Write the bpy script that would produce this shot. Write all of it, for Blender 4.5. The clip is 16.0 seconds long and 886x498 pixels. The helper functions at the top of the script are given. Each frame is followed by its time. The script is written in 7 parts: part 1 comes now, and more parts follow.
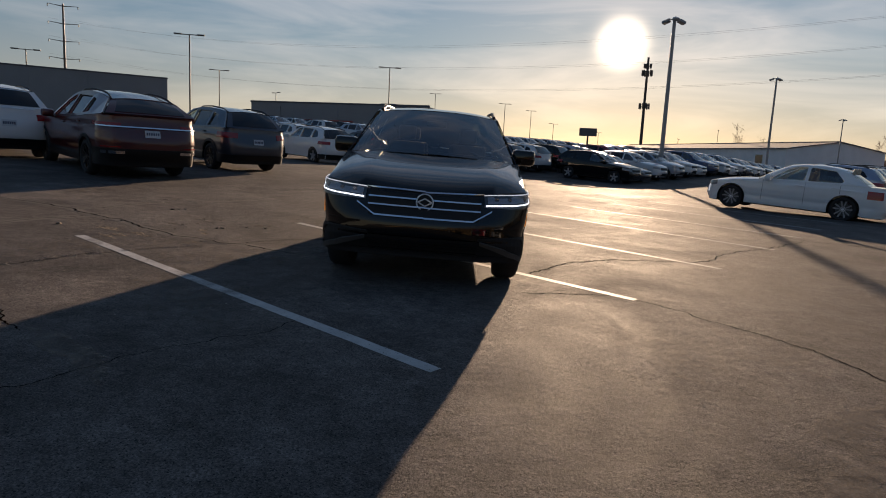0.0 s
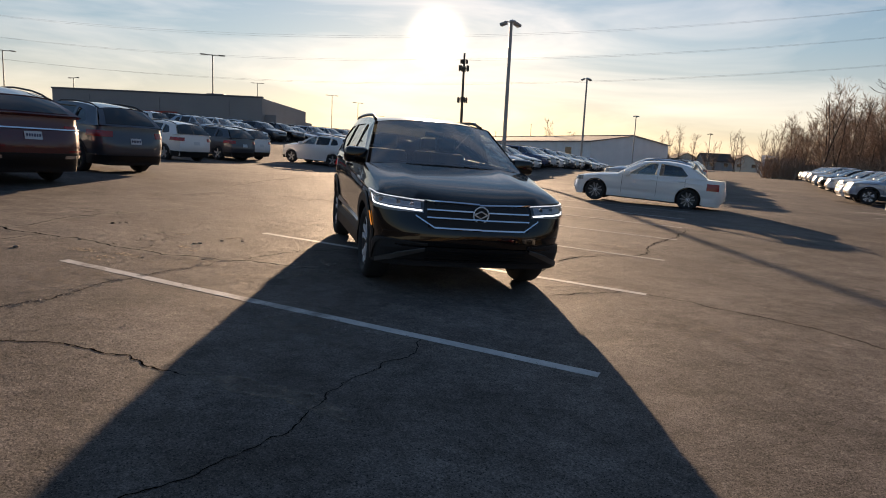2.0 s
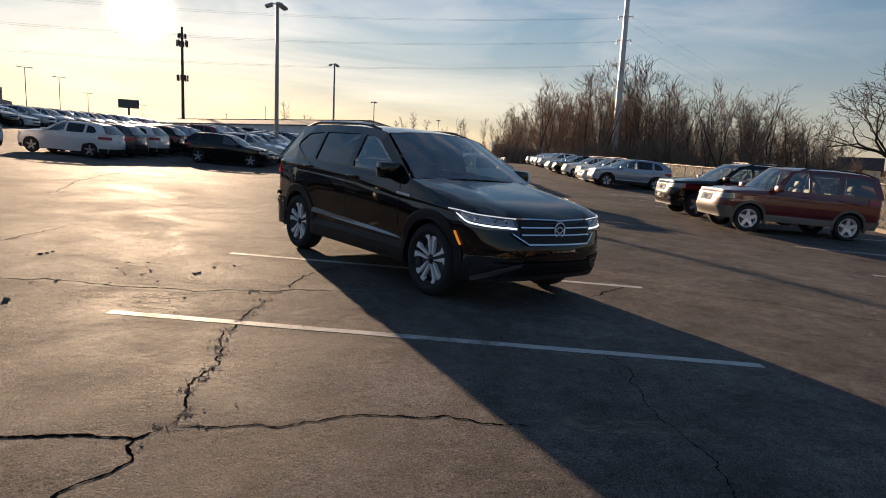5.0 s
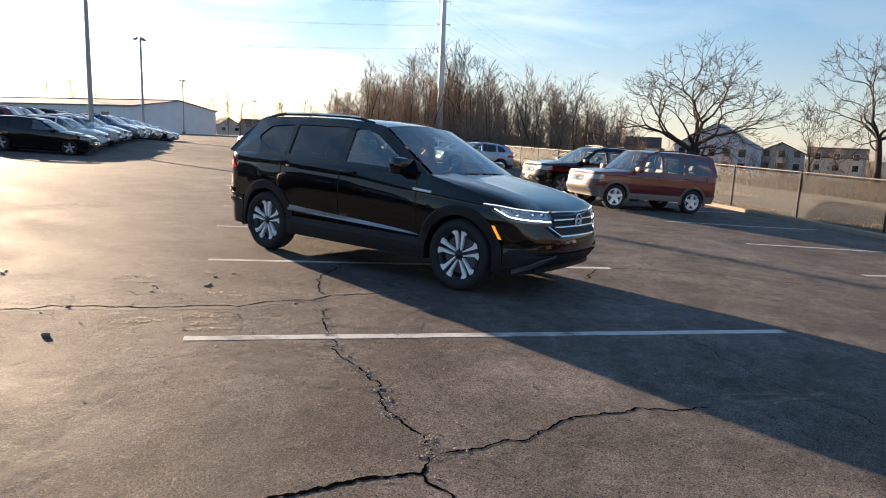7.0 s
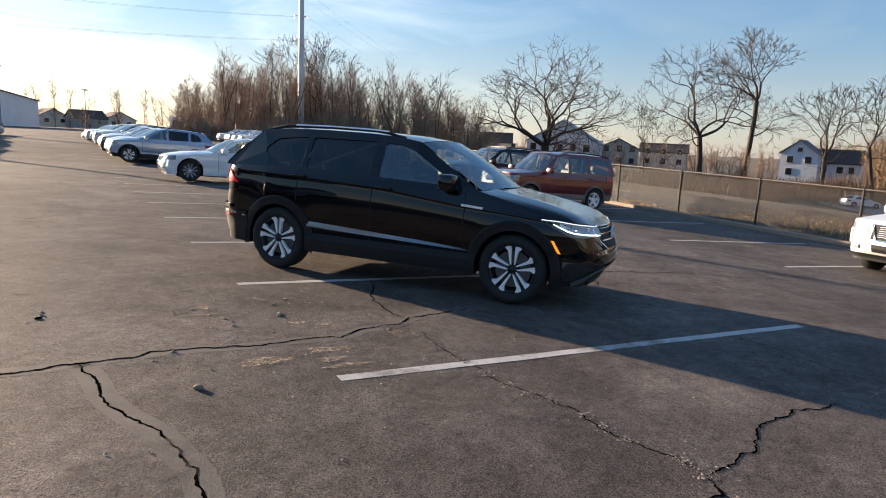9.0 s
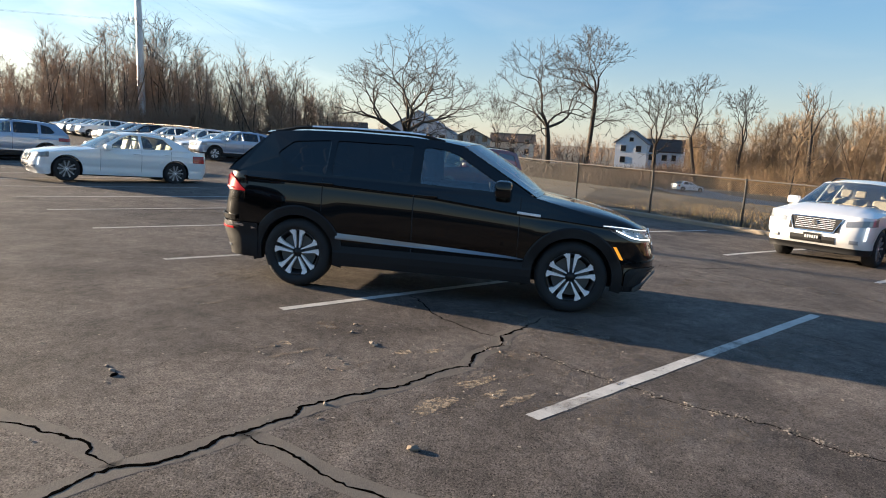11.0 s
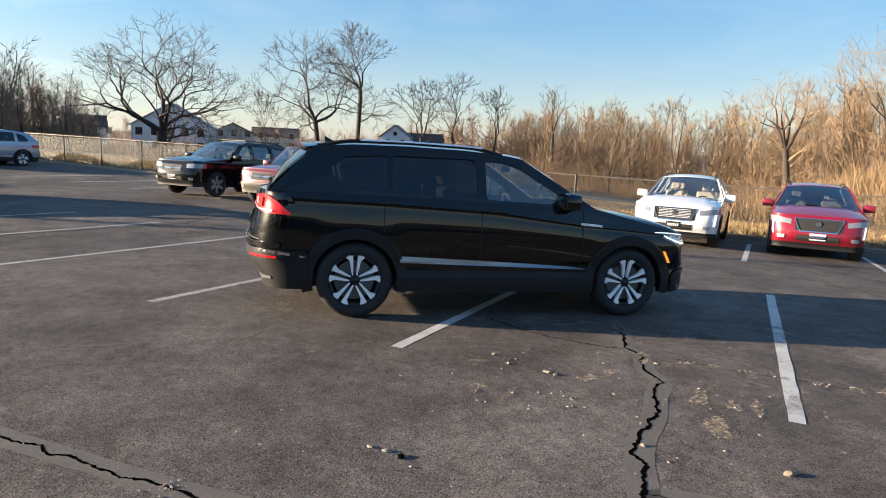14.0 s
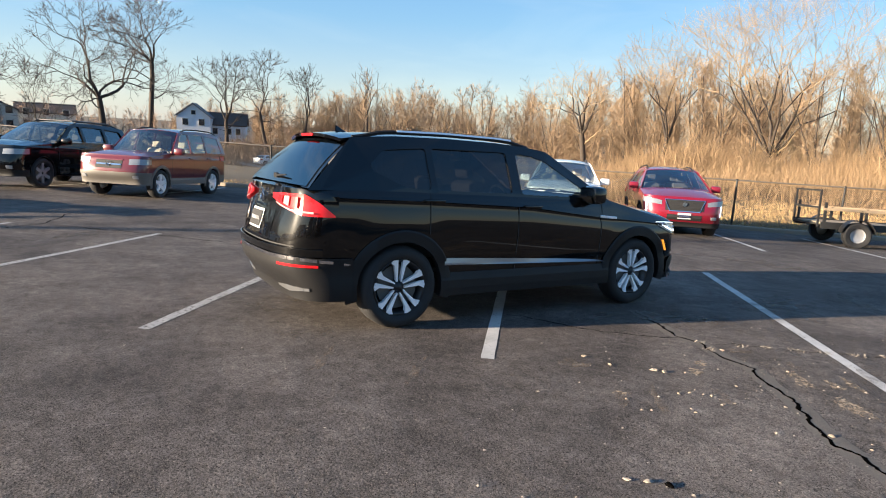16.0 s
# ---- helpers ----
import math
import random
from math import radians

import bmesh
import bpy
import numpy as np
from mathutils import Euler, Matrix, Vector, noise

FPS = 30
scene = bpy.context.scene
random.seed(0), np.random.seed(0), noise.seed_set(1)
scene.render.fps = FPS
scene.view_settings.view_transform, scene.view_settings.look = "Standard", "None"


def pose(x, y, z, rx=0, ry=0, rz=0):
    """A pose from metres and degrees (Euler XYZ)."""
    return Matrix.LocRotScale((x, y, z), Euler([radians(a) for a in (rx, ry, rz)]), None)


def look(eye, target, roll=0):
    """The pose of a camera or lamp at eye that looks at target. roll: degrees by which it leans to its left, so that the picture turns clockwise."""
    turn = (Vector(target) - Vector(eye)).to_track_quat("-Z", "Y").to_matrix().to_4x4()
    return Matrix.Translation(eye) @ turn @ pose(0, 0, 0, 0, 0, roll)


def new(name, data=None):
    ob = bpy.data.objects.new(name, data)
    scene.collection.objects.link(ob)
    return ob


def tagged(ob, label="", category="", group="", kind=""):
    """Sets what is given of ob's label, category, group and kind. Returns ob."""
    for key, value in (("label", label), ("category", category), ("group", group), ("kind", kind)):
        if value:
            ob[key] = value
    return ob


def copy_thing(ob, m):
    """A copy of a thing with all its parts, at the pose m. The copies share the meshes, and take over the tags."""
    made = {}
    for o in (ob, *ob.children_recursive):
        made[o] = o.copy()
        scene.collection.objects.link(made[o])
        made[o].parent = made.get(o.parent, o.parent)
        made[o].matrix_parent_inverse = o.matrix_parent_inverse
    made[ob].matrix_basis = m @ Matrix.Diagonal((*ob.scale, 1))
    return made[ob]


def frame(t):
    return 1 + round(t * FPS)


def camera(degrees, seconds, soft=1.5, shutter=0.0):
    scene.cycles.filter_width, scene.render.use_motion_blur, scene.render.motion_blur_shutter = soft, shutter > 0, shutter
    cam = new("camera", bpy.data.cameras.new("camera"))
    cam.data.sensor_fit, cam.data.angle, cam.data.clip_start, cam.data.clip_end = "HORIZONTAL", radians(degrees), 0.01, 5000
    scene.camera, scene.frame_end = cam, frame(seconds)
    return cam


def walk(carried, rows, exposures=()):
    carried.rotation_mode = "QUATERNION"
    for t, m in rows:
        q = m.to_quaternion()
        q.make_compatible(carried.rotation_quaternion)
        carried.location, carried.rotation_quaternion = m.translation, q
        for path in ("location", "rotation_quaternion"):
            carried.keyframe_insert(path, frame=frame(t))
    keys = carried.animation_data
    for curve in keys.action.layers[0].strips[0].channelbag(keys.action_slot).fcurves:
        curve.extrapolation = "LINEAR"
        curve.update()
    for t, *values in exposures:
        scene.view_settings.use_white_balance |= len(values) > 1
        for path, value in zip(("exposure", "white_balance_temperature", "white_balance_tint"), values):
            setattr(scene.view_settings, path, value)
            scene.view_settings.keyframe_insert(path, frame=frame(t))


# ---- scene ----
cam = camera(69.9, 16.0, soft=1.0)
# The lot is a tilted plane: LOT turns its own frame (origin under the front wheel of the dark SUV) into the upright world.
UP = Vector((-0.0374, 0.0332, 1.0)).normalized()
LOT = UP.rotation_difference(Vector((0, 0, 1))).to_matrix().to_4x4()
ROWS = [
    (0.0, (1.087, -6.117, 1.392), (1.085, -4.149, 1.034), 5.02),
    (0.5, (0.587, -6.120, 1.395), (0.699, -4.158, 1.025), 4.97),
    (1.0, (0.066, -6.222, 1.421), (0.305, -4.270, 1.056), 5.02),
    (1.5, (-0.410, -6.144, 1.405), (-0.024, -4.213, 1.055), 5.22),
    (2.0, (-0.911, -6.078, 1.422), (-0.374, -4.181, 1.087), 5.30),
    (2.5, (-1.394, -5.953, 1.420), (-0.708, -4.104, 1.086), 5.47),
    (3.0, (-1.902, -5.768, 1.437), (-1.077, -3.976, 1.108), 5.65),
    (5.5, (-4.109, -4.352, 1.430), (-2.737, -2.929, 1.120), 5.53),
    (6.0, (-4.445, -3.973, 1.417), (-2.966, -2.664, 1.104), 5.37),
    (6.5, (-4.812, -3.630, 1.433), (-3.242, -2.430, 1.126), 5.14),
    (7.0, (-5.101, -3.249, 1.402), (-3.460, -2.149, 1.090), 5.17),
    (7.5, (-5.386, -2.855, 1.425), (-3.687, -1.845, 1.120), 5.22),
    (8.0, (-5.671, -2.470, 1.434), (-3.920, -1.555, 1.128), 5.21),
    (8.5, (-5.840, -2.002, 1.439), (-4.036, -1.190, 1.140), 5.22),
    (9.0, (-6.052, -1.541, 1.456), (-4.201, -0.842, 1.166), 5.19),
    (9.5, (-6.106, -1.066, 1.441), (-4.214, -0.483, 1.158), 5.07),
    (10.0, (-6.186, -0.566, 1.437), (-4.262, -0.100, 1.150), 5.02),
    (12.5, (-6.208, 1.992, 1.446), (-4.224, 1.925, 1.208), 4.47),
    (13.0, (-6.103, 2.443, 1.445), (-4.124, 2.256, 1.225), 4.24),
    (13.5, (-5.948, 2.955, 1.421), (-3.988, 2.626, 1.204), 3.86),
    (14.0, (-5.793, 3.444, 1.422), (-3.869, 2.957, 1.177), 3.77),
    (14.5, (-5.529, 3.929, 1.425), (-3.653, 3.287, 1.159), 3.69),
    (15.0, (-5.288, 4.398, 1.417), (-3.471, 3.609, 1.144), 3.60),
    (15.5, (-4.930, 4.817, 1.398), (-3.177, 3.895, 1.122), 3.62),
    (16.0, (-4.608, 5.259, 1.403), (-2.923, 4.215, 1.139), 3.55),
]
EXPOSURES = [(0.0, 0.62, 6780, 20), (1.5, 1.46, 6900, 20), (2.0, 1.22, 7000, 20), (2.5, 1.23, 7100, 20), (3.0, 1.38, 7100, 20), (5.5, 1.03, 6700, 17), (6.0, 1.03, 6600, 16), (7.0, 2.05, 6370, 15), (8.0, 2.03, 6320, 15), (9.0, 1.88, 6200, 15), (9.5, 1.66, 6180, 14), (10.0, 1.90, 6150, 12), (12.5, 2.08, 6070, 9), (16.0, 2.24, 5860, 9)]
walk(cam, [(t, LOT @ look(eye, target, roll)) for t, eye, target, roll in ROWS], EXPOSURES)

# ---- sky and sun ----
SUN = (LOT.to_3x3() @ Vector((0.232, 0.961, 0.150))).normalized()
SUN_EL, SUN_AZ = math.asin(SUN.z), math.atan2(SUN.x, SUN.y)
world = bpy.data.worlds.new("world")
scene.world = world
world.use_nodes = True
wt = world.node_tree
wt.nodes.clear()


def wnode(kind, **inputs):
    n = wt.nodes.new(kind)
    for k, v in inputs.items():
        n.inputs[k.replace("_", " ")].default_value = v
    return n


sky = wnode("ShaderNodeTexSky")
sky.sky_type, sky.sun_disc = "NISHITA", False
sky.sun_elevation, sky.sun_rotation = SUN_EL, SUN_AZ
sky.altitude, sky.air_density, sky.dust_density, sky.ozone_density = 150, 1.0, 0.25, 1.5
geo = wnode("ShaderNodeTexCoord")
# thin cirrus, stretched in long streaks
mapping = wnode("ShaderNodeMapping")
mapping.inputs["Scale"].default_value = (1.4, 2.2, 9.0)
mapping.inputs["Rotation"].default_value = (0.10, 0.05, 0.5)
cloud = wnode("ShaderNodeTexNoise", Scale=1.7, Detail=7.0, Roughness=0.55, Distortion=0.6)
ramp = wt.nodes.new("ShaderNodeValToRGB")
ramp.color_ramp.elements[0].position, ramp.color_ramp.elements[1].position = 0.43, 0.80
ramp.color_ramp.elements[1].color = (0.40, 0.40, 0.40, 1)
white = wt.nodes.new("ShaderNodeMix")
white.data_type = "RGBA"
white.blend_type = "MIX"
lift = wt.nodes.new("ShaderNodeMix")
lift.data_type, lift.blend_type = "RGBA", "MULTIPLY"
lift.inputs["Factor"].default_value = 1.0
lift.inputs["B"].default_value = (1.55, 1.5, 1.45, 1)
link = wt.links.new
link(geo.outputs["Generated"], mapping.inputs["Vector"])
link(mapping.outputs["Vector"], cloud.inputs["Vector"])
link(cloud.outputs["Fac"], ramp.inputs["Fac"])
link(sky.outputs["Color"], lift.inputs["A"])
link(ramp.outputs["Color"], white.inputs["Factor"])
link(sky.outputs["Color"], white.inputs["A"])
link(lift.outputs["Result"], white.inputs["B"])
# the low sun itself and the bright haze about it
toward = wnode("ShaderNodeVectorMath")
toward.operation = "DOT_PRODUCT"
toward.inputs[1].default_value = SUN
link(geo.outputs["Generated"], toward.inputs[0])


def halo(power, gain):
    p = wnode("ShaderNodeMath")
    p.operation = "POWER"
    p.inputs[1].default_value = power
    m = wnode("ShaderNodeMath")
    m.operation = "MULTIPLY"
    m.inputs[1].default_value = gain
    link(toward.outputs["Value"], p.inputs[0])
    link(p.outputs[0], m.inputs[0])
    return m


h1, h2 = halo(3600, 150.0), halo(60, 0.12)
add = wnode("ShaderNodeMath")
add.operation = "ADD"
link(h1.outputs[0], add.inputs[0])
link(h2.outputs[0], add.inputs[1])
tint = wt.nodes.new("ShaderNodeMix")
tint.data_type, tint.blend_type = "RGBA", "MULTIPLY"
tint.inputs["Factor"].default_value = 1.0
tint.inputs["A"].default_value = (1.0, 0.84, 0.60, 1)
link(add.outputs[0], tint.inputs["B"])
total = wt.nodes.new("ShaderNodeMix")
total.data_type, total.blend_type = "RGBA", "ADD"
total.inputs["Factor"].default_value = 1.0
link(white.outputs["Result"], total.inputs["A"])
link(tint.outputs["Result"], total.inputs["B"])
back = wnode("ShaderNodeBackground", Strength=0.022)
link(total.outputs["Result"], back.inputs["Color"])
# pale winter haze: blue overhead, whitish towards the horizon
split = wnode("ShaderNodeSeparateXYZ")
link(geo.outputs["Generated"], split.inputs[0])
haze = wt.nodes.new("ShaderNodeValToRGB")
bands = haze.color_ramp.elements
bands[0].position, bands[0].color = 0.0, (0.42, 0.44, 0.46, 1)
bands[1].position, bands[1].color = 1.0, (0.07, 0.17, 0.36, 1)
for at, c in ((0.06, (0.34, 0.39, 0.44)), (0.16, (0.17, 0.325, 0.48)), (0.34, (0.06, 0.24, 0.52))):
    e = bands.new(at)
    e.color = (*c, 1)
link(split.outputs["Z"], haze.inputs["Fac"])
wisps = wt.nodes.new("ShaderNodeMix")
wisps.data_type = "RGBA"
# clouds near the sun glow more than those opposite
near_sun = wnode("ShaderNodeMapRange")
near_sun.inputs["From Min"].default_value, near_sun.inputs["To Min"].default_value, near_sun.inputs["To Max"].default_value = 0.3, 0.85, 3.3
link(toward.outputs["Value"], near_sun.inputs["Value"])
cirrus = wt.nodes.new("ShaderNodeMix")
cirrus.data_type, cirrus.blend_type = "RGBA", "MULTIPLY"
cirrus.inputs["Factor"].default_value = 1.0
cirrus.inputs["A"].default_value = (0.42, 0.43, 0.44, 1)
link(near_sun.outputs["Result"], cirrus.inputs["B"])
link(cirrus.outputs["Result"], wisps.inputs["B"])
link(ramp.outputs["Color"], wisps.inputs["Factor"])
link(haze.outputs["Color"], wisps.inputs["A"])
veil = wnode("ShaderNodeBackground", Strength=0.208)
sunward = wnode("ShaderNodeMapRange")
sunward.inputs["From Min"].default_value, sunward.inputs["To Min"].default_value, sunward.inputs["To Max"].default_value = 0.35, 0.0, 1.0
glare = wt.nodes.new("ShaderNodeMix")
glare.data_type, glare.blend_type = "RGBA", "MULTIPLY"
glare.inputs["Factor"].default_value = 1.0
link(toward.outputs["Value"], sunward.inputs["Value"])
link(wisps.outputs["Result"], glare.inputs["A"])
warm = wt.nodes.new("ShaderNodeMix")
warm.data_type = "RGBA"
warm.inputs["A"].default_value, warm.inputs["B"].default_value = (1, 1, 1, 1), (2.2, 1.83, 1.47, 1)
link(sunward.outputs["Result"], warm.inputs["Factor"])
link(warm.outputs["Result"], glare.inputs["B"])
link(glare.outputs["Result"], veil.inputs["Color"])
both = wt.nodes.new("ShaderNodeAddShader")
link(back.outputs["Background"], both.inputs[0])
link(veil.outputs["Background"], both.inputs[1])
out = wnode("ShaderNodeOutputWorld")
link(both.outputs[0], out.inputs["Surface"])

sun = new("sun", bpy.data.lights.new("sun", "SUN"))
sun.data.energy, sun.data.angle, sun.data.color = 5.0, radians(0.6), (1.0, 0.76, 0.50)
sun.matrix_world = look(SUN * 50, (0, 0, 0))


# ---- materials ----
def material(name, colour, rough=0.6, metal=0.0, grain=0.0, scale=8.0, bump=0.0, bump_scale=60.0, coat=0.0, glow=None, vary=0.0, spec=0.5, fine=0.0, coat_ior=1.5):
    """A surface with variation at two scales, grain relief and, with vary, a shade of its own for each object."""
    m = bpy.data.materials.new(name)
    m.use_nodes = True
    nt = m.node_tree
    b = nt.nodes["Principled BSDF"]
    b.inputs["Base Color"].default_value = (*colour, 1)
    b.inputs["Roughness"].default_value, b.inputs["Metallic"].default_value = rough, metal
    b.inputs["Specular IOR Level"].default_value = spec
    b.inputs["Coat IOR"].default_value = coat_ior
    b.inputs["Coat Weight"].default_value, b.inputs["Coat Roughness"].default_value = coat, 0.03
    if glow:
        b.inputs["Emission Color"].default_value = (*glow[:3], 1)
        b.inputs["Emission Strength"].default_value = glow[3]
    pos = nt.nodes.new("ShaderNodeTexCoord")
    if grain or fine or vary:
        big = nt.nodes.new("ShaderNodeTexNoise")
        big.inputs["Scale"].default_value, big.inputs["Detail"].default_value = scale, 6
        small = nt.nodes.new("ShaderNodeTexNoise")
        small.inputs["Scale"].default_value, small.inputs["Detail"].default_value = scale * 14, 3
        nt.links.new(pos.outputs["Object"], big.inputs["Vector"])
        nt.links.new(pos.outputs["Object"], small.inputs["Vector"])
        mix = nt.nodes.new("ShaderNodeMath")
        mix.operation = "MULTIPLY_ADD"
        mix.inputs[1].default_value, mix.inputs[2].default_value = 2 * grain, 1 - grain
        nt.links.new(big.outputs["Fac"], mix.inputs[0])
        more = nt.nodes.new("ShaderNodeMath")
        more.operation = "MULTIPLY_ADD"
        more.inputs[1].default_value = 2 * fine
        nt.links.new(small.outputs["Fac"], more.inputs[0])
        nt.links.new(mix.outputs[0], more.inputs[2])
        last = more
        if vary:
            info = nt.nodes.new("ShaderNodeObjectInfo")
            own = nt.nodes.new("ShaderNodeMath")
            own.operation = "MULTIPLY_ADD"
            own.inputs[1].default_value = vary
            nt.links.new(info.outputs["Random"], own.inputs[0])
            nt.links.new(more.outputs[0], own.inputs[2])
            last = own
        paint = nt.nodes.new("ShaderNodeMix")
        paint.data_type, paint.blend_type = "RGBA", "MULTIPLY"
        paint.inputs["Factor"].default_value = 1.0
        k = 1 / (1 + fine + vary / 2)
        paint.inputs["A"].default_value = (*[c * k for c in colour], 1)
        nt.links.new(last.outputs[0], paint.inputs["B"])
        nt.links.new(paint.outputs["Result"], b.inputs["Base Color"])
    if bump:
        n = nt.nodes.new("ShaderNodeTexNoise")
        n.inputs["Scale"].default_value, n.inputs["Detail"].default_value = bump_scale, 4
        nt.links.new(pos.outputs["Object"], n.inputs["Vector"])
        r = nt.nodes.new("ShaderNodeBump")
        r.inputs["Strength"].default_value, r.inputs["Distance"].default_value = bump, 0.02
        nt.links.new(n.outputs["Fac"], r.inputs["Height"])
        nt.links.new(r.outputs["Normal"], b.inputs["Normal"])
    return m


def film(name, colour, lo, hi, scale=14.0, rough=0.8):
    """A thin worn coat (paint, dust) that lies in flecks and lets the ground show between them."""
    m = material(name, colour, rough, grain=0.4, scale=7, fine=0.3, spec=0.15)
    nt = m.node_tree
    b, o = nt.nodes["Principled BSDF"], nt.nodes["Material Output"]
    pos = nt.nodes.new("ShaderNodeTexCoord")
    n = nt.nodes.new("ShaderNodeTexNoise")
    n.inputs["Scale"].default_value, n.inputs["Detail"].default_value, n.inputs["Roughness"].default_value = scale, 8, 0.72
    f = nt.nodes.new("ShaderNodeMapRange")
    f.inputs["From Min"].default_value, f.inputs["From Max"].default_value = lo, hi
    see = nt.nodes.new("ShaderNodeBsdfTransparent")
    mix = nt.nodes.new("ShaderNodeMixShader")
    nt.links.new(pos.outputs["Object"], n.inputs["Vector"])
    nt.links.new(n.outputs["Fac"], f.inputs["Value"])
    nt.links.new(f.outputs["Result"], mix.inputs["Fac"])
    nt.links.new(see.outputs[0], mix.inputs[1])
    nt.links.new(b.outputs[0], mix.inputs[2])
    nt.links.new(mix.outputs[0], o.inputs["Surface"])
    return m


def glass(name, colour, rough=0.0, clear=0.5, base=0.10):
    """Thin window glass: a tinted pane that lets part of the light through and mirrors the sky."""
    m = bpy.data.materials.new(name)
    m.use_nodes = True
    nt = m.node_tree
    nt.nodes.clear()
    o = nt.nodes.new("ShaderNodeOutputMaterial")
    see = nt.nodes.new("ShaderNodeBsdfTransparent")
    see.inputs["Color"].default_value = (*[clear * c for c in colour], 1)
    shine = nt.nodes.new("ShaderNodeBsdfGlossy")
    shine.inputs["Roughness"].default_value = rough
    f = nt.nodes.new("ShaderNodeLayerWeight")
    f.inputs["Blend"].default_value = 0.5
    steep = nt.nodes.new("ShaderNodeMath")
    steep.operation = "POWER"
    steep.inputs[1].default_value = 3.2
    gloss = nt.nodes.new("ShaderNodeMath")
    gloss.operation = "MULTIPLY_ADD"
    gloss.inputs[1].default_value, gloss.inputs[2].default_value = 0.98 - base, base
    nt.links.new(f.outputs["Facing"], steep.inputs[0])
    nt.links.new(steep.outputs[0], gloss.inputs[0])
    mix = nt.nodes.new("ShaderNodeMixShader")
    nt.links.new(gloss.outputs[0], mix.inputs["Fac"])
    nt.links.new(see.outputs[0], mix.inputs[1])
    nt.links.new(shine.outputs[0], mix.inputs[2])
    nt.links.new(mix.outputs[0], o.inputs["Surface"])
    return m


def paint(name, colour, metal=0.0, rough=0.35):
    return material(name, colour, rough, metal, grain=0.05, scale=3.0, fine=0.03, coat=1.0)


BLACK = material("black paint", (0.0016, 0.0016, 0.0019), 0.3, spec=0.04, coat=1.0, coat_ior=1.5, grain=0.05, scale=3.0)
SILVER = paint("silver paint", (0.42, 0.45, 0.50), 0.6)
PALE_BLUE = paint("pale blue paint", (0.30, 0.36, 0.46), 0.5)
WHITE = paint("white paint", (0.70, 0.70, 0.70))
PEARL = paint("pearl paint", (0.82, 0.82, 0.80))
RED = paint("deep red paint", (0.22, 0.006, 0.020), 0.25)
BRICK = paint("dark orange-red paint", (0.075, 0.006, 0.008), 0.2)
MAROON = paint("dark red paint", (0.105, 0.004, 0.010), 0.05)
GREY = paint("dark grey paint", (0.055, 0.06, 0.075), 0.5)
BLUE = paint("blue paint", (0.035, 0.07, 0.16), 0.4)
CLADDING = material("black plastic", (0.012, 0.012, 0.013), 0.50, spec=0.25, grain=0.1, scale=6, bump=0.1, bump_scale=300)
TAUPE = material("silver-beige bumper paint", (0.125, 0.115, 0.102), 0.5, 0.1, grain=0.1, scale=5)
SIDE_GLASS = glass("green car glass", (0.72, 0.86, 0.82), clear=0.42, base=0.14)
GREY_CLADDING = material("grey plastic", (0.075, 0.072, 0.068), 0.5, grain=0.1, scale=6, bump=0.1, bump_scale=300)
RUBBER = material("tyre rubber", (0.016, 0.016, 0.017), 0.8, grain=0.25, scale=12, bump=0.25, bump_scale=90)
CHROME = material("chrome", (0.75, 0.75, 0.77), 0.09, 1.0)
ALLOY = material("machined alloy", (0.86, 0.87, 0.89), 0.30, 0.35, grain=0.06, scale=20)
# nearly white: the bright low sky that the metal mirrors is put into the base colour
SKY_PALE_ALLOY = material("alloy whitened for sky reflection", (0.93, 0.94, 0.96), 0.28, 0.15, grain=0.04, scale=20)
DARK_ALLOY = material("dark alloy", (0.03, 0.03, 0.032), 0.35, 0.6)
CAST = material("painted alloy", (0.34, 0.34, 0.35), 0.4, 0.4, grain=0.06, scale=20)
DARK = material("dark interior", (0.012, 0.012, 0.013), 0.75, grain=0.2, scale=9)
CLOTH = material("grey seat cloth", (0.055, 0.055, 0.06), 0.85, grain=0.2, scale=12, bump=0.2, bump_scale=200)
TAN = material("beige seat leather", (0.42, 0.36, 0.27), 0.6, grain=0.15, scale=10)
TINT = glass("tinted glass", (0.55, 0.6, 0.62), clear=0.07, base=0.07)
LIGHT_TINT = glass("green side glass", (0.8, 0.95, 0.92), clear=0.66, base=0.18)
CLEAR = glass("windscreen glass", (0.85, 0.93, 0.92), clear=0.80, base=0.20)
LENS = glass("lamp lens", (0.9, 0.93, 0.96), clear=0.85)
LAMP_BOWL = material("lamp reflector", (0.30, 0.31, 0.33), 0.35, 0.3)
LAMP_DARK = material("dark lamp housing", (0.05, 0.052, 0.056), 0.30, 0.3)
LAMP_BACK = material("lamp housing", (0.36, 0.38, 0.41), 0.30, 0.3)
LAMP_PINK = material("pale lamp strip", (0.75, 0.30, 0.28), 0.25, coat=0.4)
SATIN = material("satin silver trim", (0.27, 0.28, 0.30), 0.32, 0.7)
DAYLIGHT = material("daytime lamp", (0.9, 0.9, 0.9), 0.4, glow=(0.85, 0.93, 1.0, 1.5))
RUNNING = material("running lamp", (0.6, 0.6, 0.62), 0.35, glow=(0.9, 0.95, 1.0, 0.35))
TAIL_LIT = material("lit tail lamp", (0.38, 0.008, 0.012), 0.3, coat=0.45, spec=0.2, glow=(1.0, 0.02, 0.02, 0.06))
TAIL = material("tail lamp red", (0.30, 0.006, 0.010), 0.25, coat=0.5)
AMBER = material("amber side lamp", (0.80, 0.24, 0.015), 0.25, coat=0.6, glow=(1.0, 0.35, 0.03, 0.25))
PLATE = material("number plate", (0.50, 0.52, 0.54), 0.4, grain=0.1, scale=20)
INK = material("plate ink", (0.05, 0.06, 0.12), 0.5)


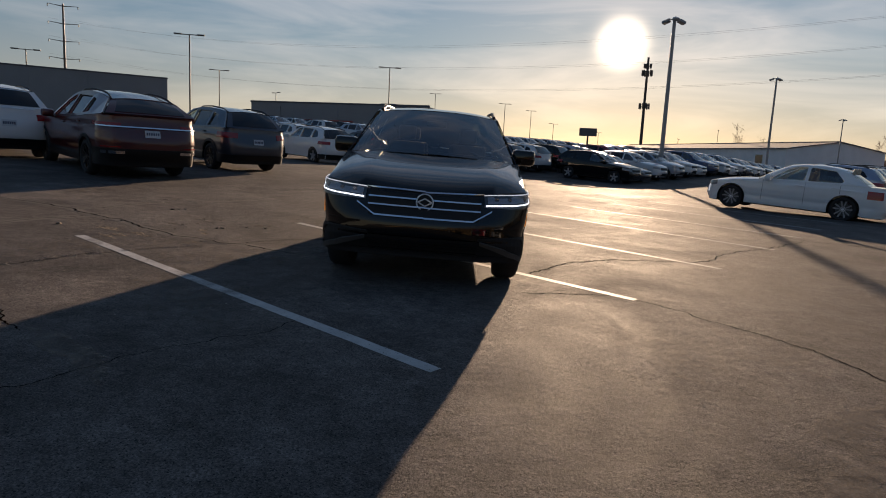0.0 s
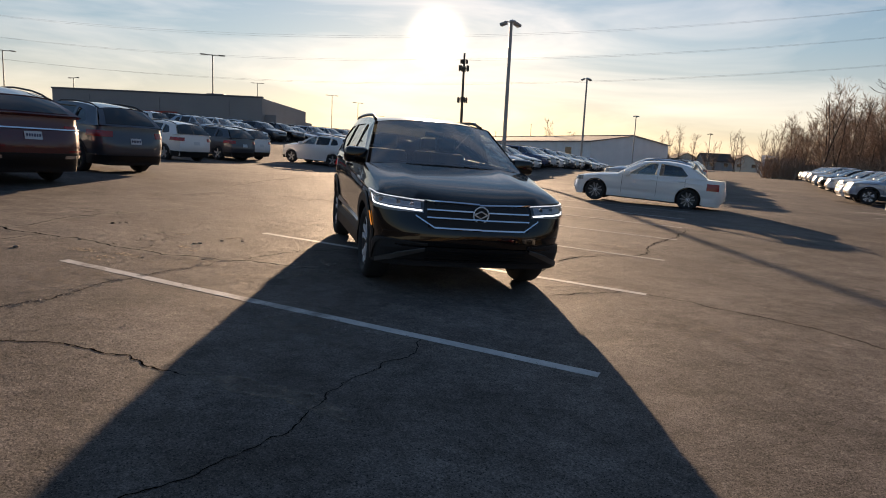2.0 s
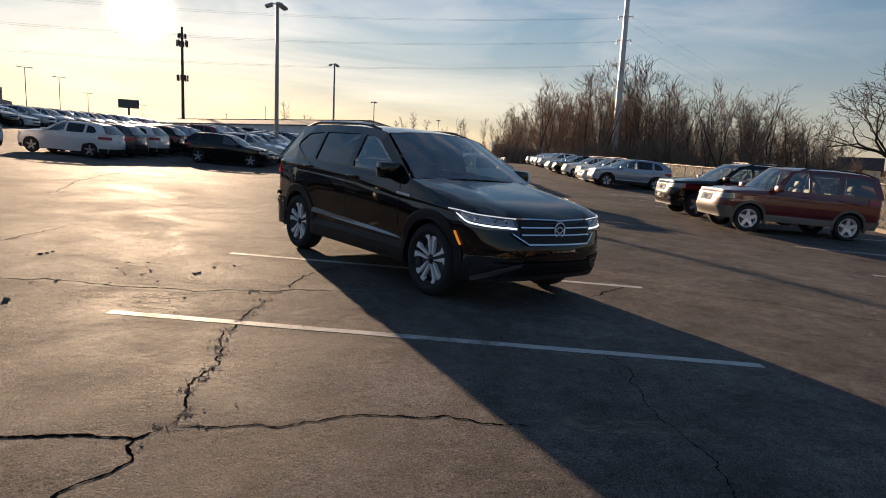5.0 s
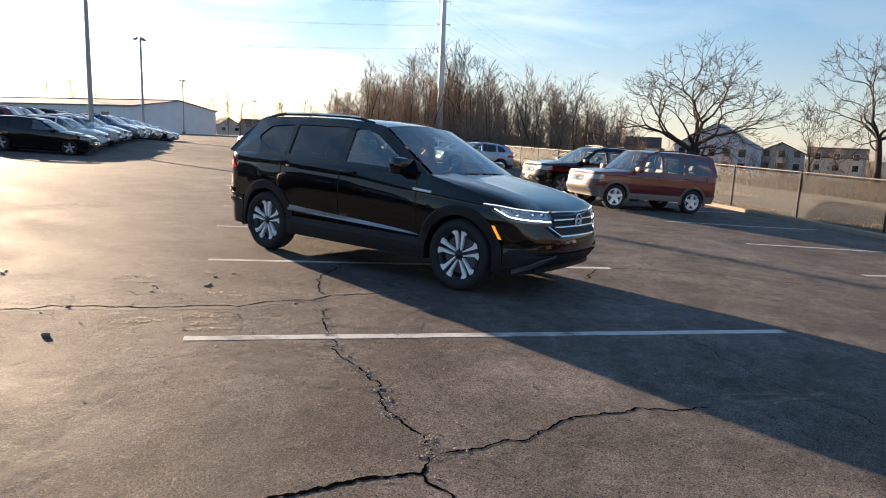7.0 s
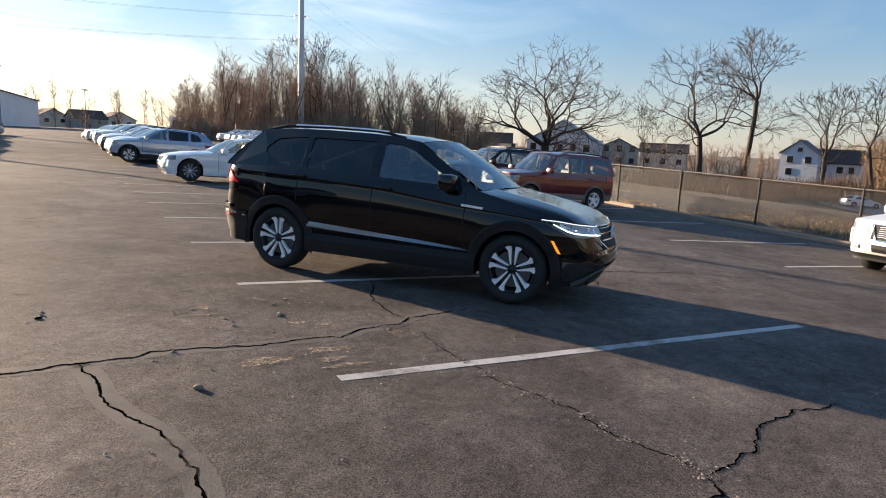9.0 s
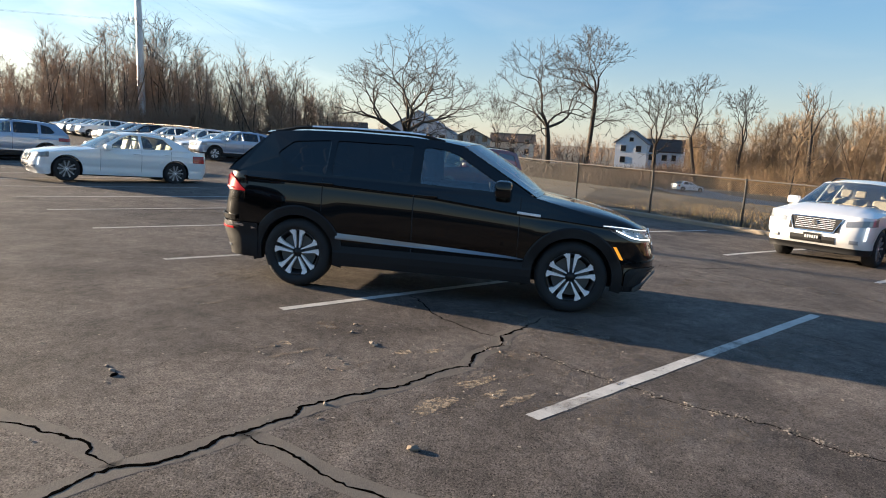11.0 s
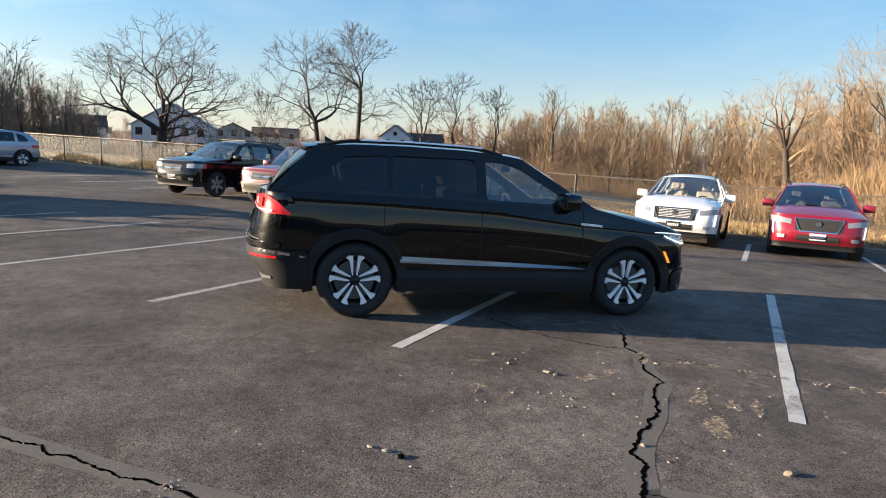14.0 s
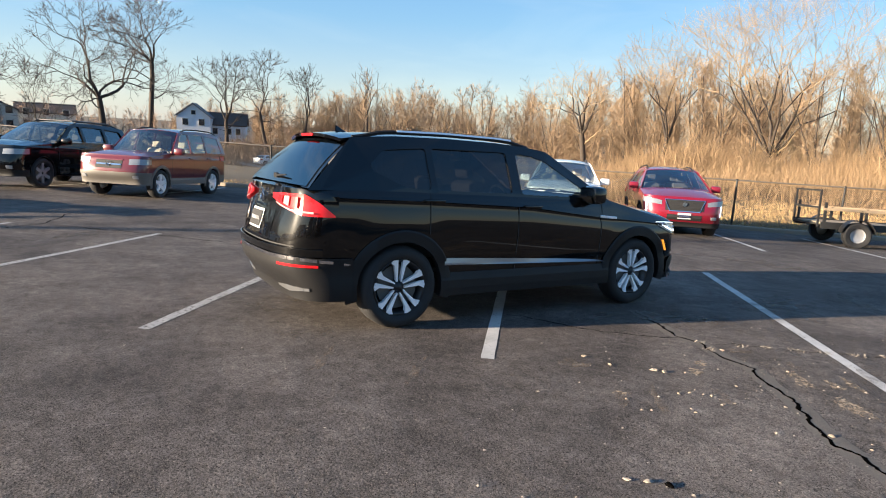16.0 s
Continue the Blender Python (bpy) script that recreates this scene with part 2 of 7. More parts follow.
# ---- mesh helpers ----
def part(name, bm, mat, parent, label="", smooth=False):
    """One mesh object under a thing or a part."""
    me = bpy.data.meshes.new(name)
    bm.normal_update()
    bm.to_mesh(me)
    bm.free()
    for m in (mat if isinstance(mat, (list, tuple)) else [mat]):
        me.materials.append(m)
    if smooth:
        me.shade_smooth()
        me.set_sharp_from_angle(angle=radians(38))
    ob = new(name, me)
    ob.parent = parent
    return tagged(ob, label)


def thing(name, m, label, category, group="", kind=""):
    ob = new(name)
    ob.empty_display_size = 0.2
    ob.matrix_world = m
    return tagged(ob, label, category, group, kind)


def box(bm, x0, x1, y0, y1, z0, z1, bevel=0.0):
    r = bmesh.ops.create_cube(bm, size=1.0, matrix=Matrix.Translation(((x0 + x1) / 2, (y0 + y1) / 2, (z0 + z1) / 2)) @ Matrix.Diagonal((x1 - x0, y1 - y0, z1 - z0, 1)))
    if bevel:
        es = {e for v in r["verts"] for e in v.link_edges}
        bmesh.ops.bevel(bm, geom=list(es), offset=bevel, segments=2, profile=0.5, affect="EDGES")
    return bm


def boxed(*a, bevel=0.0):
    return box(bmesh.new(), *a, bevel=bevel)


def tube(bm, a, b, r0, r1=None, n=8):
    """A tapered rod from a to b."""
    a, b = Vector(a), Vector(b)
    d = b - a
    m = Matrix.Translation((a + b) / 2) @ d.to_track_quat("Z", "Y").to_matrix().to_4x4()
    bmesh.ops.create_cone(bm, cap_ends=True, segments=n, radius1=r0, radius2=r0 if r1 is None else r1, depth=d.length, matrix=m)
    return bm


def sweep(bm, pts, r, n=6):
    """One bent rod of even thickness through the points."""
    rings = []
    for i, p in enumerate(pts):
        d = (pts[min(i + 1, len(pts) - 1)] - pts[max(i - 1, 0)]).normalized()
        u = d.cross(Vector((0.31, 0.17, 0.93))).normalized()
        w = d.cross(u)
        rings.append([bm.verts.new(p + (u * math.cos(2 * math.pi * k / n) + w * math.sin(2 * math.pi * k / n)) * r) for k in range(n)])
    for a, b in zip(rings, rings[1:]):
        for k in range(n):
            bm.faces.new((a[k], a[(k + 1) % n], b[(k + 1) % n], b[k]))
    bm.faces.new(rings[0][::-1])
    bm.faces.new(rings[-1])
    bmesh.ops.recalc_face_normals(bm, faces=bm.faces)
    return bm


def sheet(bm, f, us, vs):
    """A patch of faces through f(u, v)."""
    g = [[bm.verts.new(f(u, v)) for v in vs] for u in us]
    for i in range(len(us) - 1):
        for j in range(len(vs) - 1):
            bm.faces.new((g[i][j], g[i + 1][j], g[i + 1][j + 1], g[i][j + 1]))
    return bm


def thicken(bm, d):
    """Gives an open patch the thickness d, along its normals."""
    bm.normal_update()
    bmesh.ops.solidify(bm, geom=list(bm.faces), thickness=d)
    return bm


def line(a, b, n):
    return [a + (b - a) * i / n for i in range(n + 1)]


def lerp(a, b, t):
    return a + (b - a) * t


def along(pts, y):
    """Height on a line of (y, z) points."""
    if y <= pts[0][0]:
        return pts[0][1]
    for (a, za), (b, zb) in zip(pts, pts[1:]):
        if y <= b:
            t = (y - a) / (b - a)
            return za + (zb - za) * t
    return pts[-1][1]


def clamp(v, a=0.0, b=1.0):
    return min(max(v, a), b)


def smooth01(v):
    v = clamp(v)
    return v * v * (3 - 2 * v)


# ---- lay of the land, in the lot's frame ----
FENCE0, FENCE_E, FENCE_N = Vector((13.5, -5.8)), Vector((0.662, 0.7495)), Vector((0.7495, -0.662))


def past_fence(x, y):
    return (Vector((x, y)) - FENCE0).dot(FENCE_N)


def height(x, y):
    """Height of the ground over the lot's plane."""
    xe = x * (1 - clamp((x - 5) / 40)) if x > 5 else max(x, -40)
    side = 1 - 0.85 * smooth01((x - 12) / 30)
    true = -0.0374 * xe + 0.0332 * clamp(y, -40, 110) * side
    true -= 0.55 * math.exp(-((y - 30) / 13) ** 2) * (1 - smooth01((x - 10) / 20)) * smooth01((y - 5) / 8)
    true += clamp(0.043 + 0.0056 * x - 0.0139 * y, -0.06, 0.09) * (1 - smooth01((math.hypot(x, y) - 7) / 8))
    n = past_fence(x, y)
    if n > 0.3:
        k = smooth01((n - 0.3) / 60)
        u = (Vector((x, y)) - FENCE0).dot(FENCE_E)
        true = true * (1 - k) - lerp(4.6, 0.5, smooth01((-u - 3) / 14)) * k
    return true + 0.0374 * x - 0.0332 * y


def on_lot(x, y, yaw=0.0, up=0.0):
    """Pose of a thing that stands square on the asphalt."""
    return LOT @ pose(x, y, height(x, y) + up, 0, 0, yaw)


def upright(x, y, yaw=0.0, up=0.0):
    """Pose of a thing that stands plumb."""
    p = LOT @ Vector((x, y, height(x, y) + up))
    return pose(*p, 0, 0, yaw)


def seen_from(az, dist):
    """Plan of a far thing by its bearing, from +y towards +x, and its distance from the part of the path that looks there."""
    x0 = along([(10, 0.3), (33, -1.0), (48, -4.6), (76, -5.6), (90, -6.0), (112, -6.0), (140, -5.0)], az)
    y0 = along([(10, -6.1), (33, -5.6), (48, -3.6), (76, -2.0), (90, 0.3), (112, 2.6), (140, 4.6)], az)
    return x0 + dist * math.sin(radians(az)), y0 + dist * math.cos(radians(az))


def plumb(az, dist, yaw=None, up=0.0, level=None):
    """Pose of a far upright thing; it faces the lot unless a yaw is given."""
    x, y = seen_from(az, dist)
    m = upright(x, y, 180 - az if yaw is None else yaw, up)
    if level is not None:
        m.translation.z = level
    return m


# ---- cars ----
# A car points to -y of its own frame, its right side to -x; the origin lies on the ground between the axles.
SUV = dict(base=2.79, front=0.87, rear=0.99, half=0.915, sill=0.27, arch=0.405, tyre=0.355, tyre_w=0.235, nose_z=0.925, cowl=(-1.10, 1.135),
           hood_edge=[(-2.4, 0.86), (-1.9, 0.945), (-1.0, 1.065)], belt=[(-1.0, 1.065), (0.2, 1.10), (1.6, 1.135), (2.4, 1.14)],
           roof=[(-0.16, 1.545), (0.25, 1.605), (0.8, 1.625), (1.4, 1.59), (1.80, 1.535)], foot=(-0.98, 1.07), tail=(2.20, 1.15), roof_half=0.595,
           panes=[[(-0.70, 1.10), (0.16, 1.12), (0.16, 1.545), (0.02, 1.535), (-0.20, 1.44)], [(0.24, 1.12), (1.09, 1.145), (1.09, 1.535), (0.24, 1.55)],
                  [(1.20, 1.15), (1.56, 1.17), (1.70, 1.22), (1.52, 1.44), (1.20, 1.52)]], doors=(-0.86, 0.20, 1.14), rails=True, nose_n=2.25, tail_n=3.0, tail_lean=0.10)


def outline(pts, r=0.035, n=4):
    """A polygon with rounded corners."""
    out = []
    for i, p in enumerate(pts):
        p, a, b = Vector(p), Vector(pts[i - 1]), Vector(pts[(i + 1) % len(pts)])
        d0, d1 = a - p, b - p
        k = min(r, d0.length * 0.4, d1.length * 0.4)
        s, e = p + d0.normalized() * k, p + d1.normalized() * k
        for j in range(n + 1):
            t = j / n
            out.append(s * (1 - t) ** 2 + p * 2 * t * (1 - t) + e * t * t)
    return out


def ring(bm, pts):
    vs = [bm.verts.new(p) for p in pts]
    return [bm.edges.new((vs[i], vs[(i + 1) % len(vs)])) for i in range(len(vs))]


def round_end(u, n):
    """A quarter of a rounded-off end in plan: across for u up to 0.8, then round the corner."""
    if u <= 0.8:
        x = u * 1.05
        return x, (1 - x ** n) ** (1 / n)
    y = (1 - 0.84 ** n) ** (1 / n) * (1 - (u - 0.8) / 0.2)
    return (1 - max(y, 0) ** n) ** (1 / n), max(y, 0)


class Shell:
    """The surfaces of a car's body, as functions."""

    def __init__(self, c):
        self.c = c
        self.fa, self.ra = -c["base"] / 2, c["base"] / 2
        self.y0, self.y1 = self.fa - c["front"], self.ra + c["rear"]
        self.s0, self.s1 = self.fa - c["arch"] - 0.10, self.ra + c["arch"] + 0.16

    def section(self, z):
        """How far the flank bulges at a height, as a share of the half width."""
        return along([(0.20, 0.950), (0.33, 0.972), (0.43, 0.972), (0.50, 0.966), (0.56, 0.986), (0.75, 1.0), (0.92, 0.993), (0.965, 0.999), (0.985, 0.980), (1.10, 0.958)], z * 1.10 / self.c["belt"][1][1])

    def top(self, y):
        c = self.c
        return along(c["hood_edge"], y) if y < c["belt"][0][0] else along(c["belt"], y)

    def flank(self, y, z):
        return self.c["half"] * self.section(z) * (1 - 0.012 * abs(y / 2) ** 2)

    def nose(self, a, z):
        """Front skin: a from -1 (right) to 1 (left); past that it runs on along the flank."""
        if abs(a) > 1:
            y = self.s0 + (abs(a) - 1) * 0.9
            return Vector((math.copysign(self.flank(y, z), a), y, z))
        c = self.c
        u = (z - c["sill"]) / (c["nose_z"] - c["sill"])
        px, py = round_end(abs(a), c["nose_n"] + 0.22 * smooth01((0.55 - u) / 0.4))
        x = self.flank(self.s0, z) * px
        y = self.s0 - (self.s0 - self.y0) * py
        y += (0.085 * smooth01((u - 0.45) / 0.5) + 0.05 * clamp((u - 0.86) / 0.14) ** 2 + 0.15 * smooth01((0.34 - u) / 0.34)) * (1 - abs(a) ** 3)
        return Vector((math.copysign(x, a), y, z))

    def stern(self, a, z):
        if abs(a) > 1:
            y = self.s1 - (abs(a) - 1) * 0.9
            return Vector((math.copysign(self.flank(y, z), a), y, z))
        c, n = self.c, self.c["tail_n"]
        px, py = round_end(abs(a), n)
        x = self.flank(self.s1, z) * px
        y = self.s1 + (self.y1 - self.s1) * py
        u = (z - c["sill"]) / (self.top(self.s1) - c["sill"])
        y -= (c["tail_lean"] * smooth01((u - 0.42) / 0.58) + 0.15 * smooth01((0.30 - u) / 0.30)) * (1 - abs(a) ** 3)
        return Vector((math.copysign(x, a), y, z))

    def cabin(self, y, z):
        """Half width of the cabin's side."""
        c = self.c
        b = self.flank(y, self.top(y)) - 0.012
        zr = along(c["roof"], y)
        t = clamp((z - self.top(y)) / (1.57 * c.get("tall", 1.0) - self.top(y)), 0, 1.1)
        pinch = 0.05 * smooth01((y - 1.2) / 0.9) + 0.04 * smooth01((-0.3 - y) / 0.8)
        return lerp(b, c["roof_half"] + 0.03 - pinch * 0.6, t) + 0.022 * math.sin(math.pi * clamp(t))

    def edge(self, y):
        """Lower edge of the flank, with the wheel arches."""
        c = self.c
        z = c["sill"]
        for a in (self.fa, self.ra):
            d = abs(y - a)
            if d < c["arch"]:
                z = max(z, c["tyre"] + math.sqrt(c["arch"] ** 2 - d * d))
        return z


class HeroShell(Shell):
    """The black SUV's skin: a pressed line falls from the tail lamps through the door handles to the headlamps."""
    RIBS = [0.20, 0.27, 0.33, 0.43, 0.50, 0.53, 0.56, 0.62, 0.70, 0.78, 0.86, 0.915, 0.945, 0.958, 0.965, 0.975, 0.995, 1.03, 1.065, 1.10]
    FORM = [(0.20, 0.945), (0.27, 0.960), (0.33, 0.970), (0.43, 0.972), (0.50, 0.962), (0.53, 0.964), (0.56, 0.978), (0.62, 0.986), (0.70, 0.994), (0.78, 0.999), (0.86, 0.998),
            (0.915, 0.990), (0.945, 0.984), (0.958, 0.986), (0.965, 1.000), (0.975, 0.998), (0.995, 0.990), (1.03, 0.982), (1.065, 0.972), (1.10, 0.958)]

    def press(self, y):
        return along([(-2.4, 0.80), (-1.67, 0.872), (-1.05, 0.922), (-0.82, 0.938), (0.06, 1.035), (1.12, 1.080), (1.94, 1.100), (2.5, 1.105)], y)

    def level(self, zc, y):
        """The height, at y, of a rib that the form numbers zc."""
        p, t = self.press(y), self.top(y)
        if zc <= 0.56:
            return zc
        if zc <= 0.965:
            return lerp(0.56, p, (zc - 0.56) / 0.405)
        return lerp(p, max(t, p + 0.02), (zc - 0.965) / 0.135)

    def flank(self, y, z):
        p, t = self.press(y), self.top(y)
        if z <= 0.56:
            zc = z
        elif z <= p:
            zc = lerp(0.56, 0.965, (z - 0.56) / (p - 0.56))
        else:
            zc = lerp(0.965, 1.10, clamp((z - p) / max(t - p, 0.02)))
        w = along(self.FORM, zc)
        for a in (self.fa, self.ra):
            d = math.hypot(y - a, z - self.c["tyre"]) - self.c["arch"]
            w += 0.010 * math.exp(-((d - 0.06) / 0.10) ** 2)
        return self.c["half"] * w * (1 - 0.012 * abs(y / 2) ** 2) * (1 - 0.055 * smooth01((y - 1.45) / 0.75))

    def rim(self, a):
        """Upper edge of the front face, rising from the grille towards the headlamps."""
        return lerp(0.838, self.top(self.s0), clamp(abs(a)) ** 2.2)


def disc(bm, x0, x1, r, n=28):
    return tube(bm, (x0, 0, 0), (x1, 0, 0), r, n=n)


def lathe(bm, profile, n=32):
    """Turns (x, r) points about the x axis."""
    rings = [[bm.verts.new((x, r * math.cos(2 * math.pi * i / n), r * math.sin(2 * math.pi * i / n))) for i in range(n)] for x, r in profile]
    for a, b in zip(rings, rings[1:]):
        for i in range(n):
            bm.faces.new((a[i], a[(i + 1) % n], b[(i + 1) % n], b[i]))
    return bm


def wheel_meshes(c, style, n):
    """Tyre, rim and spokes of a wheel that faces -x, centred on its hub."""
    R, w = c["tyre"], c["tyre_w"] / 2
    rim = R * (0.69 if style != "steel" else 0.58) * (0.98 if style == "twin" else 1)
    t = lathe(bmesh.new(), [(-w * 0.72, rim), (-w * 0.98, rim + 0.02), (-w * 1.04, (rim + R) / 2), (-w * 0.9, R - 0.022), (-w * 0.62, R - 0.004), (0, R), (w * 0.62, R - 0.004), (w * 0.9, R - 0.022), (w, rim)], n)
    b = lathe(bmesh.new(), [(-w * 0.72, rim), (-w * 0.80, rim - 0.006), (-w * 0.70, rim - 0.022), (w * 0.3, rim - 0.045), (w * 0.5, rim - 0.05), (w * 0.5, 0.02)], n)
    s = bmesh.new()
    count, fork = {"twin": (5, 0.30), "ten": (5, 0.265), "five": (5, 0.0), "bright": (5, 0.0), "dark": (5, 0.285), "seven": (7, 0.0), "six": (6, 0.0), "steel": (5, 0.0)}[style]
    def spoke(a0, a1, r0, wide0, wide1, x_in, x_out):
        e0, e1 = Vector((0, math.cos(a0), math.sin(a0))), Vector((0, math.cos(a1), math.sin(a1)))
        p0, p1 = e0 * r0, e1 * (rim - 0.003)
        across = (p1 - p0).cross(Vector((1, 0, 0))).normalized()
        pts = [p0 - across * wide0, p0 + across * wide0, p1 + across * wide1, p1 - across * wide1]
        front = [s.verts.new(Vector((x_in if k < 2 else x_out, 0, 0)) + p) for k, p in enumerate(pts)]
        rear = [s.verts.new(Vector((x_in + 0.04 if k < 2 else x_out + 0.03, 0, 0)) + p * 0.99) for k, p in enumerate(pts)]
        s.faces.new(front)
        s.faces.new(rear[::-1])
        for k in range(4):
            s.faces.new((front[k], rear[k], rear[(k + 1) % 4], front[(k + 1) % 4]))

    for i in range(count):
        a = 2 * math.pi * i / count + math.pi / 2
        for side in ((-1, 1) if fork else (0,)):
            if style == "twin":
                # a bright wedge that thins towards the hub, on a short foot along the rim
                spoke(a + side * 0.40, a + side * 0.180, 0.050, 0.0055, 0.0205, -w * 0.68, -w * 0.80)
                spoke(a + side * 0.235, a + side * 0.310, rim - 0.055, 0.004, 0.019, -w * 0.775, -w * 0.80)
            elif fork:
                spoke(a + side * 0.32, a + side * fork, 0.030, 0.009, 0.021, -w * 0.66, -w * 0.80)
            else:
                spoke(a, a, 0.030, 0.05, 0.034, -w * 0.66, -w * 0.80)
    bmesh.ops.recalc_face_normals(s, faces=s.faces)
    h = lathe(bmesh.new(), [(-w * 0.72, 0.001), (-w * 0.72, 0.024), (-w * 0.66, 0.030), (-w * 0.5, 0.058), (-w * 0.2, 0.075)], 16)
    k = lathe(bmesh.new(), [(-w * 0.30, 0.06), (-w * 0.30, rim * 0.78), (-w * 0.10, rim * 0.78)], 24)
    return t, b, s, h, k


def build_car(name, m, label, category, c, colour, style="ten", clad=CLADDING, face="bars", seats=CLOTH, hero=False, far=False, group="", trim=None, glass_side=None, lamp=None):
    """One car with its parts."""
    sh = HeroShell(c) if hero else Shell(c)
    car = thing(name, m, label, category, group)
    clad = clad or colour
    ns = 14 if far else 30
    # flanks: from the lower edge (sill and wheel arches) up to the belt line
    stations = sorted({round(y, 4) for y in line(sh.s0, sh.s1, ns)} | {round(a + c["arch"] * math.cos(math.pi * i / (8 if far else 16)), 4) for a in (sh.fa, sh.ra) for i in range(17 if not far else 9)})
    bm = bmesh.new()
    rows = line(0, 1, 6 if far else 18)
    for side in (-1, 1):
        def f(y, v, side=side):
            z = max(sh.level(HeroShell.RIBS[v], y), sh.edge(y)) if hero else lerp(sh.edge(y), sh.top(y), v)
            return Vector((side * sh.flank(y, z), y, z))
        sheet(bm, f, stations, range(len(HeroShell.RIBS)) if hero else rows)
    aa = line(-1, 1, 10 if far else 28)
    nz = line(sh.edge(sh.s0), sh.top(sh.s0), len(rows) - 1)
    if hero:
        low = sh.edge(sh.s0)
        sheet(bm, lambda a, v: sh.nose(a, lerp(low, sh.rim(a), v)), aa, line(0, 1, 18))
    else:
        sheet(bm, lambda a, z: sh.nose(a, z), aa, nz)
    sz = line(sh.edge(sh.s1), sh.top(sh.s1), len(rows) - 1)
    sheet(bm, lambda a, z: sh.stern(a, z), aa, sz)
    # bonnet and rear deck
    cy, cz = c["cowl"]

    def hood(a, v):
        p = sh.nose(a, sh.rim(a) if hero else nz[-1])
        ye = lerp(sh.s0, c["foot"][0], v)
        q = Vector((a * sh.flank(c["foot"][0], c["foot"][1]), lerp(cy, c["foot"][0], a * a), 0))
        x, y = lerp(p.x, q.x, v ** 0.8 if abs(a) < 1 else v), lerp(p.y, q.y, v)
        edge = sh.top(ye if abs(a) == 1 else lerp(sh.s0, c["foot"][0], v))
        crown = lerp(c["nose_z"] - nz[-1], cz - c["foot"][1], smooth01(v * 1.2)) + 0.045 * math.sin(math.pi * v ** 0.75)
        ridge = 0.012 * math.exp(-((abs(a) - 0.62) / 0.08) ** 2) * smooth01(v * 2)
        if hero:
            side = sh.top(ye)
            rise = lerp(sh.rim(a) - sh.rim(1), cz - c["foot"][1], v) * (1 - abs(a) ** 2.6 if v > 0.99 else 1 - smooth01(v * 6) * abs(a) ** 2.6)
            if v == 0:
                return p
            return Vector((x, y, side + rise + (0.046 * math.sin(math.pi * v ** 0.6) + 0.9 * ridge) * (1 - abs(a) ** 4)))
        return Vector((x, y, edge + crown * (1 - abs(a) ** 2.6) + ridge))
    sheet(bm, hood, aa, line(0, 1, 4 if far else 10))
    ty, tz = c["tail"]

    def deck(a, v):
        p = sh.stern(a, sz[-1])
        half = sh.flank(ty, tz)
        y = lerp(ty + 0.02 * (1 - a * a), p.y, v)
        return Vector((lerp(a * half, p.x, v), y, lerp(sh.top(ty), sz[-1], v) + 0.02 * (1 - a * a) * (1 - v)))
    sheet(bm, deck, aa, line(0, 1, 3))
    bmesh.ops.remove_doubles(bm, verts=bm.verts, dist=0.002)
    bmesh.ops.recalc_face_normals(bm, faces=bm.faces)
    body = part("body", bm, colour, car, smooth=True)
    # roof, with the cabin's sides cut open for the panes
    ry0, ry1 = c["roof"][0][0], c["roof"][-1][0]
    bm = bmesh.new()

    def roof(a, v):
        y = lerp(ry0, ry1, v)
        z = along(c["roof"], y)
        y += (-0.13 * (1 - v) ** 3 + 0.05 * v ** 3) * (1 - a * a)
        return Vector((a * sh.cabin(y, z) * 0.985, y, z + c.get("crown", 0.05) * (1 - abs(a) ** 2.5)))
    thicken(sheet(bm, roof, line(-1, 1, 6 if far else 14), line(0, 1, 6 if far else 14)), 0.015)
    bmesh.ops.recalc_face_normals(bm, faces=bm.faces)
    part("roof", bm, colour, car, smooth=True)
    side_line = [(c["foot"][0], sh.top(c["foot"][0]) - 0.01)] + [(y, z + 0.004) for y, z in c["roof"]] + [(ty, tz - 0.01)]
    low = [(y, sh.top(y) - 0.012) for y in line(ty - 0.1, c["foot"][0] + 0.1, 6)]
    for side in (-1, 1):
        bm = bmesh.new()
        es = ring(bm, [Vector((side * sh.cabin(y, z), y, z)) for y, z in side_line + low])
        for p in c["panes"]:
            es += ring(bm, [Vector((side * sh.cabin(y, z), y, z)) for y, z in outline(p)])
        bmesh.ops.triangle_fill(bm, use_beauty=True, use_dissolve=False, edges=es)
        thicken(bm, 0.008 if hero else 0.025)
        bmesh.ops.recalc_face_normals(bm, faces=bm.faces)
        part("cabin_side", bm, c.get("pillar", colour), body)
        for i, p in enumerate(c["panes"]):
            bm = bmesh.new()
            bm.faces.new([bm.verts.new((side * (sh.cabin(y, z) - (0.004 if hero else 0.010)), y, z)) for y, z in outline(p)])
            pane = part("side_window", bm, LIGHT_TINT if i == 0 else (glass_side or TINT), car)
            pane.visible_shadow = False
    # windscreen and rear window
    fy, fz = c["foot"]
    bm = bmesh.new()

    def screen(a, v):
        lo = Vector((a * (sh.cabin(fy, fz) - 0.012), fy + (cy - fy) * (1 - a * a), lerp(cz + 0.01, fz + 0.004, a * a)))
        hi = roof(a, 0.0) - Vector((0, 0, 0.004))
        p = lo.lerp(hi, v)
        return p + Vector((0, -0.02, 0.02)) * math.sin(math.pi * v) * (1 - a * a)
    sheet(bm, screen, line(-0.97, 0.97, 12), line(0.0, 1.0, 6))
    w = part("windscreen", bm, CLEAR, car, smooth=True)
    w.visible_shadow = False
    bm = bmesh.new()

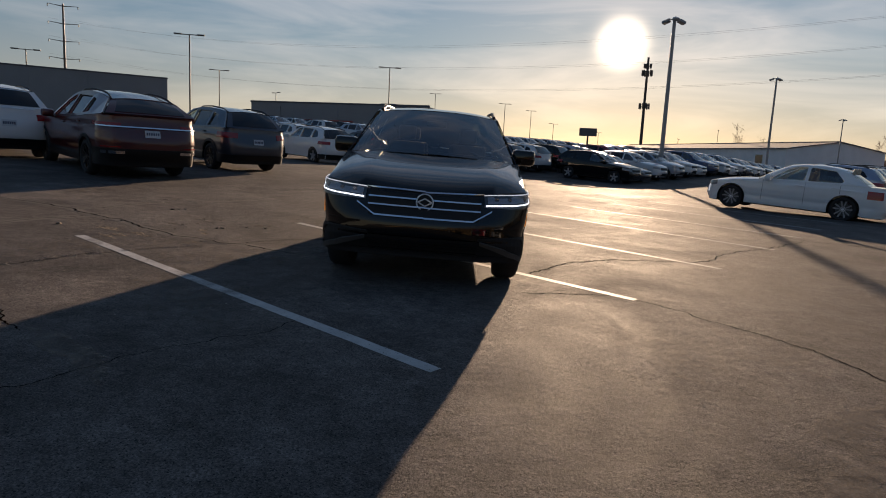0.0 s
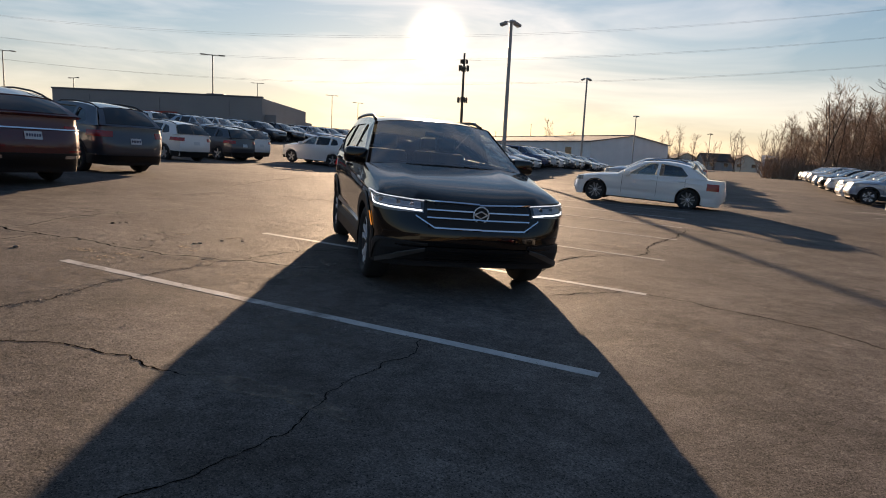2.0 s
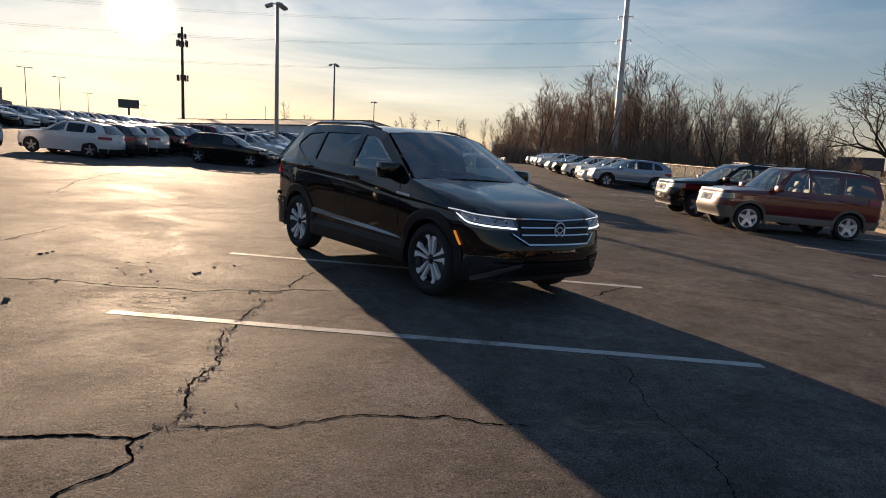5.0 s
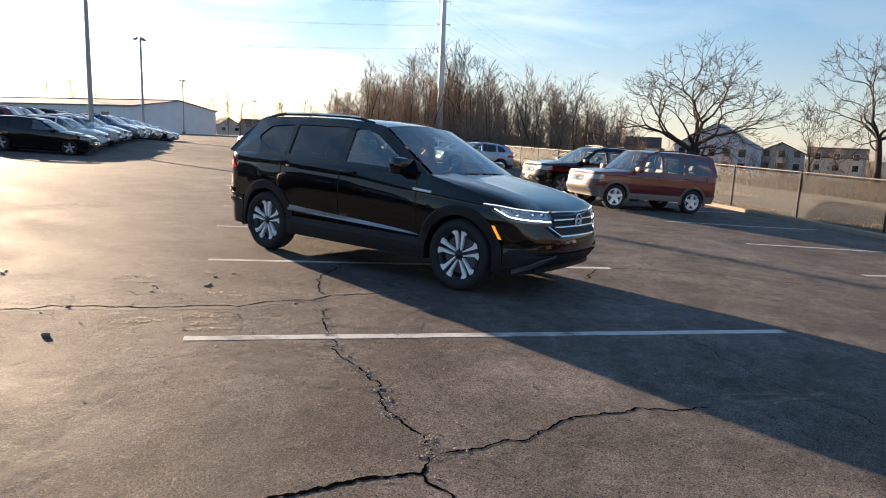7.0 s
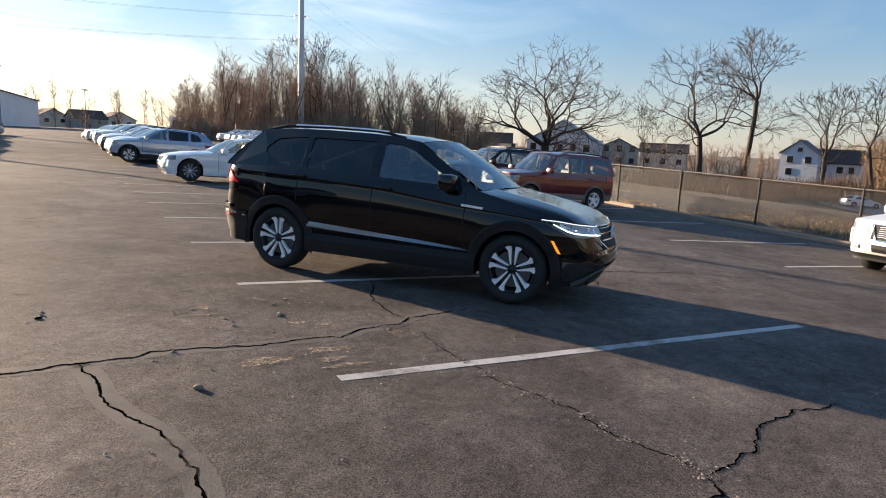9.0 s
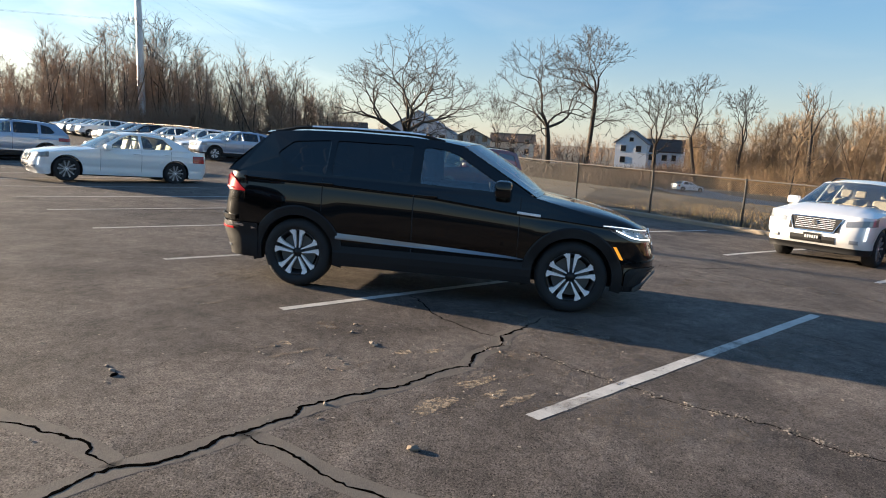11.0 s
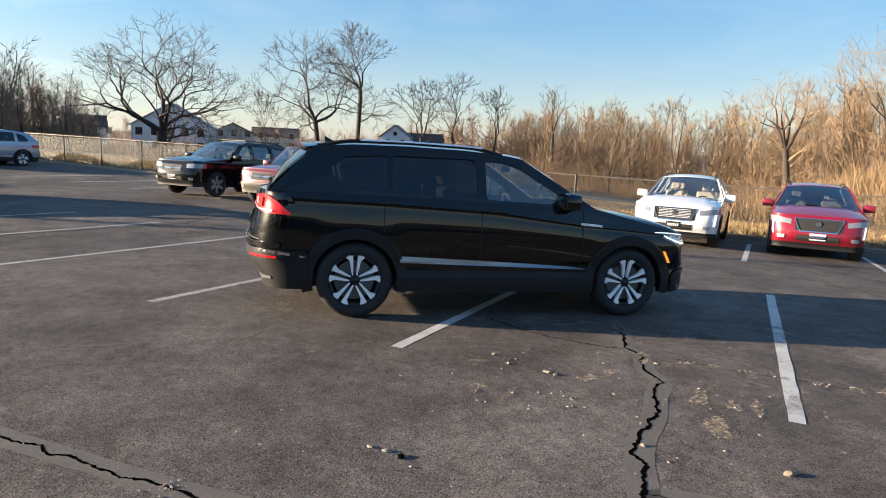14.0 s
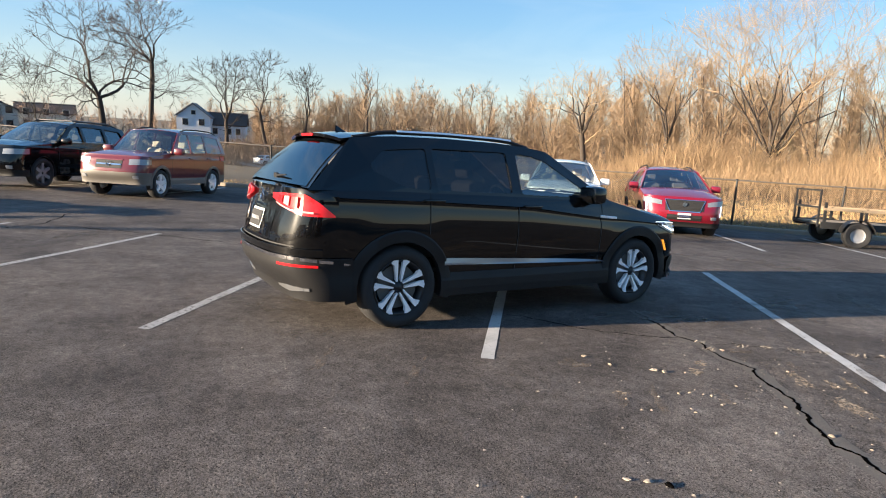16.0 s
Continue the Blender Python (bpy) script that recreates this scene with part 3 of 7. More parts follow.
    def rear_screen(a, v):
        lo = Vector((a * (sh.cabin(ty, tz) - 0.012), ty + 0.03 * (1 - a * a), tz + 0.012))
        hi = roof(a, 1.0) - Vector((0, 0, 0.006))
        return lo.lerp(hi, v) + Vector((0, 0.02, 0.01)) * math.sin(math.pi * v)
    solid = not hero and not far
    if solid:
        gate = sheet(bmesh.new(), lambda a, v: rear_screen(a, v) - Vector((0, 0.010, 0.004)), line(-0.985, 0.985, 10), line(0.0, 1.0, 4))
        part("tailgate_frame", gate, colour, car, smooth=True)
    if hero:
        for side in (-1, 1):
            edge = sheet(bmesh.new(), lambda a, v, side=side: rear_screen(side * a, v) - Vector((0, 0.006, 0.003)), line(0.84, 1.03, 4), line(0.0, 1.0, 6))
            part("tailgate_frame", edge, colour, car, smooth=True)
    sheet(bm, rear_screen, line(-0.80, 0.80, 8) if solid else line(-0.96, 0.96, 8), line(0.10, 0.93, 4) if solid else line(0.02, 0.99, 4))
    part("rear_window", bm, TINT if solid or glass_side is None else glass_side, car, smooth=True).visible_shadow = False
    # lower cladding: sills and arch lips
    if clad is not colour and not far:
        for side in (-1, 1):
            bm = bmesh.new()
            ys = [y for y in stations if sh.fa + c["arch"] - 0.02 <= y <= sh.ra - c["arch"] + 0.02]
            sheet(bm, lambda y, v, side=side: Vector((side * (sh.flank(y, c["sill"] + v * (c.get("sill_top", 0.20) - 0.01)) + 0.012 - 0.012 * v ** 6), y, c["sill"] - 0.03 + v * c.get("sill_top", 0.20))), ys, line(0, 1, 3))
            thicken(bm, 0.01)
            part("sill", bm, clad, body)
    for side in (-1, 1) if not far else ():
        for a in (sh.fa, sh.ra):
            bm = bmesh.new()
            lip = c.get("lip", 0.072) if clad is not colour else 0.012

            def arch(t, v, side=side, a=a, lip=lip):
                r = c["arch"] - 0.004 + lip * min(v, 1)
                ang = math.radians(lerp(-14, 194, t))
                y, z = a + r * math.cos(ang), c["tyre"] + r * math.sin(ang)
                deep = 0.016 if v < 1 else 0.006
                return Vector((side * (sh.flank(y, z) + deep - (0.06 if v < 0 else 0)), y, z))
            sheet(bm, arch, line(0, 1, 10 if far else 24), [-0.01, 0, 0.85, 1.0])
            part("wheel_arch", bm, clad if clad is not colour else CLADDING, body, smooth=True)
    # underside and wheel housings
    bm = bmesh.new()
    box(bm, -c["half"] * 0.62, c["half"] * 0.62, sh.y0 + 0.25, sh.y1 - 0.22, c["sill"] - 0.05, c["sill"] + 0.32)
    box(bm, -c["half"] * 0.93, c["half"] * 0.93, sh.fa + c["arch"] + 0.01, sh.ra - c["arch"] - 0.01, c["sill"] - 0.03, c["sill"] + 0.16)
    box(bm, -c["half"] * 0.93, c["half"] * 0.93, sh.fa - 0.5, sh.fa + 0.55, c["tyre"] + c["arch"] + 0.012, c["tyre"] + c["arch"] + 0.03)
    box(bm, -c["half"] * 0.90, c["half"] * 0.90, sh.ra - 0.5, sh.ra + 0.5, c["tyre"] + c["arch"] + 0.012, c["tyre"] + c["arch"] + 0.03)
    part("underbody", bm, DARK, car)
    # wheels
    meshes = wheel_meshes(c, style, 14 if far else 40)
    proto = []
    for nm, b, mt in zip(("tyre", "rim", "spokes", "hub_cap", "brake_disc"), meshes, (RUBBER, DARK_ALLOY if style != "bright" else ALLOY, {"twin": SKY_PALE_ALLOY, "ten": CAST, "bright": ALLOY, "dark": DARK_ALLOY}.get(style, CAST), ALLOY if style in ("ten", "bright") else DARK_ALLOY, GREY_CLADDING)):
        me = bpy.data.meshes.new(nm)
        b.normal_update()
        b.to_mesh(me)
        b.free()
        me.materials.append(mt)
        if nm in ("tyre", "rim", "hub_cap"):
            me.shade_smooth()
        proto.append((nm, me))
    for side in (-1, 1):
        for a in (sh.fa, sh.ra):
            wh = new("wheel")
            wh.parent = car
            wh.matrix_basis = pose(side * (c["half"] - c["tyre_w"] / 2 - 0.012), a, c["tyre"], 0 if side < 0 else 0, 0, 0 if side < 0 else 180)
            for nm, me in proto:
                if far and nm in ("brake_disc", "hub_cap"):
                    continue
                o = new(nm, me)
                o.parent = wh
    # cabin
    if not far:
        bm = box(bmesh.new(), -0.70, 0.70, c["foot"][0] - 0.05, ty - 0.35, c["sill"] + 0.05, c["sill"] + 0.12)
        box(bm, -0.68, 0.68, c["foot"][0] + 0.02, c["foot"][0] + 0.32, 0.62, fz - 0.05)
        part("dashboard", bm, DARK, car)
        for y0 in ((-0.05, 0.95) if not far else (0.0,)):
            for x in (-0.38, 0.38):
                bm = box(bmesh.new(), x - 0.24, x + 0.24, y0 - 0.10, y0 + 0.38, 0.55, 0.72, bevel=0.04)
                m4 = pose(x, y0 + 0.44, 0.95, -14)
                b2 = box(bmesh.new(), -0.23, 0.23, -0.06, 0.06, -0.30, 0.30, bevel=0.05)
                box(b2, -0.11, 0.11, -0.03, 0.05, 0.33, 0.50, bevel=0.03)
                bmesh.ops.transform(b2, matrix=m4, verts=b2.verts)
                tmp = bpy.data.meshes.new("seat")
                b2.to_mesh(tmp)
                b2.free()
                bm.from_mesh(tmp)
                bpy.data.meshes.remove(tmp)
                part("seat", bm, seats, car)
    if not far:
        bm = bmesh.new()
        sweep(bm, [Vector((0.18 * math.cos(math.pi * i / 12), 0, 0.18 * math.sin(math.pi * i / 12))) for i in range(25)], 0.016)
        tube(bm, (-0.17, 0, 0), (0.17, 0, 0), 0.02, n=6)
        tube(bm, (0, 0, 0), (0, 0, -0.17), 0.02, n=6)
        bmesh.ops.transform(bm, matrix=pose(0.38, c["foot"][0] + 0.47, fz - 0.10, -22), verts=bm.verts)
        part("steering_wheel", bm, DARK, car)
    # door mirrors, handles and shut lines
    my = c.get("mirror_y", c["doors"][0] + 0.14)
    for side in (-1, 1):
        bm = box(bmesh.new(), -0.11, 0.13, -0.075, 0.095, -0.075, 0.095, bevel=0.045)
        bmesh.ops.transform(bm, matrix=pose(side * (c["half"] + c.get("mirror_out", 0.095)), my, fz + 0.055), verts=bm.verts)
        tube(bm, (side * (c["half"] - 0.03), my, fz - 0.01), (side * (c["half"] + 0.06), my, fz + 0.01), 0.025)
        part("door_mirror", bm, colour, car, smooth=True)
        if far:
            continue
        bm = box(bmesh.new(), -0.09, 0.09, 0, 0.006, -0.05, 0.06)
        bmesh.ops.transform(bm, matrix=pose(side * (c["half"] + c.get("mirror_out", 0.095) + 0.005), my + 0.074, fz + 0.055), verts=bm.verts)
        part("mirror_glass", bm, CHROME, car)
        for y in (c["doors"][1] - 0.13, c["doors"][2] - 0.10) if not hero else (0.06, 1.12):
            z = sh.top(y) - 0.115 if not hero else sh.press(y) + 0.008
            bm = box(bmesh.new(), -0.018, 0.018, -0.10, 0.10, -0.016, 0.016, bevel=0.012)
            bmesh.ops.transform(bm, matrix=pose(side * (sh.flank(y, z) + 0.018), y, z), verts=bm.verts)
            part("door_handle", bm, colour, car, smooth=True)
        for y in c["doors"]:
            bm = bmesh.new()
            z0 = max(sh.edge(y), 0.30) + (0.15 if clad is not colour else 0.04)
            lean = 0.10 if y == c["doors"][2] else 0.0
            sheet(bm, lambda z, v, y=y, side=side, lean=lean: Vector((side * (sh.flank(y, z) + 0.003), y + 0.008 * v - lean * smooth01((0.75 - z) / 0.3) * (y > 1), z)), line(z0, sh.top(y) - 0.01, 8), [0, 1])
            part("shut_line", bm, DARK, body)
    if c.get("rails"):
        for side in (-1, 1):
            bm = bmesh.new()
            pts = []
            for t in line(0, 1, 8 if far else 24):
                y = lerp(ry0 + 0.20, ry1 - 0.02, t)
                lift = 0.045 * smooth01(min(t, 1 - t) / 0.16)
                z = along(c["roof"], y)
                pts.append(Vector((side * (sh.cabin(y, z) - (0.020 if hero else 0.045)), y, z + 0.006 + lift * (0.75 if hero else 1))))
            sweep(bm, pts, 0.018)
            part("roof_rail", bm, c.get("rail_mat", CLADDING), car, smooth=True)
    dress(car, body, sh, c, colour, clad, face, hero, far, trim)
    return car


def patch(sh, surf, a0, a1, z0, z1, off, na=8, nz=4, skew=0.0, z2=None, z3=None):
    """A panel that lies on the nose or stern, proud by off: z0..z1 at a0, z2..z3 at a1."""
    z2, z3 = z0 if z2 is None else z2, z1 if z3 is None else z3

    def f(u, v):
        a = lerp(a0, a1, u)
        z = lerp(lerp(z0, z2, u), lerp(z1, z3, u), v)
        p = surf(a, z)
        q = surf(a + 0.02, z) - surf(a - 0.02, z)
        nrm = Vector((q.y, -q.x, 0)).normalized()
        if nrm.dot(Vector((p.x * (0.3 if abs(a) < 0.95 else 3.0), p.y, 0))) < 0:
            nrm = -nrm
        return p + nrm * off
    return sheet(bmesh.new(), f, line(0, 1, na), line(0, 1, nz))


def badge(bm, at, nrm_y, r):
    """A round emblem: a rim, an inner ring and plain slanting bars."""
    sweep(bm, [at + Vector((r * math.cos(math.pi * i / 12), 0, r * math.sin(math.pi * i / 12))) for i in range(25)], r * 0.09)
    for x0, z0, x1, z1 in ((-0.85, 0.0, 0.0, 0.45), (0.0, 0.45, 0.85, 0.0), (-0.85, 0.0, 0.0, -0.45), (0.0, -0.45, 0.85, 0.0)):
        tube(bm, at + Vector((x0 * r, 0, z0 * r)), at + Vector((x1 * r, 0, z1 * r)), r * 0.085, n=6)
    return bm


def bars(sh, surf, z, n, half, w, h, off, bm=None, shift=0.0):
    """Writing as plain bars."""
    bm = bm or bmesh.new()
    for i in range(n):
        a = -half + 2 * half * (i + 0.5) / n + shift
        p = surf(a, z)
        s = -1 if p.y < 0 else 1
        box(bm, p.x - w / 2, p.x + w / 2, p.y + s * off - 0.002, p.y + s * off + 0.002, z - h / 2, z + h / 2)
    return bm


def band(surf, way, off, deep=0.0, na=18, nz=3):
    """A panel on the nose or stern whose lower and upper edges run through (a, z0, z1) points."""
    lo, hi = [(a, z0) for a, z0, _ in way], [(a, z1) for a, _, z1 in way]

    def f(u, v):
        a = lerp(way[0][0], way[-1][0], u)
        return a, lerp(along(lo, a), along(hi, a), v)
    out = []
    for s in (-1, 1):
        bm = bmesh.new()

        def g(u, v, s=s):
            a, z = f(u, v)
            p = surf(s * a, z)
            q = surf(s * a + 0.02, z) - surf(s * a - 0.02, z)
            nrm = Vector((q.y, -q.x, 0)).normalized()
            if nrm.dot(Vector((p.x * (0.3 if a < 0.95 else 3.0), p.y, 0))) < 0:
                nrm = -nrm
            return p + nrm * off
        sheet(bm, g, line(0, 1, na), line(0, 1, nz))
        out.append(thicken(bm, deep) if deep else bm)
    return out


def dress_hero(car, body, sh, c):
    """The black SUV's own face, tail and trim."""
    n, st = sh.nose, sh.stern
    grille = part("grille", patch(sh, n, -0.50, 0.50, 0.612, 0.832, 0.004, 20, 4), DARK, car, "black grille with chrome bars")
    for half, z, h in ((0.53, 0.822, 0.012), (0.50, 0.762, 0.012), (0.50, 0.696, 0.012), (0.44, 0.612, 0.013)):
        lift = 0.016 if z > 0.8 else 0.0
        for s in (-1, 1):
            part("grille_bar", thicken(patch(sh, n, 0.0, s * half, z, z + h, 0.014, 10, 1, z2=z + lift, z3=z + h + lift), 0.010), CHROME, grille)
    for s in (-1, 1):
        part("grille_bar", thicken(patch(sh, n, s * 0.44, s * 0.60, 0.612, 0.625, 0.014, 6, 1, z2=0.704, z3=0.717), 0.010), CHROME, grille)
    part("emblem", badge(bmesh.new(), n(0, 0.748) + Vector((0, -0.024, 0)), -1, 0.070), ALLOY, grille)
    part("emblem_base", tube(bmesh.new(), n(0, 0.748) + Vector((0, -0.002, 0)), n(0, 0.748) + Vector((0, -0.020, 0)), 0.068, n=24), DARK, grille)
    outer = [(0.53, 0.738, 0.840), (0.80, 0.738, 0.858), (0.95, 0.752, 0.872), (1.10, 0.806, 0.882), (1.26, 0.874, 0.886)]
    inner = [(0.56, 0.772, 0.826), (0.80, 0.785, 0.846), (0.95, 0.803, 0.860), (1.06, 0.830, 0.868)]
    strip = [(0.545, 0.748, 0.761), (0.80, 0.762, 0.774), (0.95, 0.784, 0.795), (1.08, 0.828, 0.837), (1.13, 0.848, 0.854)]
    brow = [(0.53, 0.834, 0.843), (0.80, 0.853, 0.861), (0.95, 0.868, 0.875), (1.10, 0.878, 0.885), (1.26, 0.881, 0.887)]
    for s, b0, b1, b2, b3, b4 in zip((-1, 1), band(n, outer, 0.003), band(n, inner, 0.006), band(n, strip, 0.012, 0.006, nz=1), band(n, brow, 0.010, 0.005, nz=1), band(n, outer, 0.020)):
        lamp = part("headlight", b0, LAMP_DARK, car, "wedge-shaped headlight with a lit white strip")
        part("reflector", b1, LAMP_BACK, lamp)
        for a in (0.64, 0.76, 0.88):
            p = n(s * a, 0.808 + 0.05 * (a - 0.64))
            part("projector", tube(bmesh.new(), p + Vector((0, 0.02, 0)), p + Vector((s * 0.004, -0.012, 0)), 0.024, 0.019, 14), CHROME, lamp)
        part("light_strip", b2, DAYLIGHT, lamp, "bright white daytime running strip")
        part("upper_strip", b3, RUNNING, lamp)
        part("lens", b4, LENS, lamp, smooth=True).visible_shadow = False
    for s, b0, b1, b2 in zip((-1, 1), band(n, [(0.50, 0.31, 0.472), (0.84, 0.285, 0.484), (0.97, 0.28, 0.44)], 0.004), band(n, [(0.52, 0.418, 0.446), (0.75, 0.336, 0.385), (0.90, 0.268, 0.306)], 0.024, 0.014, nz=2), band(n, [(0.50, 0.470, 0.482), (0.84, 0.482, 0.498), (0.90, 0.465, 0.497), (0.96, 0.33, 0.482), (0.99, 0.28, 0.440)], 0.012, 0.006, 14)):
        part("intake", b0, DARK, body)
        part("intake_blade", b1, GREY_CLADDING, body, "grey slanting blade in the bumper corner")
        part("intake_edge", b2, CLADDING, body)
    for s, b1, b2, b3, b4 in zip((-1, 1), band(st, [(0.31, 1.062, 1.098), (0.55, 1.005, 1.110), (0.81, 0.950, 1.118)], 0.014, 0.012, 12, 4),
                                  band(st, [(0.81, 0.950, 1.118), (0.88, 0.948, 1.060), (0.975, 0.946, 0.958)], 0.012, 0.010, 8, 4), band(st, [(0.45, 1.026, 1.034), (0.70, 0.980, 0.994), (0.86, 0.970, 0.984)], 0.028, 0.003, 8, 1), band(st, [(0.62, 0.545, 0.566), (0.90, 0.545, 0.566)], 0.028, 0.004, 5, 1)):
        part("side_marker", thicken(sheet(bmesh.new(), lambda u, v, s=s: Vector((s * (sh.flank(lerp(-1.765, -1.840, u) + 0.022 * v, lerp(0.692, 0.572, u)) + 0.006), lerp(-1.765, -1.840, u) - 0.030 + 0.030 * v, lerp(0.692, 0.572, u))), line(0, 1, 4), [0, 1]), 0.006), AMBER, car, "amber side marker")
        t = part("tail_light", b1, TAIL_LIT, car, "red wedge tail light", smooth=True)
        part("side_lamp", b2, TAIL_LIT, t, smooth=True)
        part("lamp_strip", b3, LAMP_PINK, t)
        for k in range(3):
            part("lamp_bar", thicken(patch(sh, st, s * (0.48 + 0.11 * k), s * (0.56 + 0.11 * k), 1.045 - 0.014 * k, 1.090, 0.028, 3, 1, z2=1.03 - 0.014 * k, z3=1.092), 0.003), LAMP_PINK if k == 1 else TAIL, t)
        # passive reflector; its faint red glow is added through the lamp material
        part("reflector", b4, TAIL_LIT, car)
        # door trim: a satin blade that tapers towards the front wheel
        bm = bmesh.new()

        def blade(u, v, s=s):
            y = lerp(0.985, -0.92, u)
            z = lerp(0.532, 0.488, u) + (0.006 + 0.056 * (1 - u) ** 0.55) * v
            return Vector((s * (sh.flank(y, z) + 0.006 + 0.020 * (1 - v)), y, z))
        sheet(bm, blade, line(0, 1, 24), [0, 0.25, 1])
        part("door_trim", bm, SATIN, body, "satin silver strip along the doors")
        bm = boxed(-0.006, 0.006, -0.115, 0.115, -0.013, 0.013, bevel=0.005)
        bmesh.ops.transform(bm, matrix=pose(s * (sh.flank(-0.94, 0.94) + 0.006), -0.94, 0.940, 4), verts=bm.verts)
        part("wing_badge", bm, ALLOY, car)
        bm = bmesh.new()

        def inlay(t, v, s=s):
            y = lerp(0.16, 1.36, t)
            z = along(c["roof"], y)
            return Vector((s * (sh.cabin(y, z) - 0.006 - 0.006 * v), y, z + 0.042 + 0.016 * v))
        # chrome inlay, its sky reflection given as a pale colour
        part("rail_inlay", thicken(sheet(bm, inlay, line(0, 1, 12), [0, 1]), 0.004), SKY_PALE_ALLOY, car)
    # lower bumper mouth and lip
    part("lower_grille", patch(sh, n, -0.50, 0.50, 0.33, 0.45, 0.008, 12, 3), DARK, body)
    for z in (0.35, 0.38, 0.41):
        part("grille_slat", thicken(patch(sh, n, -0.49, 0.49, z, z + 0.010, 0.020, 10, 1), 0.006), CLADDING, body)
    part("bumper_lip", thicken(patch(sh, n, -0.70, 0.70, 0.262, 0.305, 0.024, 14, 2), 0.012), CLADDING, body)
    part("bumper_crease", thicken(patch(sh, n, -0.86, 0.86, 0.545, 0.560, 0.006, 24, 1), 0.006), BLACK, body)
    # stern: bumper band, plate, wiper, spoiler
    for b in band(st, [(0.0, 0.600, 0.626), (0.80, 0.598, 0.624), (0.95, 0.580, 0.604), (1.12, 0.552, 0.570)], 0.020, 0.006, 24, 1):
        part("bumper_strip", b, CHROME, body, "chrome strip round the rear bumper")
    for b in band(st, [(0.40, 0.330, 0.350), (0.62, 0.318, 0.372), (0.84, 0.352, 0.372)], 0.024, 0.006, 10, 1):
        part("exhaust_trim", b, SATIN, body)
    part("bumper_ledge", thicken(patch(sh, st, -0.92, 0.92, 0.640, 0.690, 0.020, 24, 2), 0.010), BLACK, body, smooth=True)
    part("tailgate_seam", patch(sh, st, -0.78, 0.78, 0.700, 0.710, 0.004, 20, 1), DARK, body)
    plate = part("number_plate", thicken(patch(sh, st, -0.155, 0.155, 0.800, 0.930, 0.014, 4, 1), 0.004), DARK, car, "dark dealer plate in a bright frame")
    part("plate_frame", patch(sh, st, -0.175, 0.175, 0.782, 0.948, 0.010, 4, 1), PLATE, plate)
    for i in range(6):
        part("plate_bar", bars(sh, st, 0.865, 1, 0.0, 0.016, 0.030, 0.021, shift=-0.10 + 0.040 * i), PLATE, plate)
    part("rear_emblem", badge(bmesh.new(), st(0, 1.06) + Vector((0, 0.016, 0)), 1, 0.055), CHROME, car)
    part("plate_recess", patch(sh, st, -0.42, 0.42, 0.735, 0.965, 0.004, 10, 2), BLACK, body)
    for i in range(6):
        part("letter_bar", bars(sh, st, 0.985, 1, 0.0, 0.028, 0.02, 0.012, shift=-0.12 + 0.048 * i), CHROME, car)
    ry = c["roof"][-1][0]
    bm = bmesh.new()

    def spoil(a, v):
        z = along(c["roof"], ry) + 0.045 * (1 - abs(a) ** 2.5)
        return Vector((a * 0.62, ry - 0.06 + (0.20 - 0.06 * a * a) * v, z + 0.014 - 0.022 * v))
    spoiler = part("spoiler", thicken(sheet(bm, spoil, line(-1, 1, 12), line(0, 1, 4)), 0.026), BLACK, car, smooth=True)
    part("brake_light", boxed(-0.14, 0.14, ry + 0.130, ry + 0.143, 1.582, 1.604), TAIL_LIT, spoiler)
    bm = tube(bmesh.new(), (0.02, ty_of(c, 0.10), 1.225), (-0.30, ty_of(c, 0.12), 1.245), 0.012, 0.006, 6)
    box(bm, -0.02, 0.06, ty_of(c, 0.05), ty_of(c, 0.12), 1.20, 1.25, bevel=0.01)
    part("rear_wiper", bm, CLADDING, car)
    bm = bmesh.new()
    sheet(bm, lambda u, v: Vector(((v - 0.5) * 0.035 * (1 - u), 1.52 + 0.16 * lerp(0.2, 0.85, u) + (0.10 * (1 - u)) * (abs(v - 0.5) * 2), 1.635 + 0.060 * u)), line(0, 1, 4), line(0, 1, 4))
    part("antenna_fin", bm, BLACK, car)
    for s in (-1, 1):
        bm = tube(bmesh.new(), (s * 0.05, c["cowl"][0] + 0.05, c["cowl"][1] + 0.028), (s * 0.62, c["cowl"][0] + 0.13, c["cowl"][1] + 0.018), 0.010, 0.007, 6)
        part("wiper", bm, CLADDING, car)
    part("inner_mirror", boxed(-0.11, 0.11, -0.33, -0.30, 1.42, 1.48, bevel=0.01), DARK, car)


def ty_of(c, d):
    return c["tail"][0] - 0.04 + d * 0.4


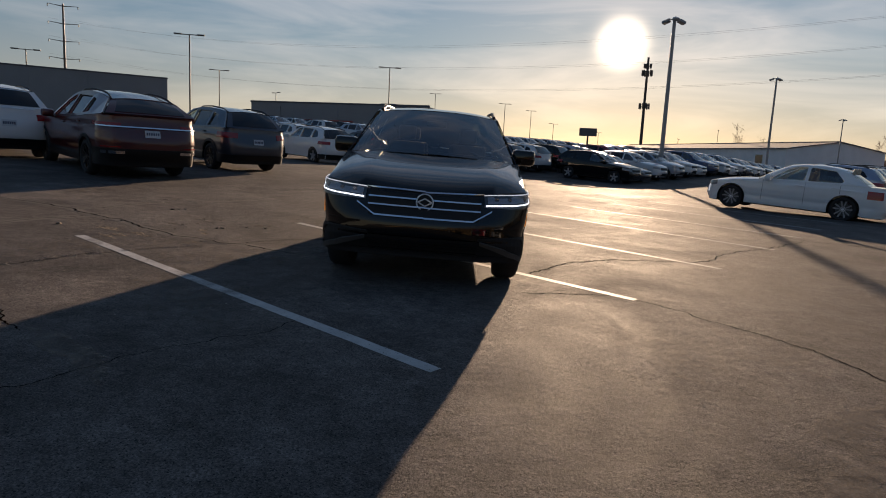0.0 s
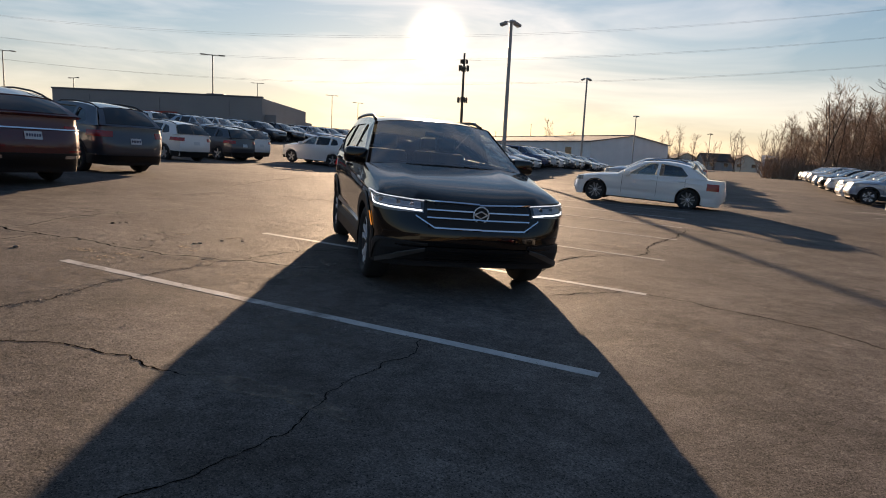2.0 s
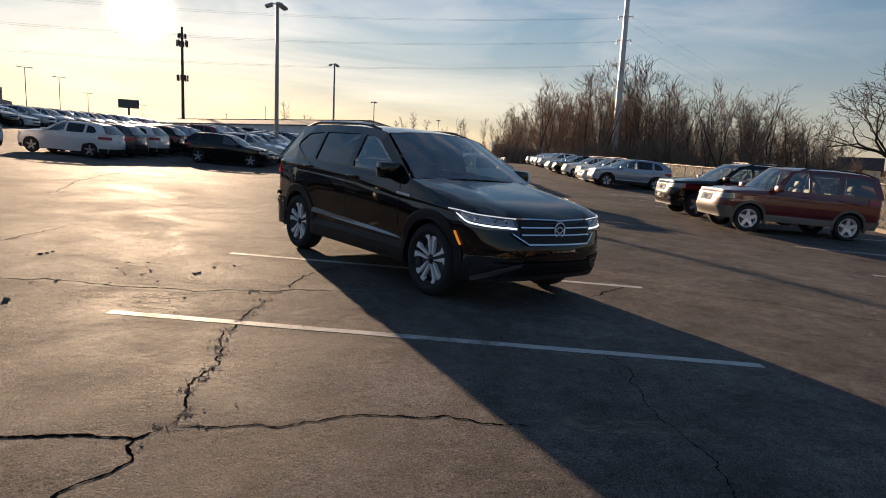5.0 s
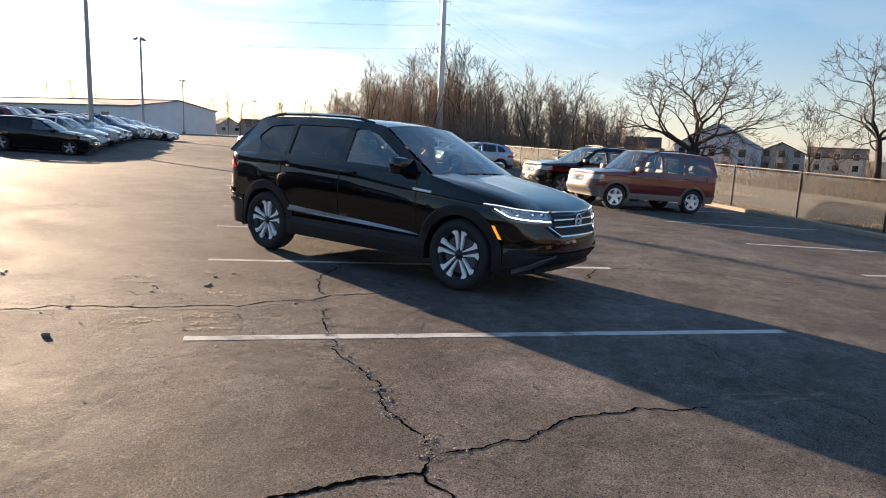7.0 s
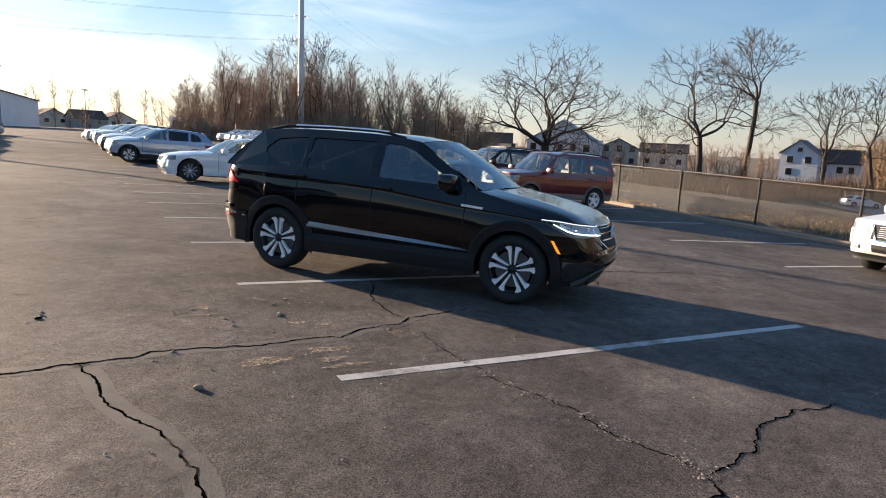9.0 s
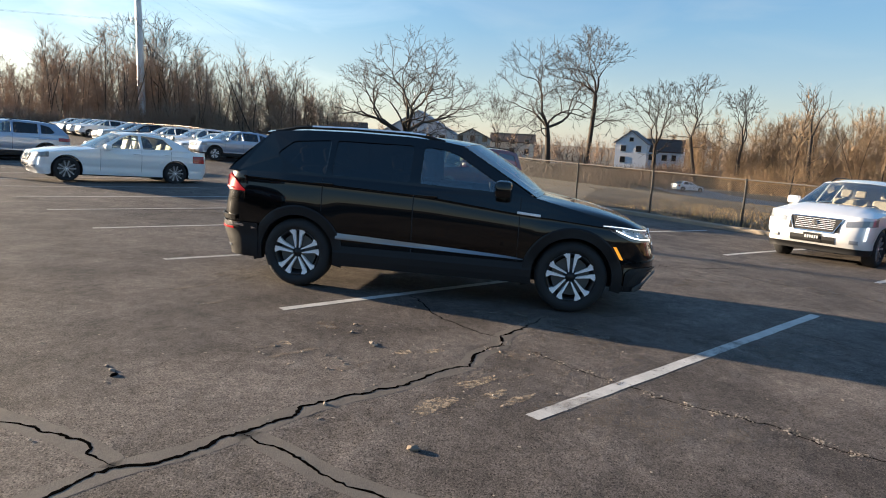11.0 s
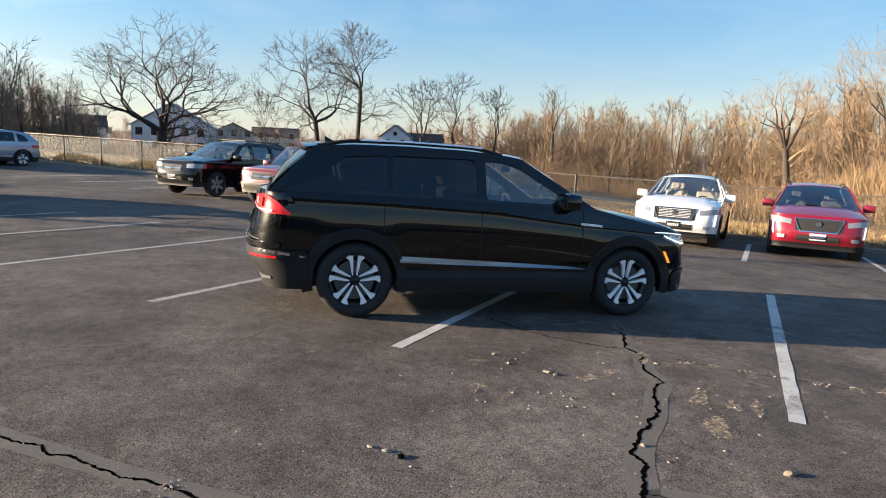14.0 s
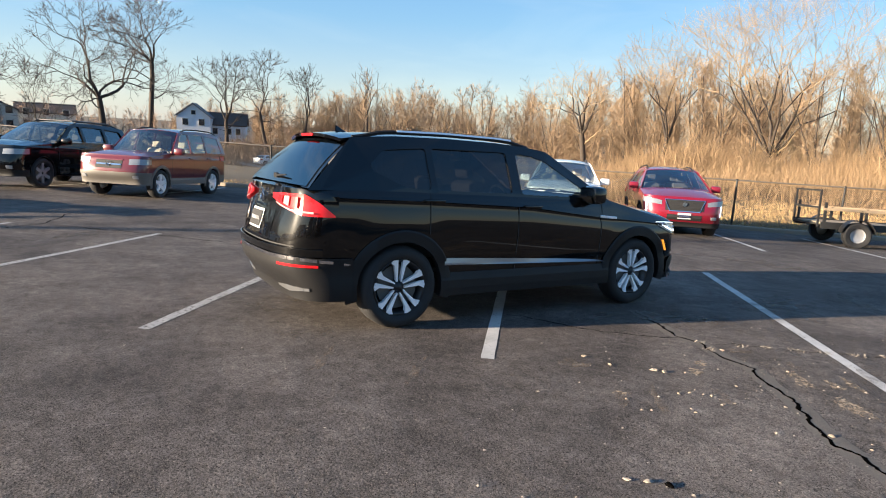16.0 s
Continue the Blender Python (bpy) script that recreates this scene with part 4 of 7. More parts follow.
def dress(car, body, sh, c, colour, clad, face, hero, far, trim):
    """Lamps, grille, bumper, plates."""
    n, st = sh.nose, sh.stern
    k = c["nose_z"] / 0.93
    nb, ng = (4, 2) if far else (12, 4)
    low = clad if clad is not colour else (colour if c.get("painted") else CLADDING)
    part("bumper", thicken(patch(sh, n, -1.08, 1.08, c["sill"] - 0.03, c["sill"] + (0.03 if hero else c.get("bumper_top", 0.13)), 0.012, 12 if far else 28, 5), 0.008), low, body, smooth=True)
    part("rear_bumper", thicken(patch(sh, st, -1.14, 1.14, c["sill"] - 0.02, c["sill"] + (0.33 if hero else c.get("bumper_h", 0.20)), 0.012, 12 if far else 28, 6), 0.008), low, body, smooth=True)
    if hero:
        dress_hero(car, body, sh, c)
        return
    part("lower_grille", patch(sh, n, -0.42, 0.42, 0.40 * k, 0.53 * k, 0.010, 8, 2), DARK, body)
    if face == "bars":
        g = part("grille", patch(sh, n, -0.50, 0.50, 0.68 * k, 0.86 * k, 0.006, 12, 3), DARK, car)
        for z in line(0.685 * k, 0.85 * k, 1 if far else 3):
            part("grille_bar", thicken(patch(sh, n, -0.51, 0.51, z, z + 0.014, 0.016, 12, 1), 0.008), CHROME, g)
    elif face == "shield":
        g = part("grille", patch(sh, n, -0.46, 0.46, 0.62 * k, 0.87 * k, 0.006, 10, 3), DARK, car, "dark mesh grille in a chrome frame")
        for z0, z1, h in ((0.87, 0.885, 0.48), (0.60, 0.62, 0.36)):
            part("grille_frame", thicken(patch(sh, n, -h, h, z0 * k, z1 * k, 0.018, 12, 1), 0.010), CHROME, g)
        for s in (-1, 1):
            part("grille_frame", thicken(patch(sh, n, s * 0.36, s * 0.48, 0.60 * k, 0.625 * k, 0.018, 4, 1, z2=0.86 * k, z3=0.885 * k), 0.010), CHROME, g)
            part("running_lamp", thicken(patch(sh, n, s * 0.83, s * 0.85, 0.52 * k, 0.78 * k, 0.014, 2, 6), 0.008), CHROME if far else RUNNING, car)
        if not far:
            for z in line(0.67 * k, 0.84 * k, 5):
                part("grille_bar", thicken(patch(sh, n, -0.35, 0.35, z, z + 0.008, 0.012, 12, 1), 0.005), c.get("mesh", ALLOY), g)
            bm = tube(bmesh.new(), n(0, 0.77 * k) + Vector((0, 0.0, 0)), n(0, 0.77 * k) + Vector((0, -0.03, 0)), 0.055, n=6)
            part("emblem", bm, CHROME, g)
    else:
        g = part("grille", patch(sh, n, -0.36, 0.36, 0.66 * k, 0.84 * k, 0.006, 10, 3), DARK, car)
        part("grille_frame", thicken(patch(sh, n, -0.38, 0.38, 0.84 * k, 0.865 * k, 0.016, 12, 1), 0.008), colour, g)
        part("grille_bar", thicken(patch(sh, n, -0.34, 0.34, 0.735 * k, 0.765 * k, 0.014, 12, 1), 0.008), CHROME, g)
        if not far:
            part("emblem", badge(bmesh.new(), n(0, 0.755 * k) + Vector((0, -0.03, 0)), -1, 0.06), CHROME, g)
    for s in (-1, 1):
        z0, z1, z2, z3 = c.get("lamp", (0.74, 0.86, 0.79, 0.91))
        bowl = part("headlight", patch(sh, n, s * 0.54, s * 1.06, z0 * k, z1 * k, 0.005, nb, ng, z2=z2 * k, z3=z3 * k), LAMP_BOWL, car)
        if not far:
            part("lens", patch(sh, n, s * 0.54, s * 1.06, z0 * k, z1 * k, 0.014, nb, ng, z2=z2 * k, z3=z3 * k), LENS, bowl).visible_shadow = False
            part("fog_lamp", thicken(patch(sh, n, s * 0.66, s * 0.80, 0.44 * k, 0.51 * k, 0.012, 4, 2), 0.01), LAMP_BOWL, car)
        t0, t1 = c.get("tail_z", (0.90, 1.04))
        part("tail_light", thicken(patch(sh, st, s * c.get("tail_a", (0.60, 1.16))[0], s * c.get("tail_a", (0.60, 1.16))[1], t0 * k, t1 * k, 0.010, 8, 3), 0.01), TAIL, car, smooth=True)
    zp = c.get("plate_z", 0.82) * k
    pl = part("number_plate", thicken(patch(sh, st, -0.15, 0.15, zp - 0.07, zp + 0.07, 0.014, 4, 1), 0.004), PLATE, car)
    if not far:
        for i in range(6):
            part("plate_bar", bars(sh, st, zp, 1, 0.0, 0.026, 0.06, 0.022, shift=-0.11 + 0.044 * i), INK, pl)
        if c.get("front_plate"):
            zf = c["front_plate"]
            pf = part("front_plate", thicken(patch(sh, n, -0.16, 0.16, zf - 0.07, zf + 0.07, 0.02, 4, 1), 0.006), PLATE if trim != "dark_plate" else DARK, car)
            for i in range(6):
                part("plate_bar", bars(sh, n, zf, 1, 0.0, 0.026, 0.055, 0.03, shift=-0.11 + 0.044 * i), INK if trim != "dark_plate" else PLATE, pf)
    if c.get("bumper_h") and not far:
        for s in (-1, 1):
            part("reflector", thicken(patch(sh, st, s * 0.62, s * 0.86, 0.625, 0.645, 0.024, 4, 1), 0.004), TAIL, car)
            part("exhaust_trim", thicken(patch(sh, st, s * 0.55, s * 0.86, 0.50, 0.56, 0.026, 4, 1), 0.006), CHROME, body)
        part("bumper_crease", thicken(patch(sh, st, -0.98, 0.98, 0.70, 0.725, 0.022, 24, 1), 0.008), colour, body)
    if trim == "rear_band":
        part("rear_band", thicken(patch(sh, st, -0.95, 0.95, 1.015, 1.04, 0.026, 24, 1), 0.006), CHROME, car, "bright strip across the tailgate")
    if trim == "rack" and not far:
        bm = bmesh.new()
        for y in (0.15, 0.95, 1.6):
            tube(bm, (-0.58, y, along(c["roof"], y) + 0.085), (0.58, y, along(c["roof"], y) + 0.085), 0.018, n=6)
        for x in (-0.56, 0.56):
            tube(bm, (x, 0.1, along(c["roof"], 0.1) + 0.09), (x, 1.65, along(c["roof"], 1.6) + 0.09), 0.02, n=6)
        part("roof_rack", bm, GREY_CLADDING, car, "roof rack with cross bars")


HERO = dict(SUV, front=0.885, rear=0.99, tail_n=2.6, sill=0.29, arch=0.395, lip=0.100, nose_z=0.838, nose_n=2.15, mirror_out=0.030, cowl=(-1.10, 1.118), foot=(-1.00, 1.098), roof_half=0.635, mirror_y=-0.69,
            hood_edge=[(-2.4, 0.80), (-1.9, 0.893), (-1.5, 0.985), (-1.0, 1.098)], belt=[(-1.0, 1.098), (0.2, 1.128), (1.1, 1.150), (1.6, 1.160), (2.4, 1.150)],
            roof=[(-0.24, 1.545), (0.0, 1.580), (0.35, 1.600), (0.9, 1.608), (1.4, 1.600), (1.78, 1.572)], tail=(2.19, 1.16), crown=0.046,
            panes=[[(-0.76, 1.122), (0.155, 1.150), (0.150, 1.512), (-0.02, 1.502), (-0.20, 1.452)], [(0.26, 1.155), (1.06, 1.172), (1.06, 1.520), (0.26, 1.520)],
                   [(1.12, 1.174), (1.36, 1.190), (1.64, 1.315), (1.66, 1.365), (1.52, 1.485), (1.12, 1.518)]], doors=(-0.86, 0.20, 1.14))
SEDAN = dict(SUV, painted=True, base=2.88, front=0.84, rear=1.08, half=0.905, sill=0.21, arch=0.375, tyre=0.335, nose_z=0.745, lamp=(0.74, 0.90, 0.80, 0.97), cowl=(-0.86, 0.955), foot=(-0.74, 0.925),
             hood_edge=[(-2.5, 0.66), (-1.95, 0.745), (-0.74, 0.925)], belt=[(-0.74, 0.925), (0.5, 0.965), (1.6, 0.995), (2.6, 0.98)],
             roof=[(0.02, 1.345), (0.3, 1.395), (0.7, 1.415), (1.05, 1.385), (1.32, 1.335)], tail=(1.93, 1.0), roof_half=0.56, tall=0.875, rails=False,
             panes=[[(-0.45, 0.955), (0.42, 0.985), (0.42, 1.355), (0.18, 1.345), (-0.04, 1.26)], [(0.50, 0.985), (1.30, 1.01), (1.36, 1.06), (1.12, 1.31), (0.50, 1.36)]],
             doors=(-0.62, 0.46, 1.30), tail_lean=0.05, tail_z=(0.84, 1.10), tail_a=(0.84, 1.04), plate_z=0.75)
CROSS = dict(SUV, bumper_top=0.08, base=2.86, front=0.93, rear=1.0, nose_n=3.0, front_plate=0.50, lamp=(0.74, 0.84, 0.80, 0.93), tail_lean=0.16)
TALL = dict(SUV, base=2.79, front=0.93, rear=1.08, sill=0.33, arch=0.42, tyre=0.385, nose_z=1.02, cowl=(-1.02, 1.20), foot=(-0.92, 1.16), half=0.93,
            hood_edge=[(-2.5, 1.0), (-1.9, 1.06), (-0.92, 1.16)], belt=[(-0.92, 1.16), (0.3, 1.18), (1.6, 1.21), (2.5, 1.22)], tall=1.09,
            roof=[(-0.18, 1.66), (0.2, 1.72), (0.8, 1.74), (1.6, 1.72), (2.12, 1.66)], tail=(2.30, 1.23), roof_half=0.63,
            panes=[[(-0.62, 1.19), (0.16, 1.21), (0.16, 1.64), (0.0, 1.63), (-0.22, 1.54)], [(0.24, 1.21), (1.10, 1.23), (1.10, 1.63), (0.24, 1.65)],
                   [(1.20, 1.23), (2.02, 1.26), (1.90, 1.58), (1.20, 1.62)]], nose_n=2.9, tail_n=3.6, tail_lean=0.05, front_plate=0.56, lamp=(0.76, 0.88, 0.78, 0.90))
BOXY = dict(TALL, base=2.62, front=0.84, rear=0.92, sill=0.36, arch=0.40, tyre=0.355, half=0.90, nose_z=1.00, cowl=(-0.93, 1.15), foot=(-0.83, 1.115),
            hood_edge=[(-2.4, 0.96), (-1.8, 1.03), (-0.83, 1.115)], belt=[(-0.83, 1.115), (0.3, 1.13), (1.6, 1.145), (2.4, 1.15)], tall=1.10,
            roof=[(-0.25, 1.675), (0.1, 1.72), (0.8, 1.745), (1.5, 1.735), (2.0, 1.68)], tail=(2.13, 1.16), roof_half=0.64,
            panes=[[(-0.56, 1.145), (0.16, 1.155), (0.16, 1.655), (-0.10, 1.65), (-0.26, 1.58)], [(0.24, 1.155), (0.96, 1.165), (0.96, 1.66), (0.24, 1.66)],
                   [(1.06, 1.17), (1.92, 1.18), (1.83, 1.60), (1.06, 1.645)]], front_plate=0.0, nose_n=2.7, bumper_top=0.27, sill_top=0.17, lamp=(0.75, 0.88, 0.77, 0.89))
SLOPE = dict(SUV, base=2.98, front=0.95, rear=1.04, half=0.97, sill=0.28, tail=(2.44, 1.27), tail_lean=0.12, tail_n=4.0, bumper_h=0.32, nose_z=0.98, belt=[(-1.0, 1.065), (0.2, 1.11), (1.6, 1.20), (2.5, 1.26)],
             roof=[(-0.16, 1.58), (0.25, 1.66), (0.8, 1.68), (1.4, 1.64), (2.0, 1.54)], tail_z=(0.98, 1.04), plate_z=0.86, roof_half=0.62,
             panes=[[(-0.70, 1.11), (0.16, 1.14), (0.16, 1.58), (0.02, 1.57), (-0.20, 1.46)], [(0.24, 1.15), (1.14, 1.21), (1.14, 1.57), (0.24, 1.59)],
                    [(1.24, 1.22), (1.62, 1.26), (1.50, 1.50), (1.24, 1.55)]])


# ---- ground ----
def asphalt():
    m = bpy.data.materials.new("worn asphalt")
    m.use_nodes = True
    nt = m.node_tree
    b = nt.nodes["Principled BSDF"]
    b.inputs["Roughness"].default_value, b.inputs["Specular IOR Level"].default_value = 0.85, 0.08
    pos = nt.nodes.new("ShaderNodeTexCoord")

    def noise_node(scale, detail=5.0, rough=0.6):
        n = nt.nodes.new("ShaderNodeTexNoise")
        n.inputs["Scale"].default_value, n.inputs["Detail"].default_value, n.inputs["Roughness"].default_value = scale, detail, rough
        nt.links.new(pos.outputs["Object"], n.inputs["Vector"])
        return n

    broad, mid, stone = noise_node(0.22, 6), noise_node(1.6, 8, 0.7), noise_node(88, 4, 0.75)
    r = nt.nodes.new("ShaderNodeValToRGB")
    r.color_ramp.elements[0].position, r.color_ramp.elements[1].position = 0.30, 0.72
    r.color_ramp.elements[0].color, r.color_ramp.elements[1].color = (0.062, 0.0545, 0.051, 1), (0.130, 0.114, 0.102, 1)
    nt.links.new(broad.outputs["Fac"], r.inputs["Fac"])

    def times(colour, node, low, high):
        f = nt.nodes.new("ShaderNodeMapRange")
        f.inputs["From Min"].default_value, f.inputs["From Max"].default_value = 0.3, 0.7
        f.inputs["To Min"].default_value, f.inputs["To Max"].default_value = low, high
        nt.links.new(node.outputs["Fac"], f.inputs["Value"])
        x = nt.nodes.new("ShaderNodeMix")
        x.data_type, x.blend_type = "RGBA", "MULTIPLY"
        x.inputs["Factor"].default_value = 1.0
        nt.links.new(colour, x.inputs["A"])
        nt.links.new(f.outputs["Result"], x.inputs["B"])
        return x.outputs["Result"]

    streak = noise_node(0.55, 7, 0.72)
    streak.inputs["Distortion"].default_value = 1.4
    blot = noise_node(11, 5, 0.65)
    specks = noise_node(130, 2, 0.5)
    grit = nt.nodes.new("ShaderNodeTexVoronoi")
    grit.inputs["Scale"].default_value = 150
    nt.links.new(pos.outputs["Object"], grit.inputs["Vector"])
    shade = nt.nodes.new("ShaderNodeSeparateColor")
    nt.links.new(grit.outputs["Color"], shade.inputs["Color"])
    grains = nt.nodes.new("ShaderNodeMapRange")
    grains.inputs["To Min"].default_value, grains.inputs["To Max"].default_value = 0.62, 1.42
    nt.links.new(shade.outputs["Red"], grains.inputs["Value"])
    pits = nt.nodes.new("ShaderNodeMapRange")
    pits.inputs["From Min"].default_value, pits.inputs["From Max"].default_value = 0.90, 0.97
    pits.inputs["To Min"].default_value, pits.inputs["To Max"].default_value = 1.0, 0.30
    nt.links.new(shade.outputs["Green"], pits.inputs["Value"])
    each = nt.nodes.new("ShaderNodeMath")
    each.operation = "MULTIPLY"
    nt.links.new(grains.outputs["Result"], each.inputs[0])
    nt.links.new(pits.outputs["Result"], each.inputs[1])
    col = times(times(times(times(r.outputs["Color"], mid, 0.64, 1.40), streak, 0.70, 1.34), blot, 0.74, 1.28), stone, 0.58, 1.45)
    pale = nt.nodes.new("ShaderNodeMapRange")
    pale.inputs["From Min"].default_value, pale.inputs["From Max"].default_value = 0.63, 0.71
    pale.inputs["To Max"].default_value = 0.55
    nt.links.new(specks.outputs["Fac"], pale.inputs["Value"])
    chips = nt.nodes.new("ShaderNodeMix")
    chips.data_type = "RGBA"
    chips.inputs["B"].default_value = (0.28, 0.245, 0.205, 1)
    nt.links.new(pale.outputs["Result"], chips.inputs["Factor"])
    sown = nt.nodes.new("ShaderNodeMix")
    sown.data_type, sown.blend_type = "RGBA", "MULTIPLY"
    sown.inputs["Factor"].default_value = 1.0
    nt.links.new(col, sown.inputs["A"])
    nt.links.new(each.outputs[0], sown.inputs["B"])
    nt.links.new(sown.outputs["Result"], chips.inputs["A"])
    nt.links.new(chips.outputs["Result"], b.inputs["Base Color"])
    worn = nt.nodes.new("ShaderNodeMapRange")
    worn.inputs["From Min"].default_value, worn.inputs["From Max"].default_value = 0.3, 0.7
    worn.inputs["To Min"].default_value, worn.inputs["To Max"].default_value = 0.68, 0.92
    nt.links.new(streak.outputs["Fac"], worn.inputs["Value"])
    nt.links.new(worn.outputs["Result"], b.inputs["Roughness"])
    relief = nt.nodes.new("ShaderNodeBump")
    relief.inputs["Strength"].default_value, relief.inputs["Distance"].default_value = 0.55, 0.010
    nt.links.new(stone.outputs["Fac"], relief.inputs["Height"])
    dips = nt.nodes.new("ShaderNodeBump")
    dips.inputs["Strength"].default_value, dips.inputs["Distance"].default_value = 0.5, 0.05
    nt.links.new(mid.outputs["Fac"], dips.inputs["Height"])
    nt.links.new(dips.outputs["Normal"], relief.inputs["Normal"])
    nt.links.new(relief.outputs["Normal"], b.inputs["Normal"])
    return m


ASPHALT = asphalt()
GRASS = material("dry winter grass", (0.095, 0.074, 0.049), 0.95, grain=0.6, scale=0.30, bump=0.6, bump_scale=30, fine=0.35)
STRIPE = film("worn white line paint", (0.47, 0.46, 0.44), 0.30, 0.42, 30, 0.65)


def spread(limit, fine, n):
    """Steps that widen away from the middle."""
    out = [0.0]
    step = fine
    while out[-1] < limit:
        out.append(out[-1] + step)
        step *= n
    return [-v for v in out[:0:-1]] + out


bm = bmesh.new()
gx, gy = spread(1500, 2.0, 1.07), spread(1500, 2.0, 1.07)
sheet(bm, lambda x, y: LOT @ Vector((x + 6, y, height(x + 6, y) + (0.06 if past_fence(x + 6, y) > -0.75 else -0.12))), gx, gy)
ground = part("ground", bm, GRASS, None, smooth=True)
tagged(ground, "dry winter grass field falling away past the lot", "ground", kind="structure")

# asphalt lot, up to a kerb short of the fence: u runs along the fence, v out from the camera's side to the kerb
KERB = -0.85
bm = bmesh.new()


def lot(u, v):
    p = FENCE0 + FENCE_E * u + FENCE_N * (KERB - v)
    return LOT @ Vector((p.x, p.y, height(p.x, p.y)))


sheet(bm, lot, line(-60, -18, 21) + line(-17.5, 14, 63) + line(16, 200, 92), line(0, 30, 60) + line(31, 60, 20) + [66, 75, 85, 100, 120, 140, 160])
pavement = part("parking_lot", bm, ASPHALT, None, smooth=True)
tagged(pavement, "worn dark asphalt parking lot with cracks and faded lines", "pavement", kind="structure")

# painted bay lines
# worn paint, darkened further to stand in for low-sun glare that hides the lines
DULLED_LINE = film("worn line paint dulled for glare", (0.36, 0.35, 0.335), 0.30, 0.50, 30, 0.65)


def stripe(x0, y0, x1, y1, w=0.10, mat=STRIPE):
    a, b = Vector((x0, y0)), Vector((x1, y1))
    d = (b - a).normalized()
    n = Vector((-d.y, d.x)) * w / 2
    bm = bmesh.new()
    rnd = random.Random(int(x0 * 100 + y0 * 7))
    k = max(int((b - a).length / 0.12), 2)

    def f(u, v):
        p = a.lerp(b, u) + n * v * (1 + rnd.uniform(-0.06, 0.06))
        return LOT @ Vector((p.x, p.y, height(p.x, p.y) + 0.0025))
    sheet(bm, f, line(0, 1, k), [-1, 1])
    return part("bay_line", bm, mat, pavement)


BAY_DIR = Vector((3.92, -3.24))
BAYS = [(-2.70, 0.34), (-0.95, 2.55), (0.71, 4.68), (2.50, 6.93), (4.07, 8.98)] + [(5.51 + 1.575 * k, 10.89 + 2.05 * k) for k in range(11)]
for k, (x, y) in enumerate(BAYS):
    stripe(x, y, x + BAY_DIR.x * 0.97, y + BAY_DIR.y * 0.955, mat=STRIPE if k < 2 else DULLED_LINE)
for x, y in ((11.14, 1.06), (8.32, -1.29), (6.18, -3.25), (4.40, -5.03), (2.68, -6.75), (1.20, -8.80), (-0.6, -10.6)):
    stripe(x, y, x + 3.6, y - 3.1)
for x, y in ((13.4, 3.5), (15.2, 6.0), (17.1, 8.4), (18.9, 10.8), (20.8, 13.2)):
    stripe(x, y, x + 3.8, y - 3.1)


# ---- parked cars ----
hero = build_car("parked_suv", LOT @ pose(0.90, 1.395, 0.0285, -0.85, -0.32, 0), "glossy black compact SUV with chrome grille and lit lamps", "SUV", HERO, BLACK, "twin", hero=True)
ROW = Vector((0.612, 0.791))
AIM = 231.0
build_car("parked_sedan", on_lot(11.1, 12.6, AIM), "white sedan with tan seats and bright alloy wheels", "sedan", SEDAN, PEARL, "ten", None, "shield", TAN, glass_side=SIDE_GLASS)
build_car("parked_suv", on_lot(14.3, 2.8, AIM), "dark red boxy SUV with grey lower cladding", "SUV", BOXY, MAROON, "bright", TAUPE, "plain", TAN, glass_side=SIDE_GLASS)
build_car("parked_suv", on_lot(16.4, 5.3, AIM), "tall black off-road SUV with a roof rack", "SUV", TALL, BLACK, "six", None, "plain", CLOTH, trim="rack", glass_side=LIGHT_TINT)
build_car("parked_crossover", on_lot(8.3, -6.4, 229), "white crossover with a chrome-framed grille beside the fence", "crossover", CROSS, WHITE, "ten", None, "shield", TAN, trim="dark_plate", glass_side=LIGHT_TINT)
build_car("parked_crossover", on_lot(6.85, -8.85, 229), "bright red crossover with a dark mesh grille", "crossover", dict(CROSS, mesh=DARK), RED, "ten", None, "shield", CLOTH)
build_car("parked_suv", on_lot(-6.75, 8.5, 226), "deep red coupe-roofed SUV with a bright tail strip", "SUV", SLOPE, BRICK, "dark", CLADDING, "bars", trim="rear_band")
build_car("parked_suv", on_lot(-5.75, 12.5, 226), "dark grey SUV seen from behind", "SUV", SUV, GREY, "dark", CLADDING, "bars")
build_car("parked_suv", on_lot(-10.6, 9.9, 226), "white SUV parked beside the red one", "SUV", SUV, WHITE, "dark", CLADDING, "bars")


# ---- rows of parked cars farther off ----
FAR_KINDS = {}


def far_car(kind, colour, x, y, yaw, group, near=False):
    """Cars that look alike are built once and copied."""
    key = (kind, colour, near)
    names = {"suv": (SUV, "parked_suv", "SUV"), "sedan": (SEDAN, "parked_sedan", "sedan"), "tall": (TALL, "parked_suv", "SUV"), "cross": (CROSS, "parked_crossover", "crossover")}
    c, name, cat = names[kind]
    if key not in FAR_KINDS:
        word = colour.name.replace(" paint", "")
        text = {"suv": "%s SUV parked in a row of stock", "sedan": "%s sedan parked in a row of stock", "tall": "tall %s SUV parked in a row of stock", "cross": "%s crossover parked in a row of stock"}[kind] % word
        FAR_KINDS[key] = build_car(name, on_lot(x, y, yaw), text, cat, c, colour, "twin" if near else "five", CLADDING if kind == "suv" else None, "bars", far=not near, group=group)
        return FAR_KINDS[key]
    return tagged(copy_thing(FAR_KINDS[key], on_lot(x, y, yaw)), group=group)


